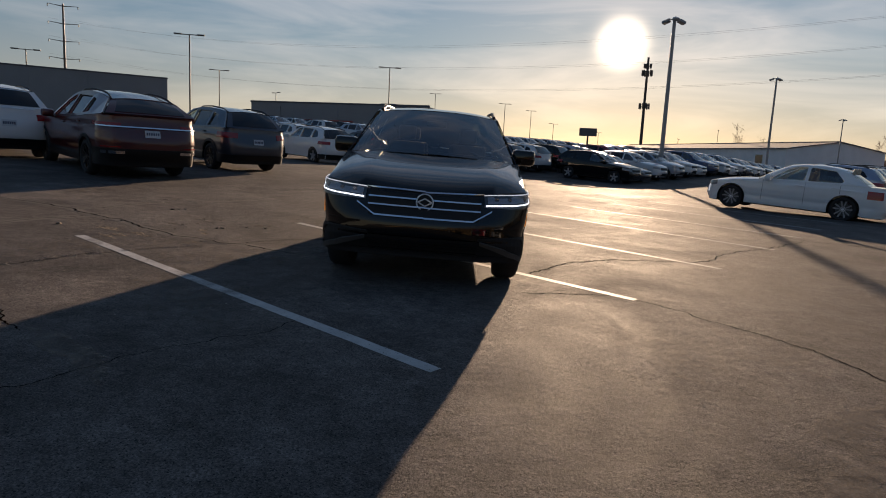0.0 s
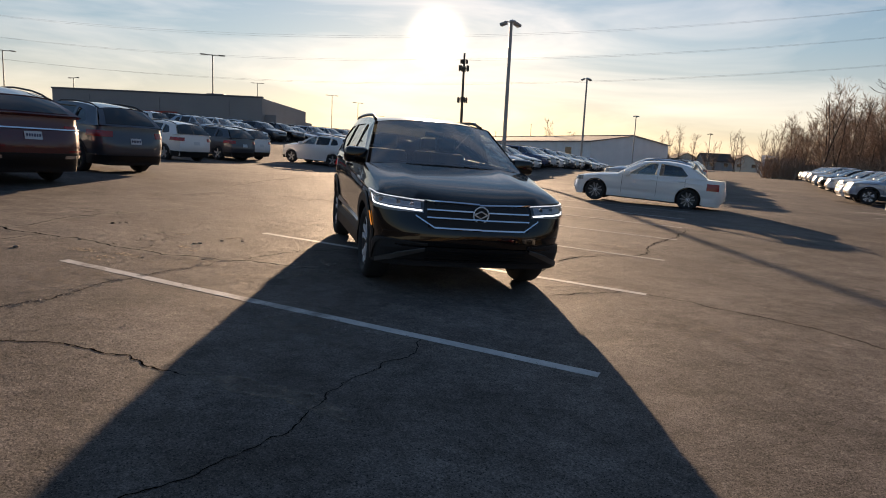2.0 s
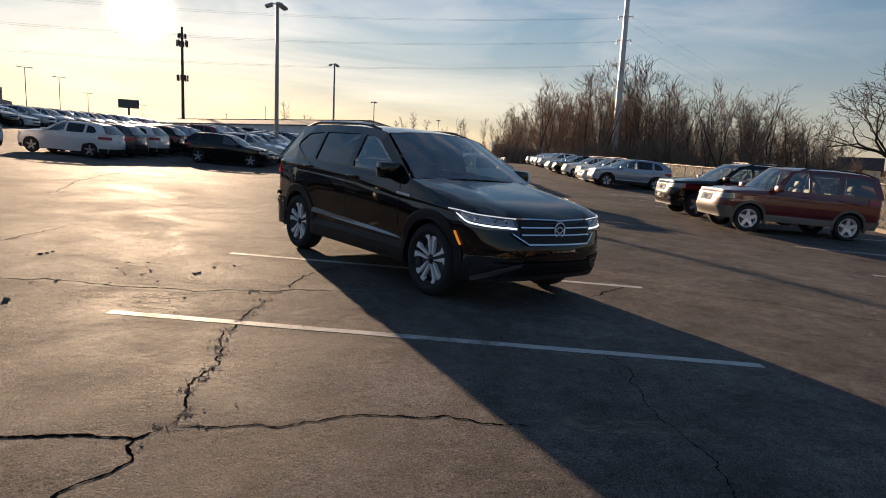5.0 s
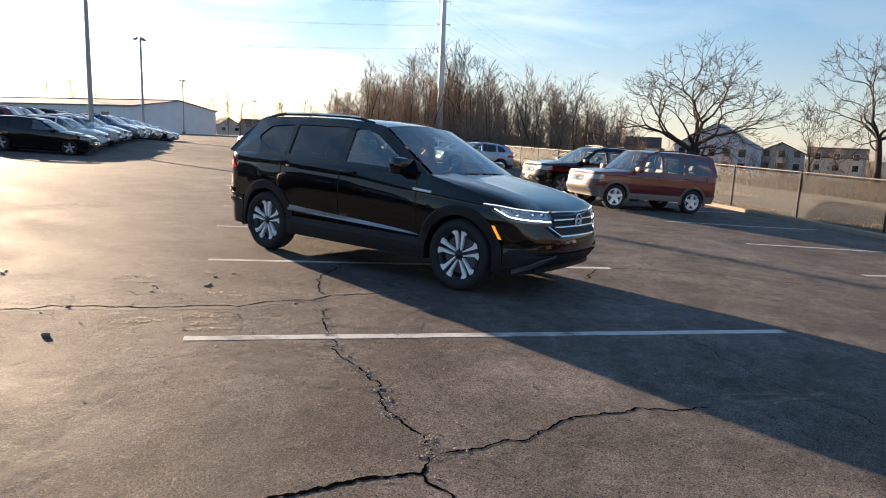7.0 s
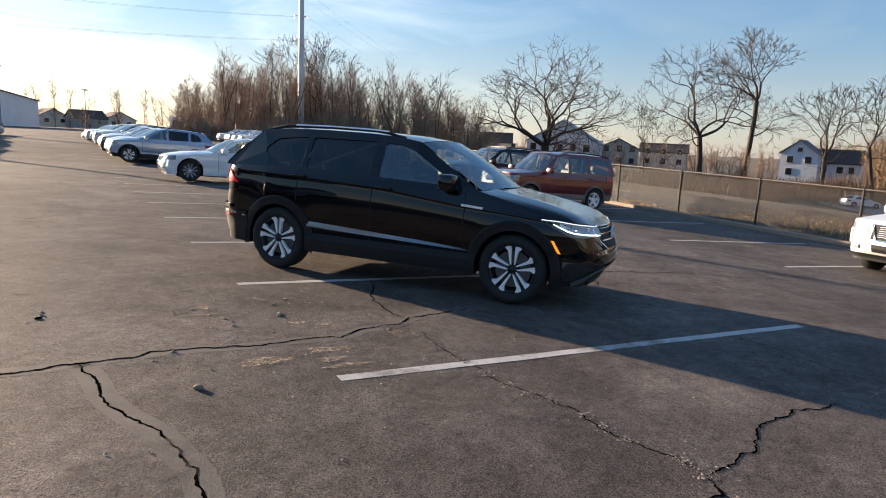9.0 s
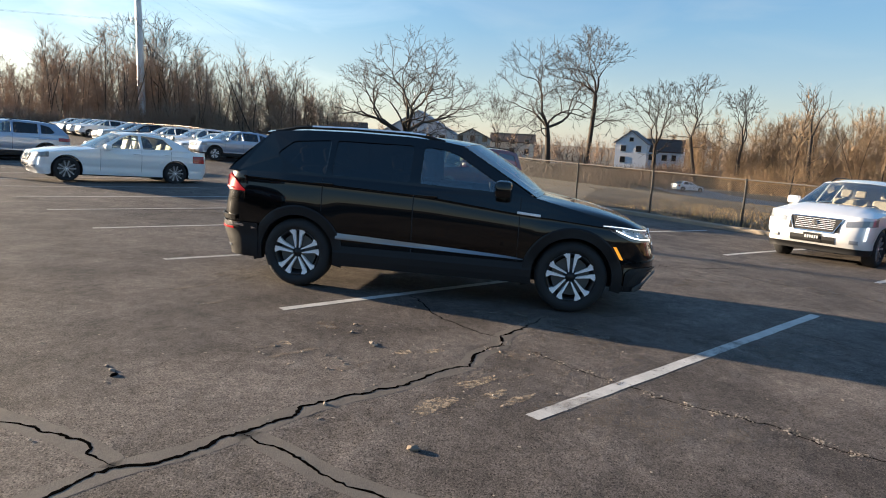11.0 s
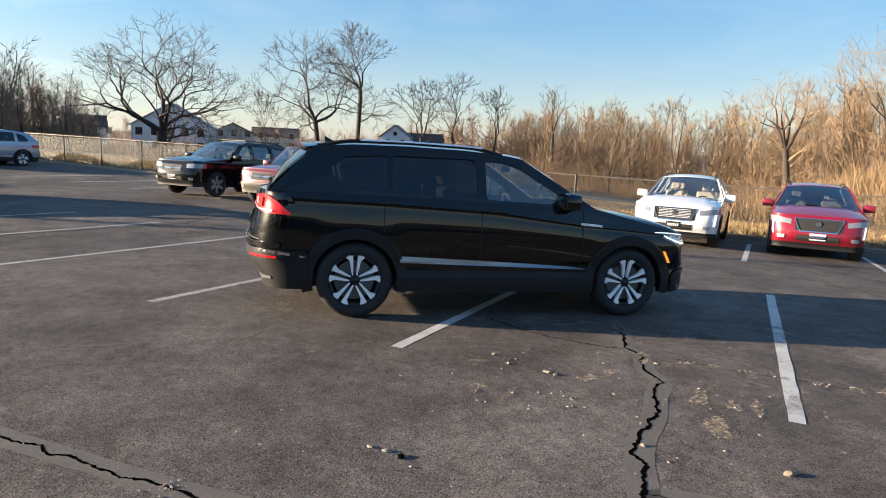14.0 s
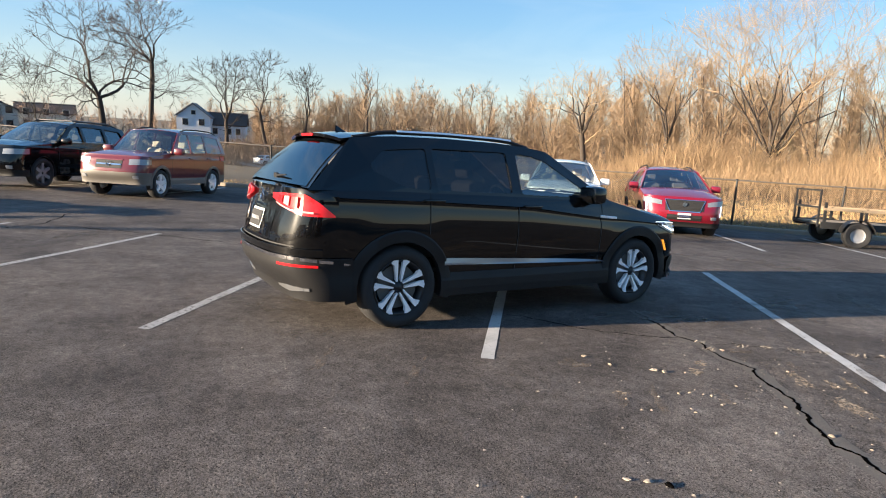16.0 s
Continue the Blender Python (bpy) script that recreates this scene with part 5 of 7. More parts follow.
def car_row(x, y, yaw, colours, group, step=2.65, d=None, seed=3):
    rnd = random.Random(seed)
    d = d or Vector((0.612, 0.791))
    shades = {"w": WHITE, "s": SILVER, "g": GREY, "k": BLACK, "b": BLUE, "r": MAROON, "p": PALE_BLUE}
    for i, ch in enumerate(colours):
        if ch in shades:
            kind = rnd.choice(["suv", "suv", "cross", "suv", "sedan"]) if ch not in "rp" else "suv"
            far_car(kind, shades[ch], x + d.x * step * i + rnd.uniform(-0.15, 0.15), y + d.y * step * i + rnd.uniform(-0.15, 0.15), yaw + rnd.uniform(-1.5, 1.5), group, near=i < 2 and ch in "pw" and group in ("cars along the fence", "cars in the middle row"))


car_row(27.4, 16.9, AIM, "pww-w.ksw.wwgw.w", "cars along the fence", step=2.85, d=Vector((0.662, 0.7495)), seed=5)
car_row(17.2, 21.8, AIM, "pwgwsww.kwk.wsw", "cars in the middle row", seed=2)
car_row(9.3, 30.3, 51, "kgwswwbwwsgwwk.wwgs", "cars in the stock lot", seed=7)
car_row(1.9, 31.0, AIM, "wgwkswrwgwkswwgwkw", "cars in the stock lot", seed=8)
car_row(-5.6, 24.4, 226, "w.gw", "cars in the stock lot", seed=1, step=2.5, d=Vector((0.35, 0.937)))
car_row(-6.5, 47.5, 51, "swwgkwswgwwkswgwwk", "cars in the stock lot", seed=11)
car_row(-11.0, 51.0, AIM, "wkgswwgkwwswgwkw", "cars in the stock lot", seed=12)
car_row(-21.0, 59.5, 51, "gwswkwgwwskwwgs", "cars in the stock lot", seed=13)
car_row(-12.5, 18.5, 226, "kw.sg.w", "cars in the stock lot", seed=14, step=2.7, d=Vector((0.2, 0.98)))
car_row(31.0, 74.0, 75, "kgk.kwg", "cars by the warehouse", seed=15)

# ---- chain-link fence ----
# top rail: the low sun's grazing sheen on black coating, put into a tan base
SHEEN_STEEL = material("dark steel tinted for sun sheen", (0.17, 0.15, 0.125), 0.36, 0.4, grain=0.2, scale=6)
BLACK_STEEL = material("black coated steel", (0.02, 0.02, 0.02), 0.5, 0.2, grain=0.2, scale=6)
CONCRETE = material("weathered concrete", (0.26, 0.212, 0.158), 0.85, grain=0.25, scale=2.5, fine=0.15, bump=0.3, bump_scale=50)


def fence_point(u, up=0.0):
    p = FENCE0 + FENCE_E * u
    return LOT @ Vector((p.x, p.y, height(p.x, p.y) + 0.02)) + Vector((0, 0, up))


fence = thing("chain_link_fence", Matrix(), "black chain-link fence along the kerb, its top rail tinted for sun sheen", "fence")
SPAN, TOP = 3.05, 1.45
post_mesh = None
for k in range(-9, 26):
    foot = fence_point(k * SPAN)
    if post_mesh is None:
        bm = bmesh.new()
        tube(bm, (0, 0, -0.1), (0, 0, TOP), 0.032, n=10)
        tube(bm, (0, 0, TOP), (0, 0, TOP + 0.03), 0.042, 0.02, n=10)
        first = part("post", bm, BLACK_STEEL, fence)
        post_mesh, post = first.data, first
    else:
        post = new("post", post_mesh)
        post.parent = fence
    post.matrix_basis = Matrix.Translation(foot)
    if k < 25:
        bm = bmesh.new()
        tube(bm, fence_point(k * SPAN, TOP - 0.01), fence_point((k + 1) * SPAN, TOP - 0.01), 0.021, n=8)
        part("top_rail", bm, SHEEN_STEEL, fence)
        # woven wires, leaning both ways
        verts, faces = [], []
        count, tall = 52, TOP - 0.08
        lean = tall / SPAN
        out = LOT.to_3x3() @ Vector((FENCE_N.x, FENCE_N.y, 0))
        for way in (-1, 1):
            for j in range(-26, count + 26):
                u0, z0 = j / count, 0.05
                u1, z1 = u0 + way * lean * 0.9, tall
                if u1 == u0:
                    continue
                lo, hi = 0.0, 1.0
                for bound, s in ((0.0, 1), (1.0, -1)):
                    t = (bound - u0) / (u1 - u0)
                    if (u1 - u0) * s > 0:
                        lo = max(lo, t)
                    else:
                        hi = min(hi, t)
                if hi - lo < 0.02:
                    continue
                a = fence_point((k + lerp(u0, u1, lo)) * SPAN, lerp(z0, z1, lo))
                b = fence_point((k + lerp(u0, u1, hi)) * SPAN, lerp(z0, z1, hi))
                side = (b - a).cross(out).normalized() * 0.0024
                n0 = len(verts)
                verts += [a - side, a + side, b + side, b - side, a + out * 0.003, b + out * 0.003]
                faces += [(n0, n0 + 1, n0 + 2, n0 + 3), (n0, n0 + 4, n0 + 5, n0 + 3), (n0 + 1, n0 + 4, n0 + 5, n0 + 2)]
        me = bpy.data.meshes.new("wire_mesh")
        me.from_pydata(verts, [], faces)
        me.materials.append(BLACK_STEEL)
        w = new("wire_mesh", me)
        w.parent = fence

# kerb at the lot's edge
bm = bmesh.new()


def kerb(u, v):
    w, h = [(0.0, 0.0), (0.0, 0.10), (0.02, 0.12), (0.15, 0.125), (0.17, 0.02)][v]
    p = FENCE0 + FENCE_E * u + FENCE_N * (KERB + w)
    return LOT @ Vector((p.x, p.y, height(p.x, p.y) + h - (0.03 if v in (0, 4) else 0)))


sheet(bm, kerb, line(-60, 120, 90), [0, 1, 2, 3, 4])
tagged(part("kerb", bm, CONCRETE, None), "low concrete kerb along the edge of the lot", "kerb", kind="structure")

# ---- road below the lot ----
ROAD_MAT = material("grey road asphalt", (0.17, 0.165, 0.16), 0.85, grain=0.2, scale=0.6, fine=0.1)
road_line = [seen_from(*p) for p in ((84, 330), (91, 220), (96, 155), (99.5, 128), (102.5, 108), (106, 93), (110, 87), (116, 80), (125, 71), (140, 69), (160, 82), (175, 120))]
bm = bmesh.new()


def road(u, v):
    i = min(int(u), len(road_line) - 2)
    t = u - i
    q = [Vector(road_line[max(0, min(len(road_line) - 1, i + j))]) for j in (-1, 0, 1, 2)]
    p = 0.5 * ((2 * q[1]) + (q[2] - q[0]) * t + (2 * q[0] - 5 * q[1] + 4 * q[2] - q[3]) * t * t + (3 * q[1] - q[0] - 3 * q[2] + q[3]) * t ** 3)
    d = ((q[2] - q[0]) * (1 - t) + (q[3] - q[1]) * t).normalized()
    p = p + Vector((-d.y, d.x)) * v * 4.2
    return LOT @ Vector((p.x, p.y, height(p.x, p.y) + 0.20))


sheet(bm, road, line(0, len(road_line) - 1, 88), line(-1, 1, 4))
tagged(part("road", bm, ROAD_MAT, None, smooth=True), "grey two-lane road below the grass bank", "road", kind="structure")
rp = seen_from(104.0, 99)
tagged(copy_thing(FAR_KINDS[("sedan", WHITE, False)] if ("sedan", WHITE, False) in FAR_KINDS else FAR_KINDS[("suv", WHITE, False)], on_lot(rp[0], rp[1], 22, 0.20)), "white car on the road below the bank", "car", group="cars on the road")
rp = seen_from(124.6, 71)
tagged(copy_thing(FAR_KINDS[("sedan", WHITE, False)] if ("sedan", WHITE, False) in FAR_KINDS else FAR_KINDS[("suv", WHITE, False)], on_lot(rp[0], rp[1], 52, 0.20)), "white car on the road below the bank", "car", group="cars on the road")

# ---- poles and wires ----
POLE_GREY = material("grey painted steel", (0.30, 0.30, 0.30), 0.5, 0.5, grain=0.15, scale=2)
POLE_DARK = material("dark bronze steel", (0.06, 0.055, 0.05), 0.5, 0.4, grain=0.15, scale=2)
POLE_WHITE = material("pale galvanised steel", (0.52, 0.53, 0.55), 0.45, 0.4, grain=0.12, scale=1.2)


def lamp_pole(m, tall, heads="cluster", r=0.10, foot=True, mat=POLE_GREY, group="car park lamps"):
    p = thing("lamp_post", m, "tall grey car park lamp post on a concrete foot" if foot else "tall dark lamp post with a T-shaped head", "lamp post", group)
    if foot:
        bm = tube(bmesh.new(), (0, 0, -0.2), (0, 0, 0.62), 0.33, 0.32, 18)
        part("foot", bm, CONCRETE, p, "round concrete foot")
    bm = tube(bmesh.new(), (0, 0, 0.0), (0, 0, tall), r, r * 0.7, 12)
    part("pole", bm, mat, p)
    if heads == "cluster":
        for a in (20, 140, 260):
            m4 = pose(0, 0, tall - 0.15, 0, 0, a)
            bm = tube(bmesh.new(), (0, 0, 0), (0.42, 0, 0.10), 0.035, n=6)
            bmesh.ops.transform(bm, matrix=m4, verts=bm.verts)
            part("arm", bm, mat, p)
            bm = boxed(0.30, 0.78, -0.20, 0.20, 0.0, 0.20, bevel=0.05)
            bmesh.ops.transform(bm, matrix=m4 @ pose(0, 0, 0, 0, 18, 0), verts=bm.verts)
            part("lamp_head", bm, mat, p)
    else:
        bm = tube(bmesh.new(), (-1.15, 0, tall), (1.15, 0, tall), 0.05, n=6)
        part("cross_arm", bm, mat, p)
        for x in (-1.25, 1.25):
            part("lamp_head", boxed(x - 0.42, x + 0.42, -0.18, 0.18, tall - 0.05, tall + 0.09, bevel=0.03), mat, p)
    return p


lamp_pole(upright(14.9, 36.3), 10.2, r=0.15)
lamp_pole(upright(39.8, 73.1), 12.2, r=0.15)
lamp_pole(plumb(31.6, 150), 11.5, r=0.13)
lamp_pole(plumb(-21.8, 80, 10), 9.9, "tee", foot=False, mat=POLE_DARK)
lamp_pole(plumb(-19.7, 120, 15), 8.8, "tee", foot=False, mat=POLE_DARK)
lamp_pole(plumb(-5.4, 100, 5), 10.5, "tee", foot=False, mat=POLE_DARK)
lamp_pole(plumb(-33.2, 100, 20), 7.9, "tee", foot=False, mat=POLE_DARK)
for az, d, t in ((4.7, 170, 12), (9.0, 210, 12), (12.9, 230, 11), (19.5, 260, 11), (22.6, 230, 13), (26.0, 260, 12), (-15.2, 150, 8), (7.0, 190, 13), (-1.5, 190, 15)):
    lamp_pole(plumb(az, d, az * 3), t, "tee", foot=False, mat=POLE_DARK, group="far lamps")
lamp_pole(plumb(38.0, 190), 10.0, foot=False, mat=POLE_DARK, group="far lamps")

mast = thing("radio_mast", plumb(16.4, 400), "tall steel monopole with antenna panels in two tiers", "mast")
part("pole", tube(bmesh.new(), (0, 0, 0), (0, 0, 63), 1.0, 0.6, 12), POLE_DARK, mast)
for z, r, h in ((54.0, 2.9, 3.3), (58.0, 2.1, 2.3), (35.0, 2.9, 3.2)):
    tier = part("antenna_ring", tube(bmesh.new(), (0, 0, z - 0.1), (0, 0, z + 0.1), r * 0.55, n=12), POLE_DARK, mast)
    for a in range(0, 360, 40):
        bm = boxed(r - 0.25, r + 0.25, -0.42, 0.42, z - h / 2, z + h / 2)
        bmesh.ops.transform(bm, matrix=pose(0, 0, 0, 0, 0, a + z), verts=bm.verts)
        part("antenna", bm, POLE_DARK, tier)

pylons = []
for az, d, tall, r, mat in ((-30.9, 175, 25.9, 0.35, POLE_DARK), (54.9, 105, 34, 0.56, POLE_WHITE), (79, 420, 34, 0.5, POLE_WHITE)):
    base = plumb(az, d)
    py = thing("transmission_pole", base, "tall tapered steel transmission pole carrying wires" if mat is POLE_WHITE else "dark steel pole with four pairs of cross arms", "utility pole")
    part("pole", tube(bmesh.new(), (0, 0, -0.5), (0, 0, tall), r, r * 0.55, 14), mat, py)
    arms = (12.5, 16.0, 19.5, 23.0, 26.5) if mat is POLE_WHITE else (13.7, 17.6, 21.5, 25.4)
    reach = 1.0 if mat is POLE_WHITE else 3.0
    for z in arms:
        for s in (-1, 1):
            bm = tube(bmesh.new(), (0, 0, z), (s * reach, 0, z + 0.25), 0.11, 0.05, 6)
            arm = part("arm", bm, mat, py)
            part("insulator", tube(bmesh.new(), (s * reach, 0, z + 0.25), (s * reach, 0, z - 0.35), 0.09, 0.07, 8), mat, arm)
    pylons.append((base, arms, reach))


def wire(a, b, sag, r=0.009):
    bm = bmesh.new()
    pts = [a.lerp(b, t) - Vector((0, 0, sag * 4 * t * (1 - t))) for t in line(0, 1, 28)]
    sweep(bm, pts, r, 4)
    w = part("power_line", bm, POLE_DARK, None, smooth=True)
    return tagged(w, "thin dark overhead power line strung between poles", "power line", group="power lines")


for (m0, arms0, r0), (m1, arms1, r1), sag in ((pylons[1], pylons[0], 6.0), (pylons[1], pylons[2], 9.0)):
    for i in range(1, 4):
        for s in (-1, 1):
            j = min(i, len(arms1) - 1)
            wire(m0 @ Vector((s * r0, 0, arms0[i])), m1 @ Vector((s * r1, 0, arms1[j] if len(arms1) > 4 else arms1[j - 1] + 1)), sag + i * 0.3)

# ---- buildings ----
BOX_WALL = material("grey painted block", (0.27, 0.26, 0.26), 0.85, grain=0.15, scale=0.4, fine=0.06)
BOX_TRIM = material("dark parapet metal", (0.10, 0.10, 0.11), 0.5, 0.3, grain=0.1, scale=1)
RED_SIGN = material("red sign panel", (0.35, 0.03, 0.02), 0.5, grain=0.1, scale=2)
SIDING = material("white ribbed metal siding", (0.80, 0.80, 0.80), 0.6, 0.0, grain=0.12, scale=0.5)
ROOF_BROWN = material("brown shingles", (0.075, 0.055, 0.045), 0.9, grain=0.3, scale=2.0, bump=0.3, bump_scale=12)
# grey shingles with the distance haze blended into their colour
ROOF_HAZED = material("grey shingles paled for haze", (0.30, 0.31, 0.33), 0.9, grain=0.2, scale=2.0, bump=0.3, bump_scale=12)
ROOF_GREY = material("grey shingles", (0.13, 0.13, 0.135), 0.9, grain=0.3, scale=2.0, bump=0.3, bump_scale=12)
PALE_WALL = material("white siding", (0.66, 0.68, 0.71), 0.7, grain=0.1, scale=0.8)
CREAM = material("pale vinyl siding", (0.58, 0.54, 0.46), 0.7, grain=0.1, scale=1.5)
WINDOW = glass("house window glass", (0.25, 0.28, 0.3), clear=0.15)
DARK_PANE = material("dark window", (0.02, 0.022, 0.026), 0.08, coat=0.5)


def box_building(p0, p1, depth, z0, z1, label, annex=None, sign=None, units=0, wall=None):
    """A flat-roofed building whose front runs from p0 to p1 in plan."""
    a, b = LOT @ Vector((*p0, 0)), LOT @ Vector((*p1, 0))
    d = Vector((b.x - a.x, b.y - a.y, 0))
    yaw = math.degrees(math.atan2(d.y, d.x))
    L = d.length
    t = thing("commercial_building", pose(a.x, a.y, 0, 0, 0, yaw), label, "building")
    wall = wall or BOX_WALL
    part("front_wall", boxed(0, L, 0, 0.3, z0, z1), wall, t)
    part("rear_wall", boxed(0, L, depth - 0.3, depth, z0, z1), wall, t)
    for x in (0.004, L - 0.304):
        part("side_wall", boxed(x, x + 0.3, 0.3, depth - 0.3, z0, z1), wall, t)
    part("roof", boxed(0.3, L - 0.3, 0.3, depth - 0.3, z1 - 0.6, z1 - 0.35), BOX_TRIM, t)
    part("parapet_cap", boxed(-0.08, L + 0.08, -0.08, 0.35, z1, z1 + 0.18), BOX_TRIM, t)
    n = int(L / 6)
    for i in range(n):
        part("pilaster", boxed((i + 0.5) * L / n - 0.25, (i + 0.5) * L / n + 0.25, -0.12, 0.0, z0, z1 - 0.4), wall, t)
    for i in range(units):
        x = L * (0.50 + 0.09 * i)
        part("roof_unit", boxed(x, x + 2.2, depth * 0.4, depth * 0.4 + 2, z1 - 0.35, z1 + 0.75 + 0.2 * (i % 2), bevel=0.08), BOX_TRIM, t)
    if sign:
        part("sign_band", boxed(L * sign[0], L * sign[1], -0.5, -0.13, z1 - 3.4, z1 - 1.9), RED_SIGN, t, "red fascia band")
    if annex:
        part("annex", boxed(L + 0.01, L + annex, 1.0, depth - 2, z0, z1 - 1.7), wall, t)
    return t


box_building((-66, 66), (-37.5, 80.5), 25, 0, 9.4, "long grey flat-roofed commercial building behind the stock lot", units=1)
box_building((-24.0, 73.5), (-1.9, 67.5), 22, 0, 6.5, "grey flat-roofed store with roof units and a red band", annex=1.3, sign=(0.30, 0.60), units=3)


def gable_building(m, L, W, eave, ridge, label, wall, roof, name="house", category="house", gable_front=False, windows=(), door=None, ribs=0, chimney=False):
    """A house: x along the front, y into depth, the ridge along x, or along y with a gable to the front."""
    t = thing(name, m, label, category)
    h = L / 2 if not gable_front else W / 2
    low = -1.0
    part("front_wall", boxed(-L / 2, L / 2, -W / 2, -W / 2 + 0.25, low, eave), wall, t)
    part("rear_wall", boxed(-L / 2, L / 2, W / 2 - 0.25, W / 2, low, eave), wall, t)
    for x in (-L / 2, L / 2 - 0.25):
        part("side_wall", boxed(x, x + 0.25, -W / 2 + 0.25, W / 2 - 0.25, low, eave), wall, t)
    e = 0.4
    for s in (-1, 1):
        bm = bmesh.new()
        if gable_front:
            f = lambda u, v, s=s: Vector((s * lerp(L / 2 + e, 0, v), lerp(-W / 2 - e, W / 2 + e, u), lerp(eave - 0.15, ridge, v)))
        else:
            f = lambda u, v, s=s: Vector((lerp(-L / 2 - e, L / 2 + e, u), s * lerp(W / 2 + e, 0, v), lerp(eave - 0.15, ridge, v)))
        thicken(sheet(bm, f, [0, 1], [0, 1]), 0.2)
        part("roof", bm, roof, t)
        bm = bmesh.new()
        if gable_front:
            y = s * (W / 2 - 0.02)
            vs = [bm.verts.new(p) for p in ((-L / 2, y, eave), (L / 2, y, eave), (0, y, ridge - 0.05))]
        else:
            x = s * (L / 2 - 0.02)
            vs = [bm.verts.new(p) for p in ((x, -W / 2, eave), (x, W / 2, eave), (x, 0, ridge - 0.05))]
        bm.faces.new(vs)
        part("gable", bm, wall, t)
    for x, z, w, hh in windows:
        win = part("window", boxed(x - w / 2 - 0.1, x + w / 2 + 0.1, -W / 2 - 0.06, -W / 2 - 0.01, z - hh / 2 - 0.1, z + hh / 2 + 0.1), CREAM, t)
        part("pane", boxed(x - w / 2, x + w / 2, -W / 2 - 0.09, -W / 2 - 0.065, z - hh / 2, z + hh / 2), DARK_PANE, win)
    for i in range(ribs):
        x = -L / 2 + (i + 0.5) * L / ribs
        part("rib", boxed(x - 0.06, x + 0.06, -W / 2 - 0.05, -W / 2, low, eave), wall, t)
    if door:
        part("door", boxed(door[0], door[1], -W / 2 - 0.06, -W / 2 - 0.01, 0, door[2]), DARK_PANE, t)
    return t


# long metal warehouse beyond the rows, its gable end to the right
wa, wb = Vector(seen_from(31.4, 172)), Vector(seen_from(15.6, 255))
mid, dv = (wa + wb) / 2, wb - wa
wyaw = math.degrees(math.atan2(dv.y, dv.x)) + 180
gable_building(upright(mid.x, mid.y, wyaw), dv.length, 26, 6.1, 8.0, "long white ribbed metal warehouse with a low gable roof", SIDING, ROOF_GREY, "warehouse", "warehouse", windows=[(dv.length / 2 - 9, 2.4, 2.4, 4.0)], ribs=40)
for i, (az, d) in enumerate(((33.2, 250), (35.8, 256), (38.4, 248), (40.6, 252), (28.0, 320))):
    gable_building(plumb(az, d, 20 - az, up=0.6), 10, 9, 2.7, 5.2, "low house with a brown shingle roof across the lot", CREAM if i % 2 else BOX_WALL, ROOF_BROWN, gable_front=bool(i % 2), windows=[(-2.5, 1.4, 1.4, 1.2), (2.5, 1.4, 1.4, 1.2)])
gable_building(plumb(98.8, 168, -98.8 - 8, level=-2.8), 7.5, 9, 5.2, 8.2, "white two-storey house with a grey gable roof", PALE_WALL, ROOF_GREY, gable_front=True, windows=[(-1.8, 3.9, 1.2, 1.4), (1.8, 3.9, 1.2, 1.4), (0, 6.1, 0.9, 0.9), (-1.8, 1.2, 1.2, 1.4)])
gable_building(plumb(101.4, 172, -101.4 - 6, level=-3.4), 9, 9, 4.2, 7.0, "white two-storey house with a grey gable roof", PALE_WALL, ROOF_BROWN, windows=[(-2.6, 2.6, 1.2, 1.4), (0.6, 2.6, 1.2, 1.4), (2.8, 2.6, 1.0, 1.4)])
gable_building(plumb(104.5, 210, -104.5, level=-3.4), 10, 9, 5.2, 8.4, "pale house among the bare trees", CREAM, ROOF_BROWN, gable_front=True, windows=[(-2.2, 3.2, 1.2, 1.4), (2.2, 3.2, 1.2, 1.4)])
gable_building(plumb(79.4, 155, -79.4 - 8, level=-2.8), 16, 14, 5.4, 10.2, "large pale apartment house behind the oak", PALE_WALL, ROOF_HAZED, "apartment_house", "apartment house", gable_front=True, windows=[(x, z, 1.3, 1.5) for x in (-6.5, -3.5, -0.5, 2.5, 5.5) for z in (1.4, 4.2)])
gable_building(plumb(84.2, 165, -84.2, level=-2.5), 9, 10, 4.4, 6.6, "cream apartment house with a brown roof", CREAM, ROOF_BROWN, "apartment_house", "apartment house", gable_front=True, windows=[(x, z, 1.2, 1.4) for x in (-3, 0, 3) for z in (1.4, 4.2)])
gable_building(plumb(88.0, 185, -88.0, level=-2.5), 12, 10, 4.0, 6.0, "cream apartment house with a brown roof", CREAM, ROOF_BROWN, "apartment_house", "apartment house", windows=[(x, z, 1.2, 1.4) for x in (-4, 0, 4) for z in (1.4, 4.0)])
gable_building(plumb(73.0, 190, -73.0, level=-1.5), 9, 9, 3.6, 6.2, "dark-roofed house behind the wood", CREAM, ROOF_BROWN, windows=[(x, 2.6, 1.2, 1.4) for x in (-5, 0, 5)])

board = thing("billboard", plumb(12.0, 245), "dark billboard on a post above the stock lot", "billboard")
part("post", tube(bmesh.new(), (0, 0, 0), (0, 0, 10.5), 0.35, n=10), POLE_DARK, board)
part("panel", boxed(-3.2, 3.2, -0.3, 0.3, 10.3, 13.2, bevel=0.05), BOX_TRIM, board)
gate = thing("loading_frame", plumb(44.0, 100, 30), "white-posted dark enclosure at the end of the row", "enclosure")
for x in (-2.6, 2.6):
    part("post", boxed(x - 0.15, x + 0.15, -0.15, 0.15, 0, 2.7), SIDING, gate)
part("panel", boxed(-2.45, 2.45, -0.08, 0.08, 0.3, 2.5), BOX_TRIM, gate)
part("header", boxed(-2.75, 2.75, -0.2, 0.2, 2.7, 2.95), SIDING, gate)

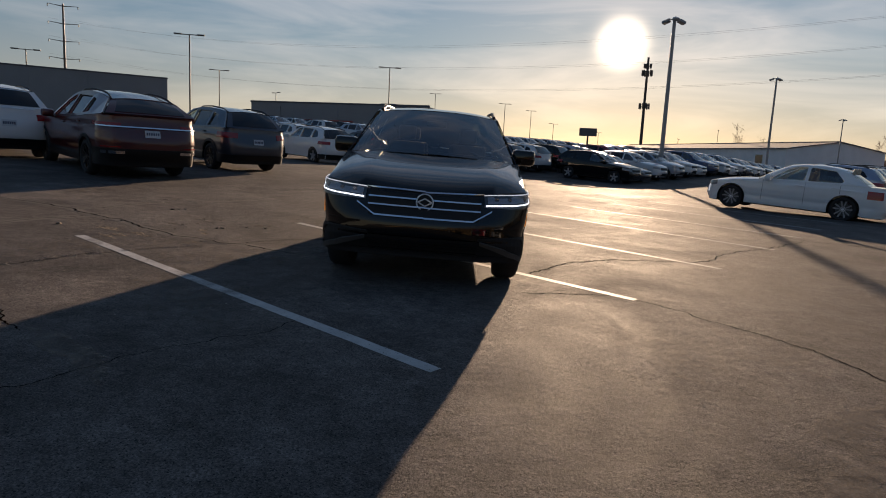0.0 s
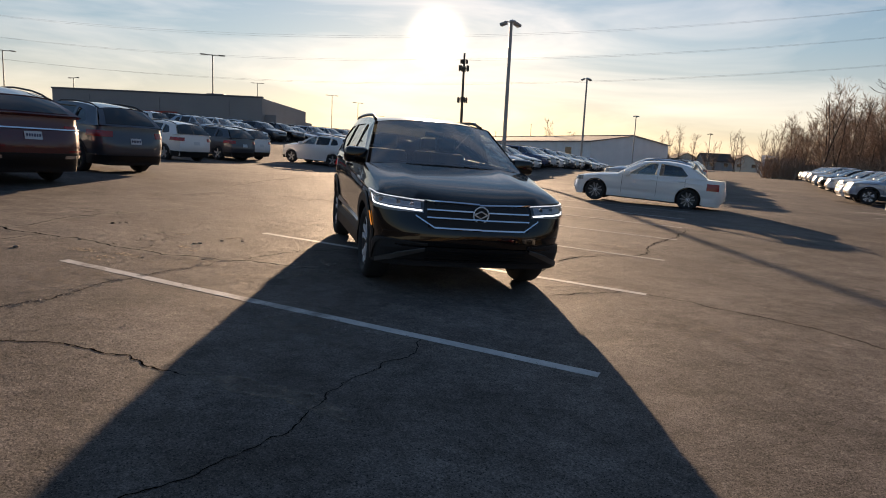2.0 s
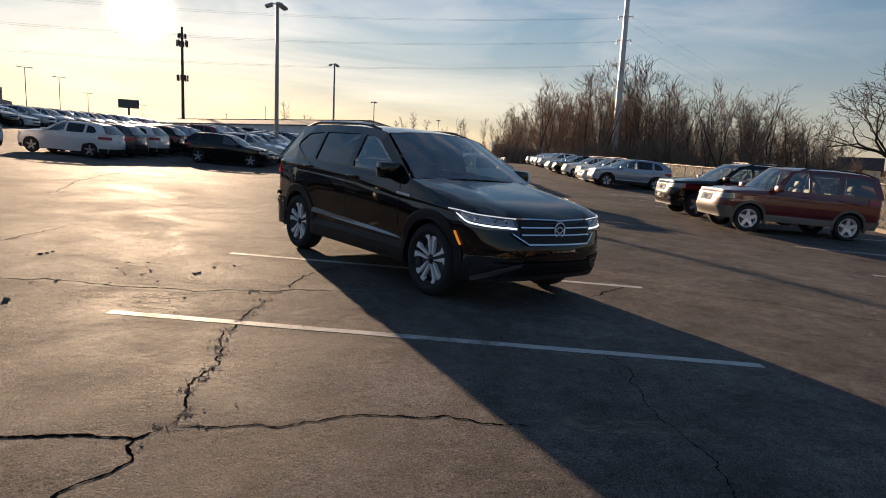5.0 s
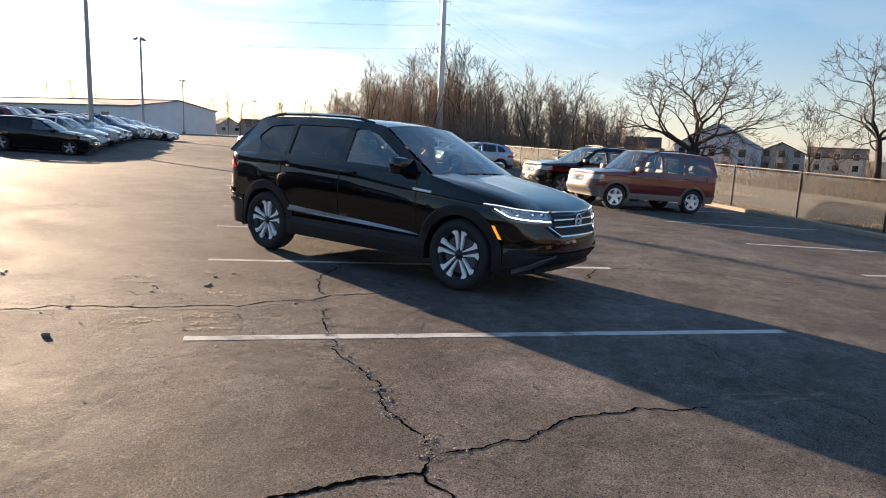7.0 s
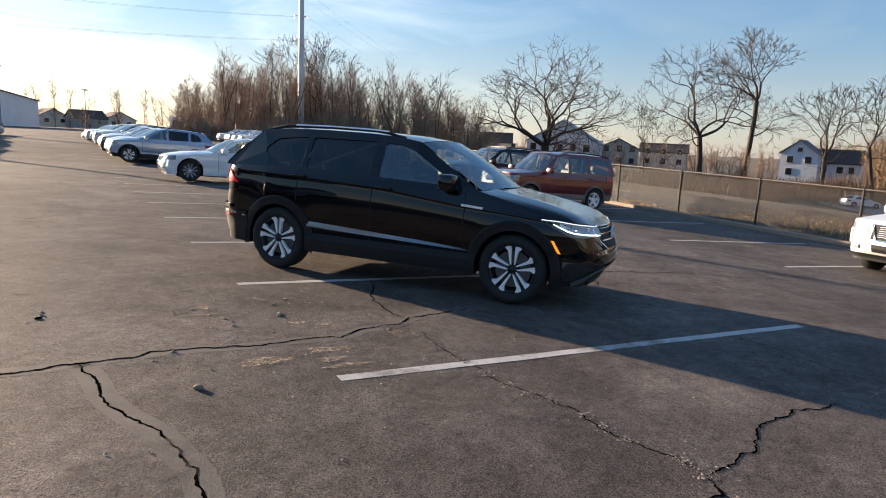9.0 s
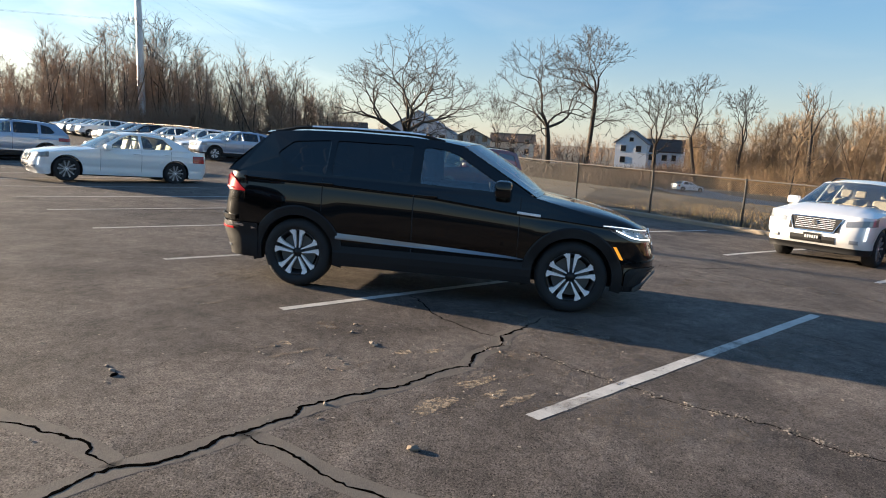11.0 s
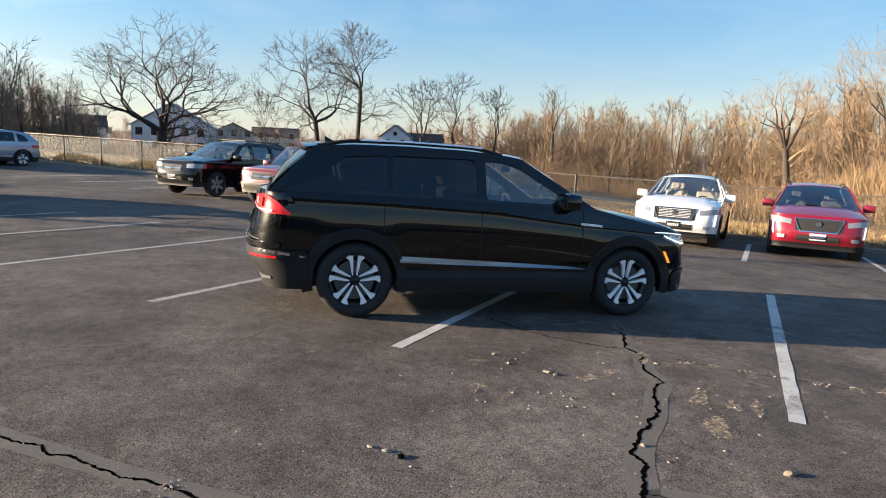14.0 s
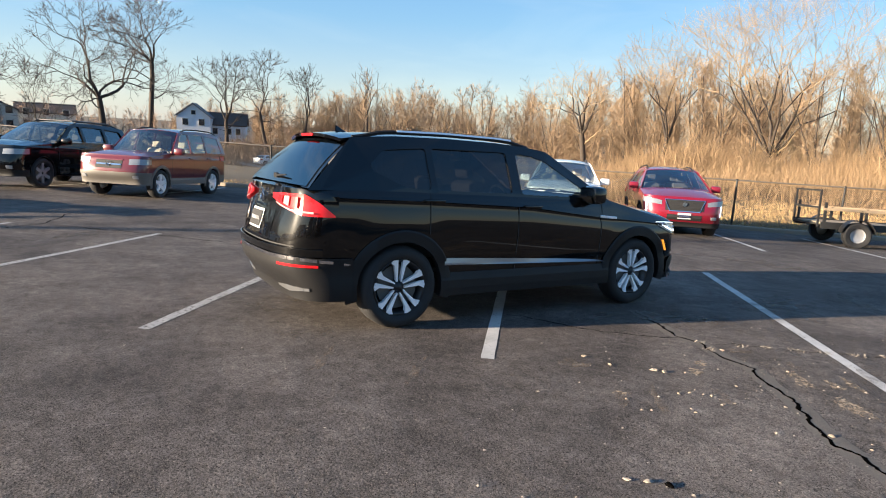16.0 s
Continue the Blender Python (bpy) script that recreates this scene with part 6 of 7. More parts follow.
# ---- utility trailer by the fence ----
tr = thing("utility_trailer", on_lot(3.1, -12.35, math.degrees(math.atan2(FENCE_E.y, FENCE_E.x)) - 90), "black utility trailer with timber rails and a tail ramp", "trailer")
WOOD = material("weathered timber", (0.30, 0.23, 0.15), 0.8, grain=0.3, scale=4)
part("deck", boxed(-0.8, 0.8, -1.7, 1.7, 0.48, 0.56), WOOD, tr)
for x in (-0.86, 0.82):
    part("side_beam", boxed(x, x + 0.05, -1.75, 1.75, 0.42, 0.58), BLACK_STEEL, tr)
    part("side_rail", boxed(x, x + 0.05, -1.75, 1.75, 0.86, 0.92), WOOD, tr)
    for y in (-1.7, -0.85, 0.0, 0.85, 1.65):
        part("stake", boxed(x, x + 0.05, y, y + 0.06, 0.58, 0.90 if abs(y) < 1.2 else 1.05), BLACK_STEEL, tr)
for x in (-0.8, 0.76):
    part("ramp_bar", boxed(x, x + 0.04, 1.78, 1.82, 0.45, 1.35), BLACK_STEEL, tr)
for z in (0.5, 0.9, 1.31):
    part("ramp_bar", boxed(-0.76, 0.76, 1.78, 1.82, z, z + 0.04), BLACK_STEEL, tr)
part("tongue", tube(bmesh.new(), (0, -1.7, 0.46), (0, -2.9, 0.44), 0.05, n=6), BLACK_STEEL, tr)
for s in (-1, 1):
    wh = new("wheel")
    wh.parent = tr
    wh.matrix_basis = pose(s * 1.0, 1.0, 0.31, 0, 0, 0 if s < 0 else 180)
    part("tyre", lathe(bmesh.new(), [(-0.08, 0.17), (-0.10, 0.2), (-0.10, 0.28), (-0.07, 0.31), (0.07, 0.31), (0.1, 0.28), (0.1, 0.17)], 24), RUBBER, wh, smooth=True)
    part("rim", lathe(bmesh.new(), [(-0.08, 0.17), (-0.05, 0.15), (-0.02, 0.05), (-0.03, 0.001)], 24), CAST, wh, smooth=True)
    bm = bmesh.new()
    sheet(bm, lambda a, v, s=s: Vector((s * (0.88 + 0.24 * v), 1.0 + 0.38 * math.cos(radians(a)), 0.31 + 0.38 * math.sin(radians(a)))), line(10, 170, 10), [0, 1])
    part("mudguard", bm, BLACK_STEEL, tr)


# ---- bare winter trees ----
BARK = material("grey-brown bark", (0.052, 0.040, 0.031), 0.95, grain=0.35, scale=3, bump=0.5, bump_scale=25, vary=0.4)
TWIG = material("brown twigs", (0.28, 0.205, 0.12), 0.95, grain=0.3, scale=3, vary=0.5)
STRAW = material("dry brush stems", (0.27, 0.185, 0.105), 0.95, grain=0.5, scale=0.15, fine=0.2)


# slope grass, much darker than HAY on the bank
DULL_GRASS = material("dull brown grass", (0.145, 0.110, 0.068), 0.95, grain=0.5, scale=0.2, fine=0.2)
SCRUB = material("dark brown scrub", (0.140, 0.098, 0.072), 0.95, grain=0.4, scale=0.15, fine=0.2)
HAY = material("golden dry grass", (0.46, 0.325, 0.155), 0.95, grain=0.4, scale=0.3, fine=0.2)


def skin(pieces, name, mat, parent):
    verts, faces = [], []
    for a, b, r0, r1, lv in pieces:
        n = 8 if lv == 0 else 5 if lv == 1 else 3
        d = (b - a).normalized()
        u = d.orthogonal().normalized()
        if lv >= 4:
            u = Matrix.Rotation(a.x * 7 + a.z * 3, 3, d) @ u
            k = len(verts)
            verts += [a - u * r0, a + u * r0, b + u * r1, b - u * r1]
            faces.append((k, k + 1, k + 2, k + 3))
            continue
        w = d.cross(u)
        k = len(verts)
        for p, r in ((a, r0), (b, r1)):
            verts += [p + (u * math.cos(2 * math.pi * i / n) + w * math.sin(2 * math.pi * i / n)) * r for i in range(n)]
        faces += [(k + i, k + (i + 1) % n, k + n + (i + 1) % n, k + n + i) for i in range(n)]
    me = bpy.data.meshes.new(name)
    me.from_pydata(verts, [], faces)
    me.materials.append(mat)
    me.shade_smooth()
    ob = new(name, me)
    ob.parent = parent
    return ob


def forked(rnd, tall, trunk_r, split, limbs_n, spread, lift, depth, gnarl=0.13, shoots=0.5, thin=0.028):
    """A bare crown that keeps forking: a trunk up to the share split of its height, then limbs_n limbs, each dividing down to twigs."""
    out = []

    def grow(p, d, length, r, level):
        for i in range(3):
            d = (d + Vector((rnd.gauss(0, gnarl), rnd.gauss(0, gnarl), rnd.gauss(0, gnarl * 0.8) + lift))).normalized()
            q = p + d * (length / 3)
            r1 = max(r * 0.92, thin) * (0.75 if level == depth else 1)
            out.append((p, q, r, r1, level))
            if level >= 2 and rnd.random() < shoots and level < depth:
                side = Matrix.Rotation(rnd.uniform(0, 6.28), 3, d) @ d.orthogonal().normalized()
                t = radians(rnd.uniform(35, 65))
                grow(q, d * math.cos(t) + side * math.sin(t), length * rnd.uniform(0.35, 0.6), max(r1 * 0.4, thin), min(level + 3, depth))
            p, r = q, r1
        if level < depth:
            turn = rnd.uniform(0, 6.28)
            n = 2 if rnd.random() < 0.72 else 3
            for k in range(n):
                side = Matrix.Rotation(turn + k * 6.28 / n + rnd.uniform(-0.4, 0.4), 3, d) @ d.orthogonal().normalized()
                t = radians(rnd.uniform(14, 44))
                grow(p, d * math.cos(t) + side * math.sin(t), length * rnd.uniform(0.68, 0.86), max(r * rnd.uniform(0.62, 0.80), thin), level + 1)

    p, d, r = Vector((0, 0, -0.4)), Vector((rnd.gauss(0, 0.05), rnd.gauss(0, 0.05), 1)).normalized(), trunk_r
    for i in range(5):
        q = p + d * tall * split / 5
        out.append((p, q, r * (1.25 if i == 0 else 1), r * 0.94, 0))
        p, r = q, r * 0.94
        d = (d + Vector((rnd.gauss(0, 0.05), rnd.gauss(0, 0.05), 0.05))).normalized()
        if i >= 2 and rnd.random() < 0.7:
            a, t = rnd.uniform(0, 6.28), radians(rnd.uniform(55, 85))
            grow(p, Vector((math.sin(t) * math.cos(a), math.sin(t) * math.sin(a), math.cos(t))), tall * 0.11, r * 0.32, 3)
    a0 = rnd.uniform(0, 6.28)
    for i in range(limbs_n):
        a = a0 + i * 6.28 / limbs_n + rnd.uniform(-0.35, 0.35)
        t = radians(spread * (rnd.uniform(0.55, 1.0) if i else 0.1))
        grow(p, Vector((math.sin(t) * math.cos(a), math.sin(t) * math.sin(a), math.cos(t))), tall * (1 - split) * rnd.uniform(0.27, 0.34), r * rnd.uniform(0.5, 0.68), 1)
    top = max(q.z for _, q, *_ in out)
    k = (tall - tall * split) / max(top - tall * split, 0.1)
    at = tall * split

    def fit(v):
        return v if v.z < at else Vector((v.x, v.y, at + (v.z - at) * k))
    return [(fit(a), fit(b), r0, r1, lv) for a, b, r0, r1, lv in out]


def tree(m, seed, label, tall, trunk_r, split, limbs_n, spread, lift=0.05, depth=6, gnarl=0.13, shoots=0.5, thin=0.028, mat=None):
    t = thing("bare_tree", m, label, "tree")
    ps = forked(random.Random(seed), tall, trunk_r, split, limbs_n, spread, lift, depth, gnarl, shoots, thin)
    skin([p for p in ps if p[4] <= 2], "trunk", BARK, t)
    skin([(a, b, r0, r1, min(max(lv - 1, 2), 3)) for a, b, r0, r1, lv in ps if p_small(lv)], "crown", mat or BARK, t)
    return t


def p_small(lv):
    return lv > 2


tree(upright(103.0, 22.4, 20), 11, "broad bare oak with a spreading crown", 23.5, 0.95, 0.26, 6, 62, 0.035, 7, 0.19)
tree(upright(124.0, -2.6, 50), 4, "tall bare oak with crooked limbs", 26.5, 0.62, 0.36, 5, 56, 0.025, 7, 0.24)
tree(upright(129.5, -10.4, 10), 6, "tall leaning bare tree with a high crown", 30.0, 0.55, 0.56, 4, 58, 0.05, 7, 0.13)
tree(plumb(100.8, 122), 21, "bare tree with a forked crown by the road", 18.5, 0.40, 0.36, 4, 50, 0.03, 6, 0.22)
tree(plumb(104.2, 124), 22, "bare tree with a forked crown by the road", 19.5, 0.36, 0.45, 4, 48, 0.03, 6, 0.22)
tree(plumb(107.6, 126), 30, "crooked bare tree by the road", 17.5, 0.30, 0.45, 3, 46, 0.03, 6, 0.22)
tree(plumb(113.2, 108), 23, "broken bare tree above the brush", 16.0, 0.30, 0.55, 3, 30, 0.08, 4)
tree(plumb(132.7, 78), 24, "dead bare tree standing over golden brush", 15.0, 0.40, 0.45, 4, 42, 0.04, 6, 0.16, thin=0.016, mat=TWIG)
tree(plumb(147.6, 66), 25, "broad bare tree over golden brush", 17.0, 0.34, 0.12, 7, 46, 0.07, 7, 0.08, thin=0.013, mat=TWIG)
tree(plumb(139.5, 74), 29, "bare tree leaning over golden brush", 15.0, 0.28, 0.20, 5, 40, 0.06, 6, 0.09, thin=0.014, mat=TWIG)
tree(plumb(155.5, 62), 26, "bare tree over golden brush", 12.5, 0.24, 0.18, 5, 40, 0.06, 6, 0.09, thin=0.014, mat=TWIG)
tree(plumb(56.9, 108), 27, "tall slender bare tree above the wood", 18.5, 0.24, 0.30, 4, 26, 0.07, 6)
tree(plumb(86.6, 128), 28, "thin bare tree between the oaks", 15.5, 0.20, 0.30, 4, 26, 0.07, 5)

# slender trees of the wood: upright stems with broom-like branches
WOODS = material("grey-brown winter twigs", (0.29, 0.205, 0.145), 0.95, grain=0.4, scale=0.10, fine=0.15)
# warmer copy of WOODS, with the low sun's gold mixed into the twig colour
GOLD_WOODS = material("winter twigs tinted for low sun", (0.215, 0.150, 0.092), 0.95, grain=0.45, scale=0.10, fine=0.15)


def broom(seed, tall, stems=1):
    """Branch pieces of one slender tree."""
    rnd = random.Random(seed)
    out = []
    for s in range(stems):
        p = Vector((rnd.gauss(0, 0.25), rnd.gauss(0, 0.25), -0.4))
        lean = rnd.uniform(0, 6.28)
        tilt = 0.05 + (0.22 * rnd.random() if stems > 1 else 0.05)
        d = Vector((math.cos(lean) * tilt, math.sin(lean) * tilt, 1)).normalized()
        h, r = tall * rnd.uniform(0.8, 1.0), 0.011 * tall * rnd.uniform(0.6, 1.0)
        way = []
        for i in range(9):
            q = p + d * h / 9
            out.append((p, q, r, r * 0.87, 0))
            way.append((p, q, r))
            p, r = q, r * 0.87
            d = (d + Vector((rnd.gauss(0, 0.07), rnd.gauss(0, 0.07), 0.06))).normalized()
        for _ in range(56 // stems):
            f = rnd.uniform(0.10, 0.99)
            i = min(int(f * 9), 8)
            b = way[i][0].lerp(way[i][1], rnd.random())
            a, t = rnd.uniform(0, 6.28), radians(rnd.uniform(22, 58))
            e = Vector((math.sin(t) * math.cos(a), math.sin(t) * math.sin(a), math.cos(t)))
            length = h * rnd.uniform(0.10, 0.26) * (1.15 - 0.55 * f)
            rr = max(way[i][2] * 0.4, 0.02)
            for k in range(3):
                e = (e + Vector((rnd.gauss(0, 0.13), rnd.gauss(0, 0.13), 0.12))).normalized()
                c = b + e * length / 3
                out.append((b, c, rr, rr * 0.7, 4))
                for _ in range(3):
                    side = Matrix.Rotation(rnd.uniform(0, 6.28), 3, e) @ e.orthogonal().normalized()
                    w = radians(rnd.uniform(20, 55))
                    g = (e * math.cos(w) + side * math.sin(w) + Vector((0, 0, 0.15))).normalized()
                    out.append((c, c + g * length * rnd.uniform(0.3, 0.75), 0.026, 0.010, 4))
                b, rr = c, rr * 0.7
    return out


BROOMS = [broom(60 + i, 14.0, (1, 1, 2, 3, 1, 2, 4, 1)[i]) for i in range(8)]
rnd = random.Random(5)
PROTOS = []
for i, ps in enumerate(BROOMS):
    for mat, group, az in ((WOODS, "wood beside the lot", 48 + 3 * i), (GOLD_WOODS, "wood past the road", 112 + 6 * i)):
        t = thing("bare_tree", plumb(az, 112 if az < 90 else 92), "slender bare tree at the edge of the wood", "tree", group)
        skin([p for p in ps if p[4] == 0], "trunk", BARK, t)
        skin([p for p in ps if p[4] > 0], "crown", mat, t)
        PROTOS.append((t, mat))


def house_gap(az, d):
    """The stretch before the white houses, where no tree stands."""
    return 96.5 < az < 103.5 and d < 182


def right_edge(az):
    return along([(96, 140), (118, 105), (132, 82), (145, 66), (166, 60)], az)


def plant(az, d, s, mat, group):
    src = rnd.choice([t for t, m in PROTOS if m is mat])
    if house_gap(az, d):
        d += 50
    x, y = seen_from(az, d)
    t = copy_thing(src, upright(x, y, rnd.uniform(0, 360)) @ Matrix.Diagonal((s * 1.1, s * 1.1, s * rnd.uniform(0.9, 1.1), 1)))
    return tagged(t, group=group)


def left_size(az):
    return along([(44, 0.55), (47, 0.75), (50, 0.95), (60, 0.95), (68, 0.9), (71, 0.78), (73, 0.5)], az)


def right_size(az):
    return along([(96, 0.60), (105, 0.84), (113, 0.94), (128, 0.94), (132, 0.80), (138, 0.92), (143, 0.86), (152, 0.80), (155, 0.62), (166, 0.62)], az)


for i in range(34):
    az = 45.0 + 27.0 * (i + rnd.random()) / 34
    plant(az, rnd.uniform(100, 112), left_size(az) * rnd.uniform(0.7, 1.05), WOODS, "wood beside the lot")
for i in range(18):
    plant(72 + 26 * rnd.random(), rnd.uniform(130, 165), rnd.uniform(0.45, 0.7), WOODS, "trees by the houses")
for i in range(12):
    plant(33 + 13 * (i + rnd.random()) / 12, rnd.uniform(170, 215), rnd.uniform(0.5, 0.8), WOODS, "far trees past the lot")
for i in range(40):
    az = 100 + 64 * (i + rnd.random()) / 40
    plant(az, right_edge(az) + rnd.uniform(0, 10), right_size(az) * rnd.uniform(0.6, 1.0), GOLD_WOODS, "wood past the road")
for az, d, s in ((-12, 260, 0.5), (14, 300, 0.6), (24.5, 210, 0.9), (26, 215, 0.8), (21, 240, 0.5)):
    plant(az, d, s, WOODS, "far trees past the lot")


def wood(name, label, count, where, mat, seed):
    """The depth of a wood, its countless stems as one mesh."""
    r = random.Random(seed)
    shapes = []
    for ps in BROOMS:
        v, q = [], []
        for a, b, r0, r1, lv in ps:
            d = (b - a).normalized()
            u = d.orthogonal().normalized()
            for turn in ((0, 90) if lv == 0 else ((a.x * 700 + a.z * 300) % 180,)):
                e = Matrix.Rotation(radians(turn), 3, d) @ u
                k = len(v)
                v += [a - e * r0, a + e * r0, b + e * r1, b - e * r1]
                q.append((k, k + 1, k + 2, k + 3))
        shapes.append((np.array([tuple(p) for p in v]), np.array(q)))
    verts, quads, n = [], [], 0
    for _ in range(count):
        az, d, s = where(r)
        if house_gap(az, d):
            d += 50
        x, y = seen_from(az, d)
        v, q = r.choice(shapes)
        m = np.array(upright(x, y, r.uniform(0, 360)) @ Matrix.Diagonal((s * 1.15, s * 1.15, s * r.uniform(0.9, 1.1), 1)))
        verts.append(v @ m[:3, :3].T + m[:3, 3])
        quads.append(q + n)
        n += len(v)
    verts, quads = np.concatenate(verts), np.concatenate(quads)
    me = bpy.data.meshes.new(name)
    me.vertices.add(len(verts))
    me.vertices.foreach_set("co", verts.astype(np.float32).ravel())
    me.loops.add(len(quads) * 4)
    me.loops.foreach_set("vertex_index", quads.astype(np.int32).ravel())
    me.polygons.add(len(quads))
    me.polygons.foreach_set("loop_start", np.arange(0, len(quads) * 4, 4, dtype=np.int32))
    me.update(calc_edges=True)
    me.materials.append(mat)
    return tagged(new(name, me), label, "woodland", kind="stuff")


def left_wood(r):
    az = r.uniform(44.5, 73)
    return az, r.uniform(104, 150), left_size(az) * r.uniform(0.65, 1.05) * (1.15 if r.random() < 0.3 else 0.95)


def right_wood(r):
    az = 97 + 70 * r.random() ** 1.15
    back = r.random()
    return az, right_edge(az) + 4 + 50 * back, right_size(az) * r.uniform(0.6, 1.0) * (1 + 0.35 * back)


def house_wood(r):
    return r.uniform(71, 112), r.uniform(150, 260), r.uniform(0.35, 0.72)


wood("bare_wood", "dense grey-brown winter wood beside the lot", 200, left_wood, WOODS, 7)
wood("bare_wood", "dense tan winter wood lit by low sun", 350, right_wood, GOLD_WOODS, 8)
wood("bare_wood", "distant bare trees behind the houses", 120, house_wood, WOODS, 9)


def brush(name, label, count, where, low, tall, seed, mat, thick=1.0, sink=0.1):
    """Thousands of thin stems, as one mesh."""
    r = random.Random(seed)
    verts, faces = [], []
    for _ in range(count):
        x, y = where(r)
        p = LOT @ Vector((x, y, height(x, y) - sink))
        h = r.uniform(low, tall) * r.uniform(0.5, 1) * clamp(0.75 + 1.1 * noise.noise(Vector((x * 0.07, y * 0.07, seed))), 0.3, 1.5)
        for j in range(3):
            d = Vector((r.gauss(0, 0.42), r.gauss(0, 0.42), 1)).normalized()
            q = p + Vector((r.gauss(0, 0.25), r.gauss(0, 0.25), 0))
            w = Vector((r.uniform(-1, 1), r.uniform(-1, 1), 0)).normalized() * r.uniform(0.012, 0.034) * thick
            k = len(verts)
            mid = q + d * h * 0.55
            bend = Vector((r.gauss(0, 0.6), r.gauss(0, 0.6), 1)).normalized()
            end = mid + bend * h * 0.45
            w2 = Vector((-w.y, w.x, 0))
            verts += [q - w, q + w, mid + w * 0.7, mid - w * 0.7, end, mid + w2]
            faces += [(k, k + 1, k + 2, k + 3), (k + 3, k + 2, k + 4), (k + 3, k + 5, k + 4)]
            twig = mid.lerp(end, r.random() * 0.6) if j else mid
            tip = twig + Vector((r.gauss(0, 0.5), r.gauss(0, 0.5), r.uniform(0.1, 0.7))) * h * 0.25
            k = len(verts)
            verts += [twig - w * 0.5, twig + w * 0.5, tip]
            faces.append((k, k + 1, k + 2))
    me = bpy.data.meshes.new(name)
    me.from_pydata(verts, [], faces)
    me.materials.append(mat)
    return tagged(new(name, me), label, "brush", kind="stuff")


def polar(a0, a1, d0, d1):
    def f(r):
        az = r.uniform(a0, a1)
        near = along([(45, 92), (72, 108), (90, 130), (100, 126), (118, 98), (132, 74), (145, 58), (165, 54)], az)
        return seen_from(az, near + r.uniform(d0, d1) * r.random())
    return f


brush("wood_brush", "tangled brown undergrowth at the foot of the wood", 8000, polar(44, 73, -4, 24), 1.6, 6.0, 1, WOODS, 2.4)
brush("bank_brush", "golden sunlit brush beyond the road", 18000, polar(101, 166, -8, 26), 1.2, 6.4, 2, STRAW, 0.75)
brush("bank_brush", "low tan scrub on the level bank past the fence", 7000, lambda r: seen_from(r.uniform(124, 168), 58 - 30 * r.random() ** 1.6), 0.4, 2.4, 9, STRAW, 0.7)
brush("house_brush", "low brown scrub before the houses", 10000, polar(72, 104, -30, 30), 1.0, 4.8, 3, SCRUB, 2.0)
brush("slope_brush", "low brown scrub on the slope below the fence", 7000, lambda r: seen_from(r.uniform(72, 99), r.uniform(52, 112)), 0.7, 2.8, 5, SCRUB, 1.4)


def bank_spot(r):
    """A strip of grass along the fence, that widens where the bank runs level."""
    u = r.uniform(-46, -4) if r.random() < 0.84 else r.uniform(-6, 40)
    n = 0.15 + (32 * r.random() ** 1.4 if u < -6 else (5.0 if u > 14 else 0.9 if u > 8 else 9.0) * r.random())
    p = FENCE0 + FENCE_E * u + FENCE_N * n
    return p.x, p.y


brush("bank_grass", "golden dry grass on the bank past the fence", 34000, bank_spot, 0.10, 0.34, 6, HAY, 0.6, -0.03)
brush("slope_grass", "thin dull brown grass on the slope below the fence", 15000, lambda r: (lambda u, n: (FENCE0.x + FENCE_E.x * u + FENCE_N.x * n, FENCE0.y + FENCE_E.y * u + FENCE_N.y * n))(r.uniform(-9, 40), 0.3 + 38 * r.random() ** 1.5), 0.08, 0.26, 10, DULL_GRASS, 0.7, -0.02)
brush("fence_weeds", "dry weeds along the foot of the fence", 1500, lambda r: (lambda u, n: (FENCE0.x + FENCE_E.x * u + FENCE_N.x * n, FENCE0.y + FENCE_E.y * u + FENCE_N.y * n))(r.uniform(-25, 60), r.uniform(-0.4, 1.8)), 0.04, 0.16, 4, STRAW)

# ---- cracks, stones and sand on the asphalt ----
CRACK = material("open crack", (0.003, 0.0027, 0.0025), 1.0, grain=0.2, scale=20, spec=0.0)
SEAL = material("pale crack filler", (0.134, 0.119, 0.104), 0.80, grain=0.35, scale=5, fine=0.35, bump=0.25, bump_scale=140, spec=0.12)
SAND = material("tan grit", (0.19, 0.15, 0.112), 0.95, grain=0.3, scale=30)
PEBBLE = material("pale tan pebble", (0.25, 0.205, 0.155), 0.9, grain=0.25, scale=40)
GRAVEL = material("pale gravel", (0.27, 0.235, 0.195), 0.9, grain=0.3, scale=40)


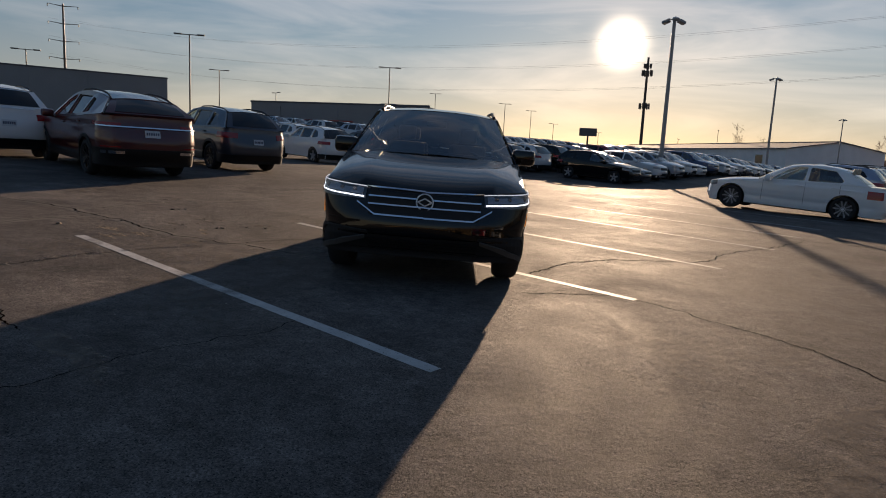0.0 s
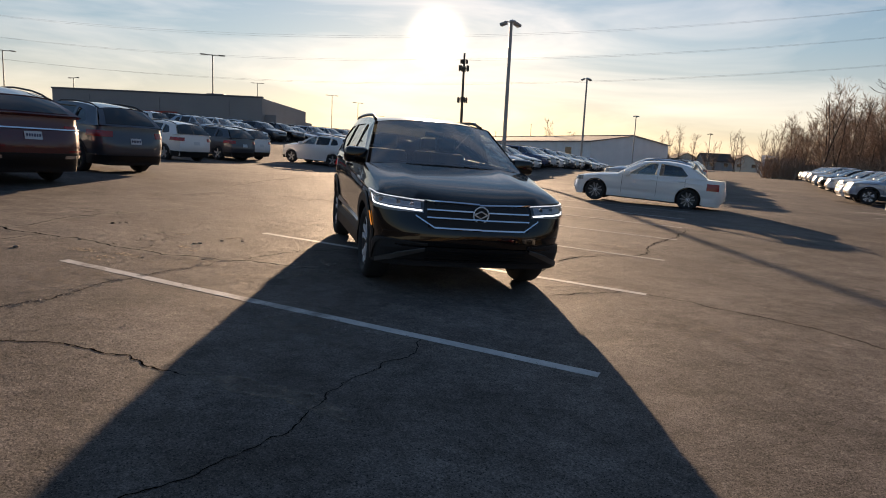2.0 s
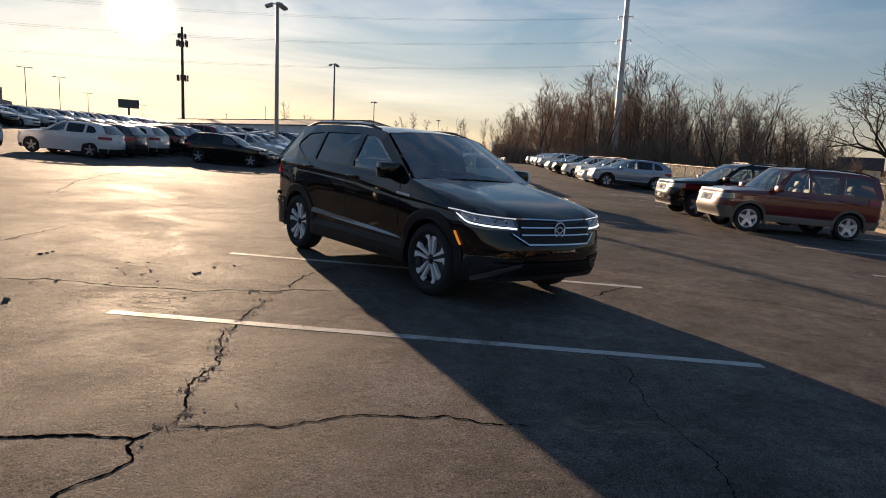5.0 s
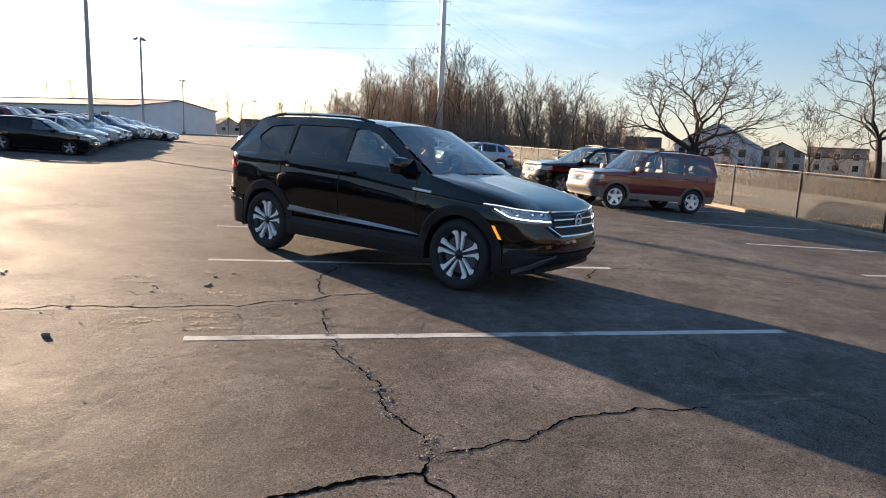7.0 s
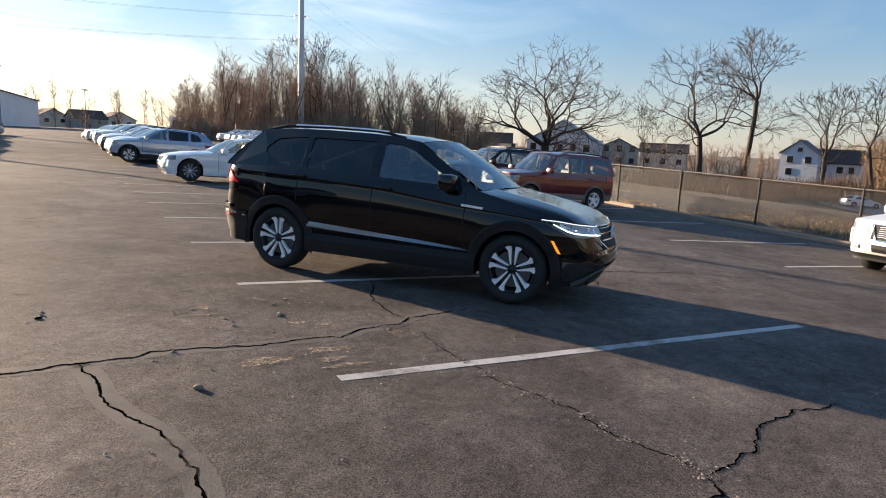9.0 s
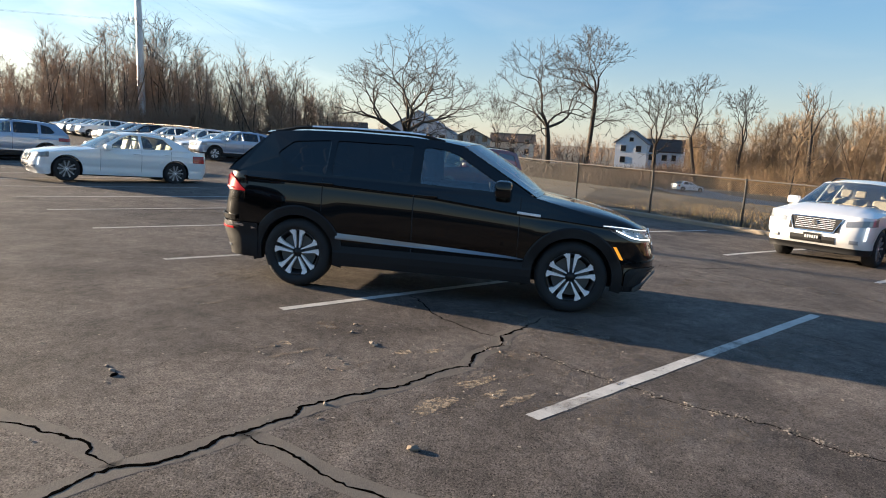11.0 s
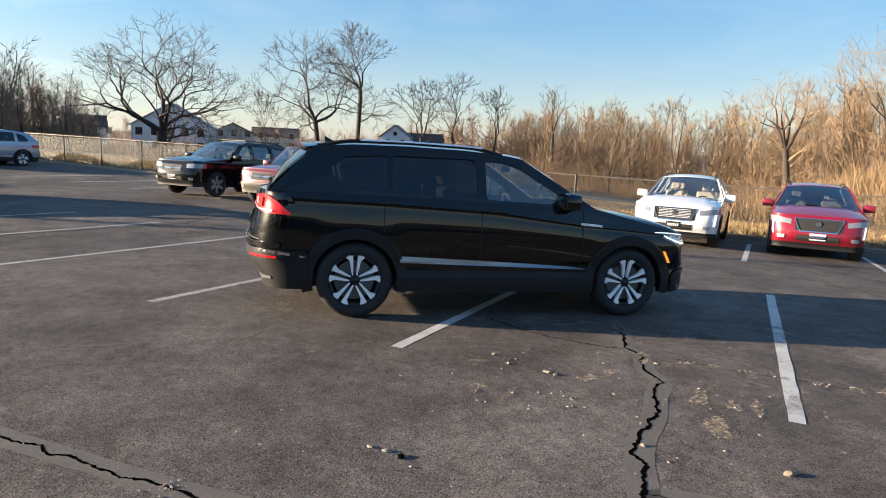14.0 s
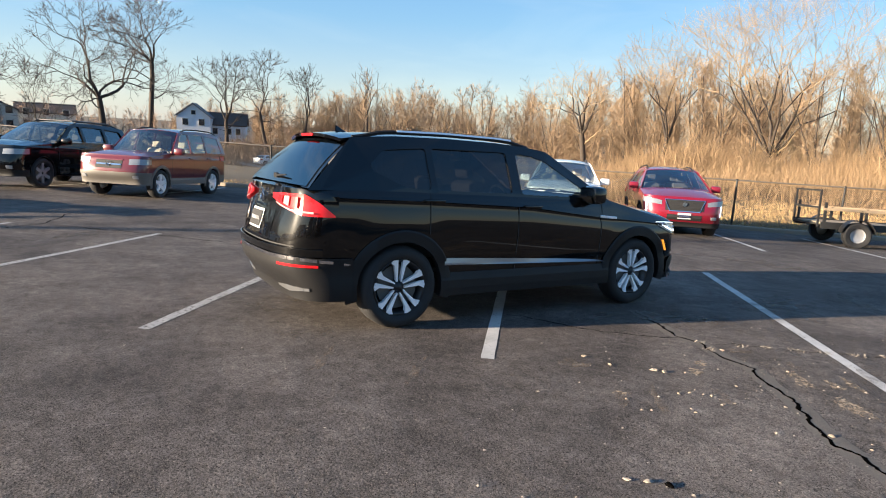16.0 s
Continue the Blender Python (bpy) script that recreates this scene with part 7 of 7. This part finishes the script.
def crack(pts, wide=0.018, seal=0.0, seed=1):
    """A ragged open crack through the points, with a filled band under it where it was once sealed."""
    r = random.Random(seed)
    way = [Vector(p) for p in pts]
    for gap in (0.5, 0.25, 0.12, 0.06, 0.03):
        nxt = [way[0]]
        for a, b in zip(way, way[1:]):
            d = b - a
            if d.length > gap:
                nxt.append((a + b) / 2 + Vector((-d.y, d.x)).normalized() * r.gauss(0, 0.08) * min(d.length, 0.35))
            nxt.append(b)
        way = nxt
    n = len(way)
    soft = [Vector(p) for p in pts]
    for _ in range(3):
        soft = [soft[0]] + [q for a, b in zip(soft, soft[1:]) for q in (a.lerp(b, 0.25), a.lerp(b, 0.75))] + [soft[-1]]
    for mat, w0, up, name in ((SEAL, seal, 0.0010, "crack_filler"), (CRACK, wide, 0.0022, "crack")):
        if not w0:
            continue
        bm = bmesh.new()
        rows = []
        run = way if mat is CRACK else soft
        n = len(run)
        for i, p in enumerate(run):
            k = 4 if mat is CRACK else 1
            d = (run[min(i + k, n - 1)] - run[max(i - k, 0)]).normalized()
            e = Vector((-d.y, d.x))
            taper = min(1, (i + 1) / (n * 0.06 + 1), (n - i) / (n * 0.06 + 1))
            a, b = (r.uniform(0.2, 0.95), r.uniform(0.2, 0.95)) if mat is CRACK else (0.5 + 0.04 * r.random(), 0.5 + 0.04 * r.random())
            rows.append([bm.verts.new(LOT @ Vector((q.x, q.y, height(q.x, q.y) + up))) for q in (p - e * w0 * a * taper, p + e * w0 * b * taper)])
        for s, t in zip(rows, rows[1:]):
            bm.faces.new((s[0], t[0], t[1], s[1]))
        part(name, bm, mat, pavement)


crack([(-9.0, 3.6), (-7.2, 3.3), (-5.6, 2.75), (-4.6, 2.5), (-3.83, 2.16), (-3.59, 1.92), (-3.34, 1.79), (-2.83, 1.52), (-2.50, 1.19), (-2.20, 1.02), (-1.93, 0.77), (-1.64, 0.76), (-1.33, 0.57), (-1.06, 0.60), (-0.70, 0.39), (-0.2, 0.2)], 0.020, 0.15, 1)
crack([(-1.36, 0.52), (-1.63, 0.12), (-1.92, -0.23), (-2.22, -0.62), (-2.31, -0.92), (-2.45, -1.14), (-2.67, -1.41), (-2.77, -1.69), (-2.88, -1.80)], 0.009, 0.0, 2)
crack([(-2.88, -1.80), (-2.64, -1.94), (-2.45, -2.05), (-2.29, -2.06), (-1.92, -2.18), (-1.63, -2.33), (-1.50, -2.52), (-1.29, -2.67)], 0.011, 0.0, 3)
crack([(-2.90, -1.80), (-3.05, -1.87), (-3.30, -1.69), (-3.58, -1.55), (-4.2, -1.38), (-5.4, -1.2)], 0.018, 0.0, 4)
crack([(-3.05, -1.88), (-3.10, -2.06), (-3.26, -2.14), (-3.6, -2.5)], 0.012, 0.0, 5)
crack([(0.26, -1.85), (0.14, -2.01), (-0.03, -2.40), (-0.31, -2.64), (-0.52, -2.89), (-0.70, -3.21), (-0.88, -3.45), (-1.14, -3.72), (-1.5, -4.0)], 0.005, 0.0, 6)
crack([(1.87, 0.08), (2.49, 1.05), (3.23, 1.63), (4.32, 1.93), (5.40, 3.22), (6.37, 4.07), (7.72, 5.52)], 0.018, 0.0, 7)
crack([(1.70, -0.68), (2.32, -0.52), (2.68, -0.42), (2.94, -0.62), (3.30, -1.11), (3.69, -1.59), (3.93, -2.20), (4.6, -3.3)], 0.012, 0.0, 8)
crack([(-3.34, 1.79), (-3.45, 1.54), (-3.64, 1.24), (-3.72, 1.02), (-3.77, 0.84), (-3.82, 0.65), (-3.93, 0.44), (-4.00, 0.27), (-4.15, 0.09), (-4.30, -0.05), (-4.41, -0.18), (-4.62, -0.44), (-4.8, -0.7)], 0.012, 0.15, 9)
crack([(-2.24, 4.92), (-2.45, 4.65), (-2.66, 4.35), (-2.98, 3.90), (-3.24, 3.49), (-3.42, 3.32), (-3.55, 2.84), (-3.62, 2.50), (-3.80, 2.15)], 0.015, 0.14, 10)
crack([(-1.12, 0.62), (-1.06, 0.73), (-0.85, 0.98), (-0.56, 1.25), (0.1, 1.6)], 0.011, 0.0, 11)
crack([(-1.9, 9.0), (-1.0, 12.0), (0.5, 15.5), (2.4, 20.0), (4.4, 24.0)], 0.03, 0.10, 12)
crack([(-8.0, 14.0), (-4.5, 14.8), (-1.0, 15.6), (3.0, 16.4), (8.0, 19.2)], 0.03, 0.0, 13)
crack([(4.0, 9.0), (6.4, 6.8), (7.6, 5.5), (9.4, 4.9)], 0.018, 0.0, 15)


def scatter(name, label, spots, mat, lo, hi, seed, flat=0.6, parent=None):
    """Loose bits lying on the asphalt, as one mesh."""
    r = random.Random(seed)
    verts, faces = [], []
    for x0, y0, sx, sy, count in spots:
        for _ in range(count):
            x, y = x0 + r.gauss(0, sx), y0 + r.gauss(0, sy)
            s = lo * (hi / lo) ** (r.random() ** 2.5)
            p = LOT @ Vector((x, y, height(x, y) + 0.004))
            k = len(verts)
            a0 = r.uniform(0, 6.28)
            for i in range(5):
                a = a0 + i * 1.2566
                verts.append(p + Vector((math.cos(a), math.sin(a), 0)) * s * r.uniform(0.7, 1.2))
            verts.append(p + Vector((r.uniform(-0.3, 0.3) * s, r.uniform(-0.3, 0.3) * s, s * flat * r.uniform(0.6, 1.3))))
            faces += [(k + i, k + (i + 1) % 5, k + 5) for i in range(5)]
    me = bpy.data.meshes.new(name)
    me.from_pydata(verts, [], faces)
    me.materials.append(mat)
    return tagged(new(name, me), label, "debris", kind="stuff")


def stain(x, y, sx, sy, seed, mat, yaw=0.0):
    """A thin ragged film of sand on the asphalt."""
    r = random.Random(seed)
    bm = bmesh.new()
    n = 36
    c, s = math.cos(radians(yaw)), math.sin(radians(yaw))
    rim = []
    for i in range(n):
        a = 2 * math.pi * i / n
        k = 1 + 0.75 * noise.noise(Vector((math.cos(a) * 1.6, math.sin(a) * 1.6, seed * 3.7))) + 0.35 * noise.noise(Vector((math.cos(a) * 5, math.sin(a) * 5, seed))) + r.gauss(0, 0.06)
        u, v = math.cos(a) * sx * k, math.sin(a) * sy * k
        px, py = x + u * c - v * s, y + u * s + v * c
        rim.append(bm.verts.new(LOT @ Vector((px, py, height(px, py) + 0.0030 + 0.00004 * seed))))
    bm.faces.new(rim)
    part("sand_stain", bm, mat, pavement)


DUST = film("thin dusty film", (0.22, 0.178, 0.14), 0.42, 0.72, 11)
SPILL = film("tan sand film", (0.40, 0.315, 0.22), 0.40, 0.64, 28)
HAZE = film("pale worn film", (0.155, 0.135, 0.118), 0.44, 0.85, 5)
SPOTS = ((-2.71, 0.92, 0.13, 0.07, SPILL), (-2.22, 0.69, 0.13, 0.05, SPILL), (-2.41, 0.57, 0.08, 0.04, SPILL), (-1.79, 1.28, 0.06, 0.03, SPILL), (-1.68, 1.07, 0.06, 0.03, SPILL), (-1.31, 1.98, 0.05, 0.03, DUST),
         (-1.19, 1.79, 0.06, 0.03, DUST), (-1.56, 0.47, 0.05, 0.16, DUST), (-1.97, 2.22, 0.08, 0.03, DUST), (-2.01, 0.4, 0.07, 0.03, DUST), (-1.3, 2.0, 0.06, 0.09, DUST), (-1.43, 1.78, 0.06, 0.03, DUST),
         (-1.68, 1.08, 0.05, 0.02, SPILL), (-1.37, 2.51, 0.02, 0.12, DUST), (-0.49, 3.64, 0.22, 0.04, DUST), (-0.94, 3.13, 0.22, 0.03, DUST), (-2.07, 2.01, 0.22, 0.03, DUST), (-2.21, 1.56, 0.12, 0.03, DUST),
         (-1.87, 2.14, 0.03, 0.04, SPILL), (-0.86, -2.91, 0.3, 0.09, DUST), (-2.45, 0.42, 0.12, 0.03, SPILL), (-1.2, 1.97, 0.05, 0.03, DUST))
for i, (x, y, sx, sy, mat) in enumerate(SPOTS):
    stain(x, y, sx * 1.25, sy * 1.25, i + 1, mat, -38)
spots = random.Random(12)
for i in range(34):
    stain(spots.uniform(-5.5, 7), spots.uniform(-5, 8), spots.uniform(0.2, 0.8), spots.uniform(0.12, 0.4), 50 + i, HAZE, spots.uniform(0, 180))
CRUMBLE = [(-1.50, 0.30), (-1.63, 0.12), (-1.78, -0.06), (-1.92, -0.23), (-2.08, -0.43), (-2.22, -0.62), (-2.28, -0.78), (-2.31, -0.92), (-2.45, -1.14), (-2.56, -1.28), (-2.67, -1.41), (-2.77, -1.69), (-2.88, -1.80), (-3.42, 3.32), (-3.24, 3.49), (-2.98, 3.9), (-1.30, 0.55), (-1.45, 0.66)]
scatter("sand_grit", "tan grit spilled along the cracks", [(-2.18, 0.70, 0.14, 0.08, 260), (-2.66, 0.88, 0.15, 0.09, 300), (-1.45, 0.62, 0.22, 0.10, 200), (-2.0, 0.55, 0.15, 0.09, 150), (-1.35, 1.05, 0.35, 0.20, 160), (-3.0, 3.9, 0.2, 0.3, 120), (-2.2, 1.15, 0.4, 0.15, 150)] + [(x, y, 0.03, 0.03, 60) for x, y in CRUMBLE], SAND, 0.002, 0.007, 1, 0.25)
scatter("loose_gravel", "pale stones scattered on the asphalt", [(-1.75, 1.45, 0.45, 0.28, 80), (-2.2, 0.8, 0.55, 0.4, 60), (-2.6, 1.8, 2.2, 2.2, 260), (1.5, -1.5, 3.5, 2.5, 110), (-2.8, -1.8, 0.25, 0.15, 30), (-2.5, 3.4, 1.0, 0.8, 40)] + [(x, y, 0.035, 0.035, 26) for x, y in CRUMBLE], GRAVEL, 0.003, 0.012, 2)


def rock(x, y, s, seed, mat, label):
    r = random.Random(seed)
    bm = bmesh.new()
    bmesh.ops.create_icosphere(bm, subdivisions=2, radius=s)
    for v in bm.verts:
        v.co = Vector((v.co.x * 1.3, v.co.y * 0.8, v.co.z * 0.5)) * (1 + 0.6 * noise.noise(v.co / s * 1.6 + Vector((seed, 0, 0)))) + Vector((0, 0, s * 0.26))
    ob = part("stone", bm, mat, None)
    ob.matrix_world = on_lot(x, y, r.uniform(0, 360))
    return tagged(ob, label, "stone")


rock(-3.28, 0.92, 0.030, 3, SAND, "tan lump of broken asphalt lying loose")
rock(-1.64, 1.55, 0.020, 5, GRAVEL, "pale grey stone lying on asphalt")
rock(-2.76, 2.90, 0.018, 8, GRAVEL, "pale grey stone lying on asphalt")
rock(-2.83, 2.84, 0.020, 9, CRACK, "dark chip of broken asphalt")
rock(-2.70, 2.98, 0.014, 10, GRAVEL, "pale grey stone lying on asphalt")
# pale pebbles strewn beside the crack
PEBBLES = ((-1.70, 1.51, 0.026), (-1.19, 1.81, 0.022), (-1.42, 1.77, 0.020), (-2.04, 1.78, 0.014), (-2.06, 1.69, 0.014), (-2.16, 1.60, 0.017), (-2.29, 1.65, 0.011), (-2.30, 1.95, 0.012), (-2.31, 1.58, 0.010), (-1.77, 1.37, 0.010),
           (-2.11, 1.27, 0.011), (-2.49, 1.32, 0.011), (-2.08, 0.59, 0.014), (-1.52, 0.58, 0.017), (-2.87, 1.51, 0.020), (-3.07, 1.48, 0.011), (-1.96, 2.18, 0.014), (-2.13, 2.23, 0.012))
for i, (x, y, size) in enumerate(PEBBLES):
    tagged(rock(x, y, size * 0.75, 20 + i, PEBBLE, "small pale tan pebble lying on asphalt"), group="pebbles beside the crack")
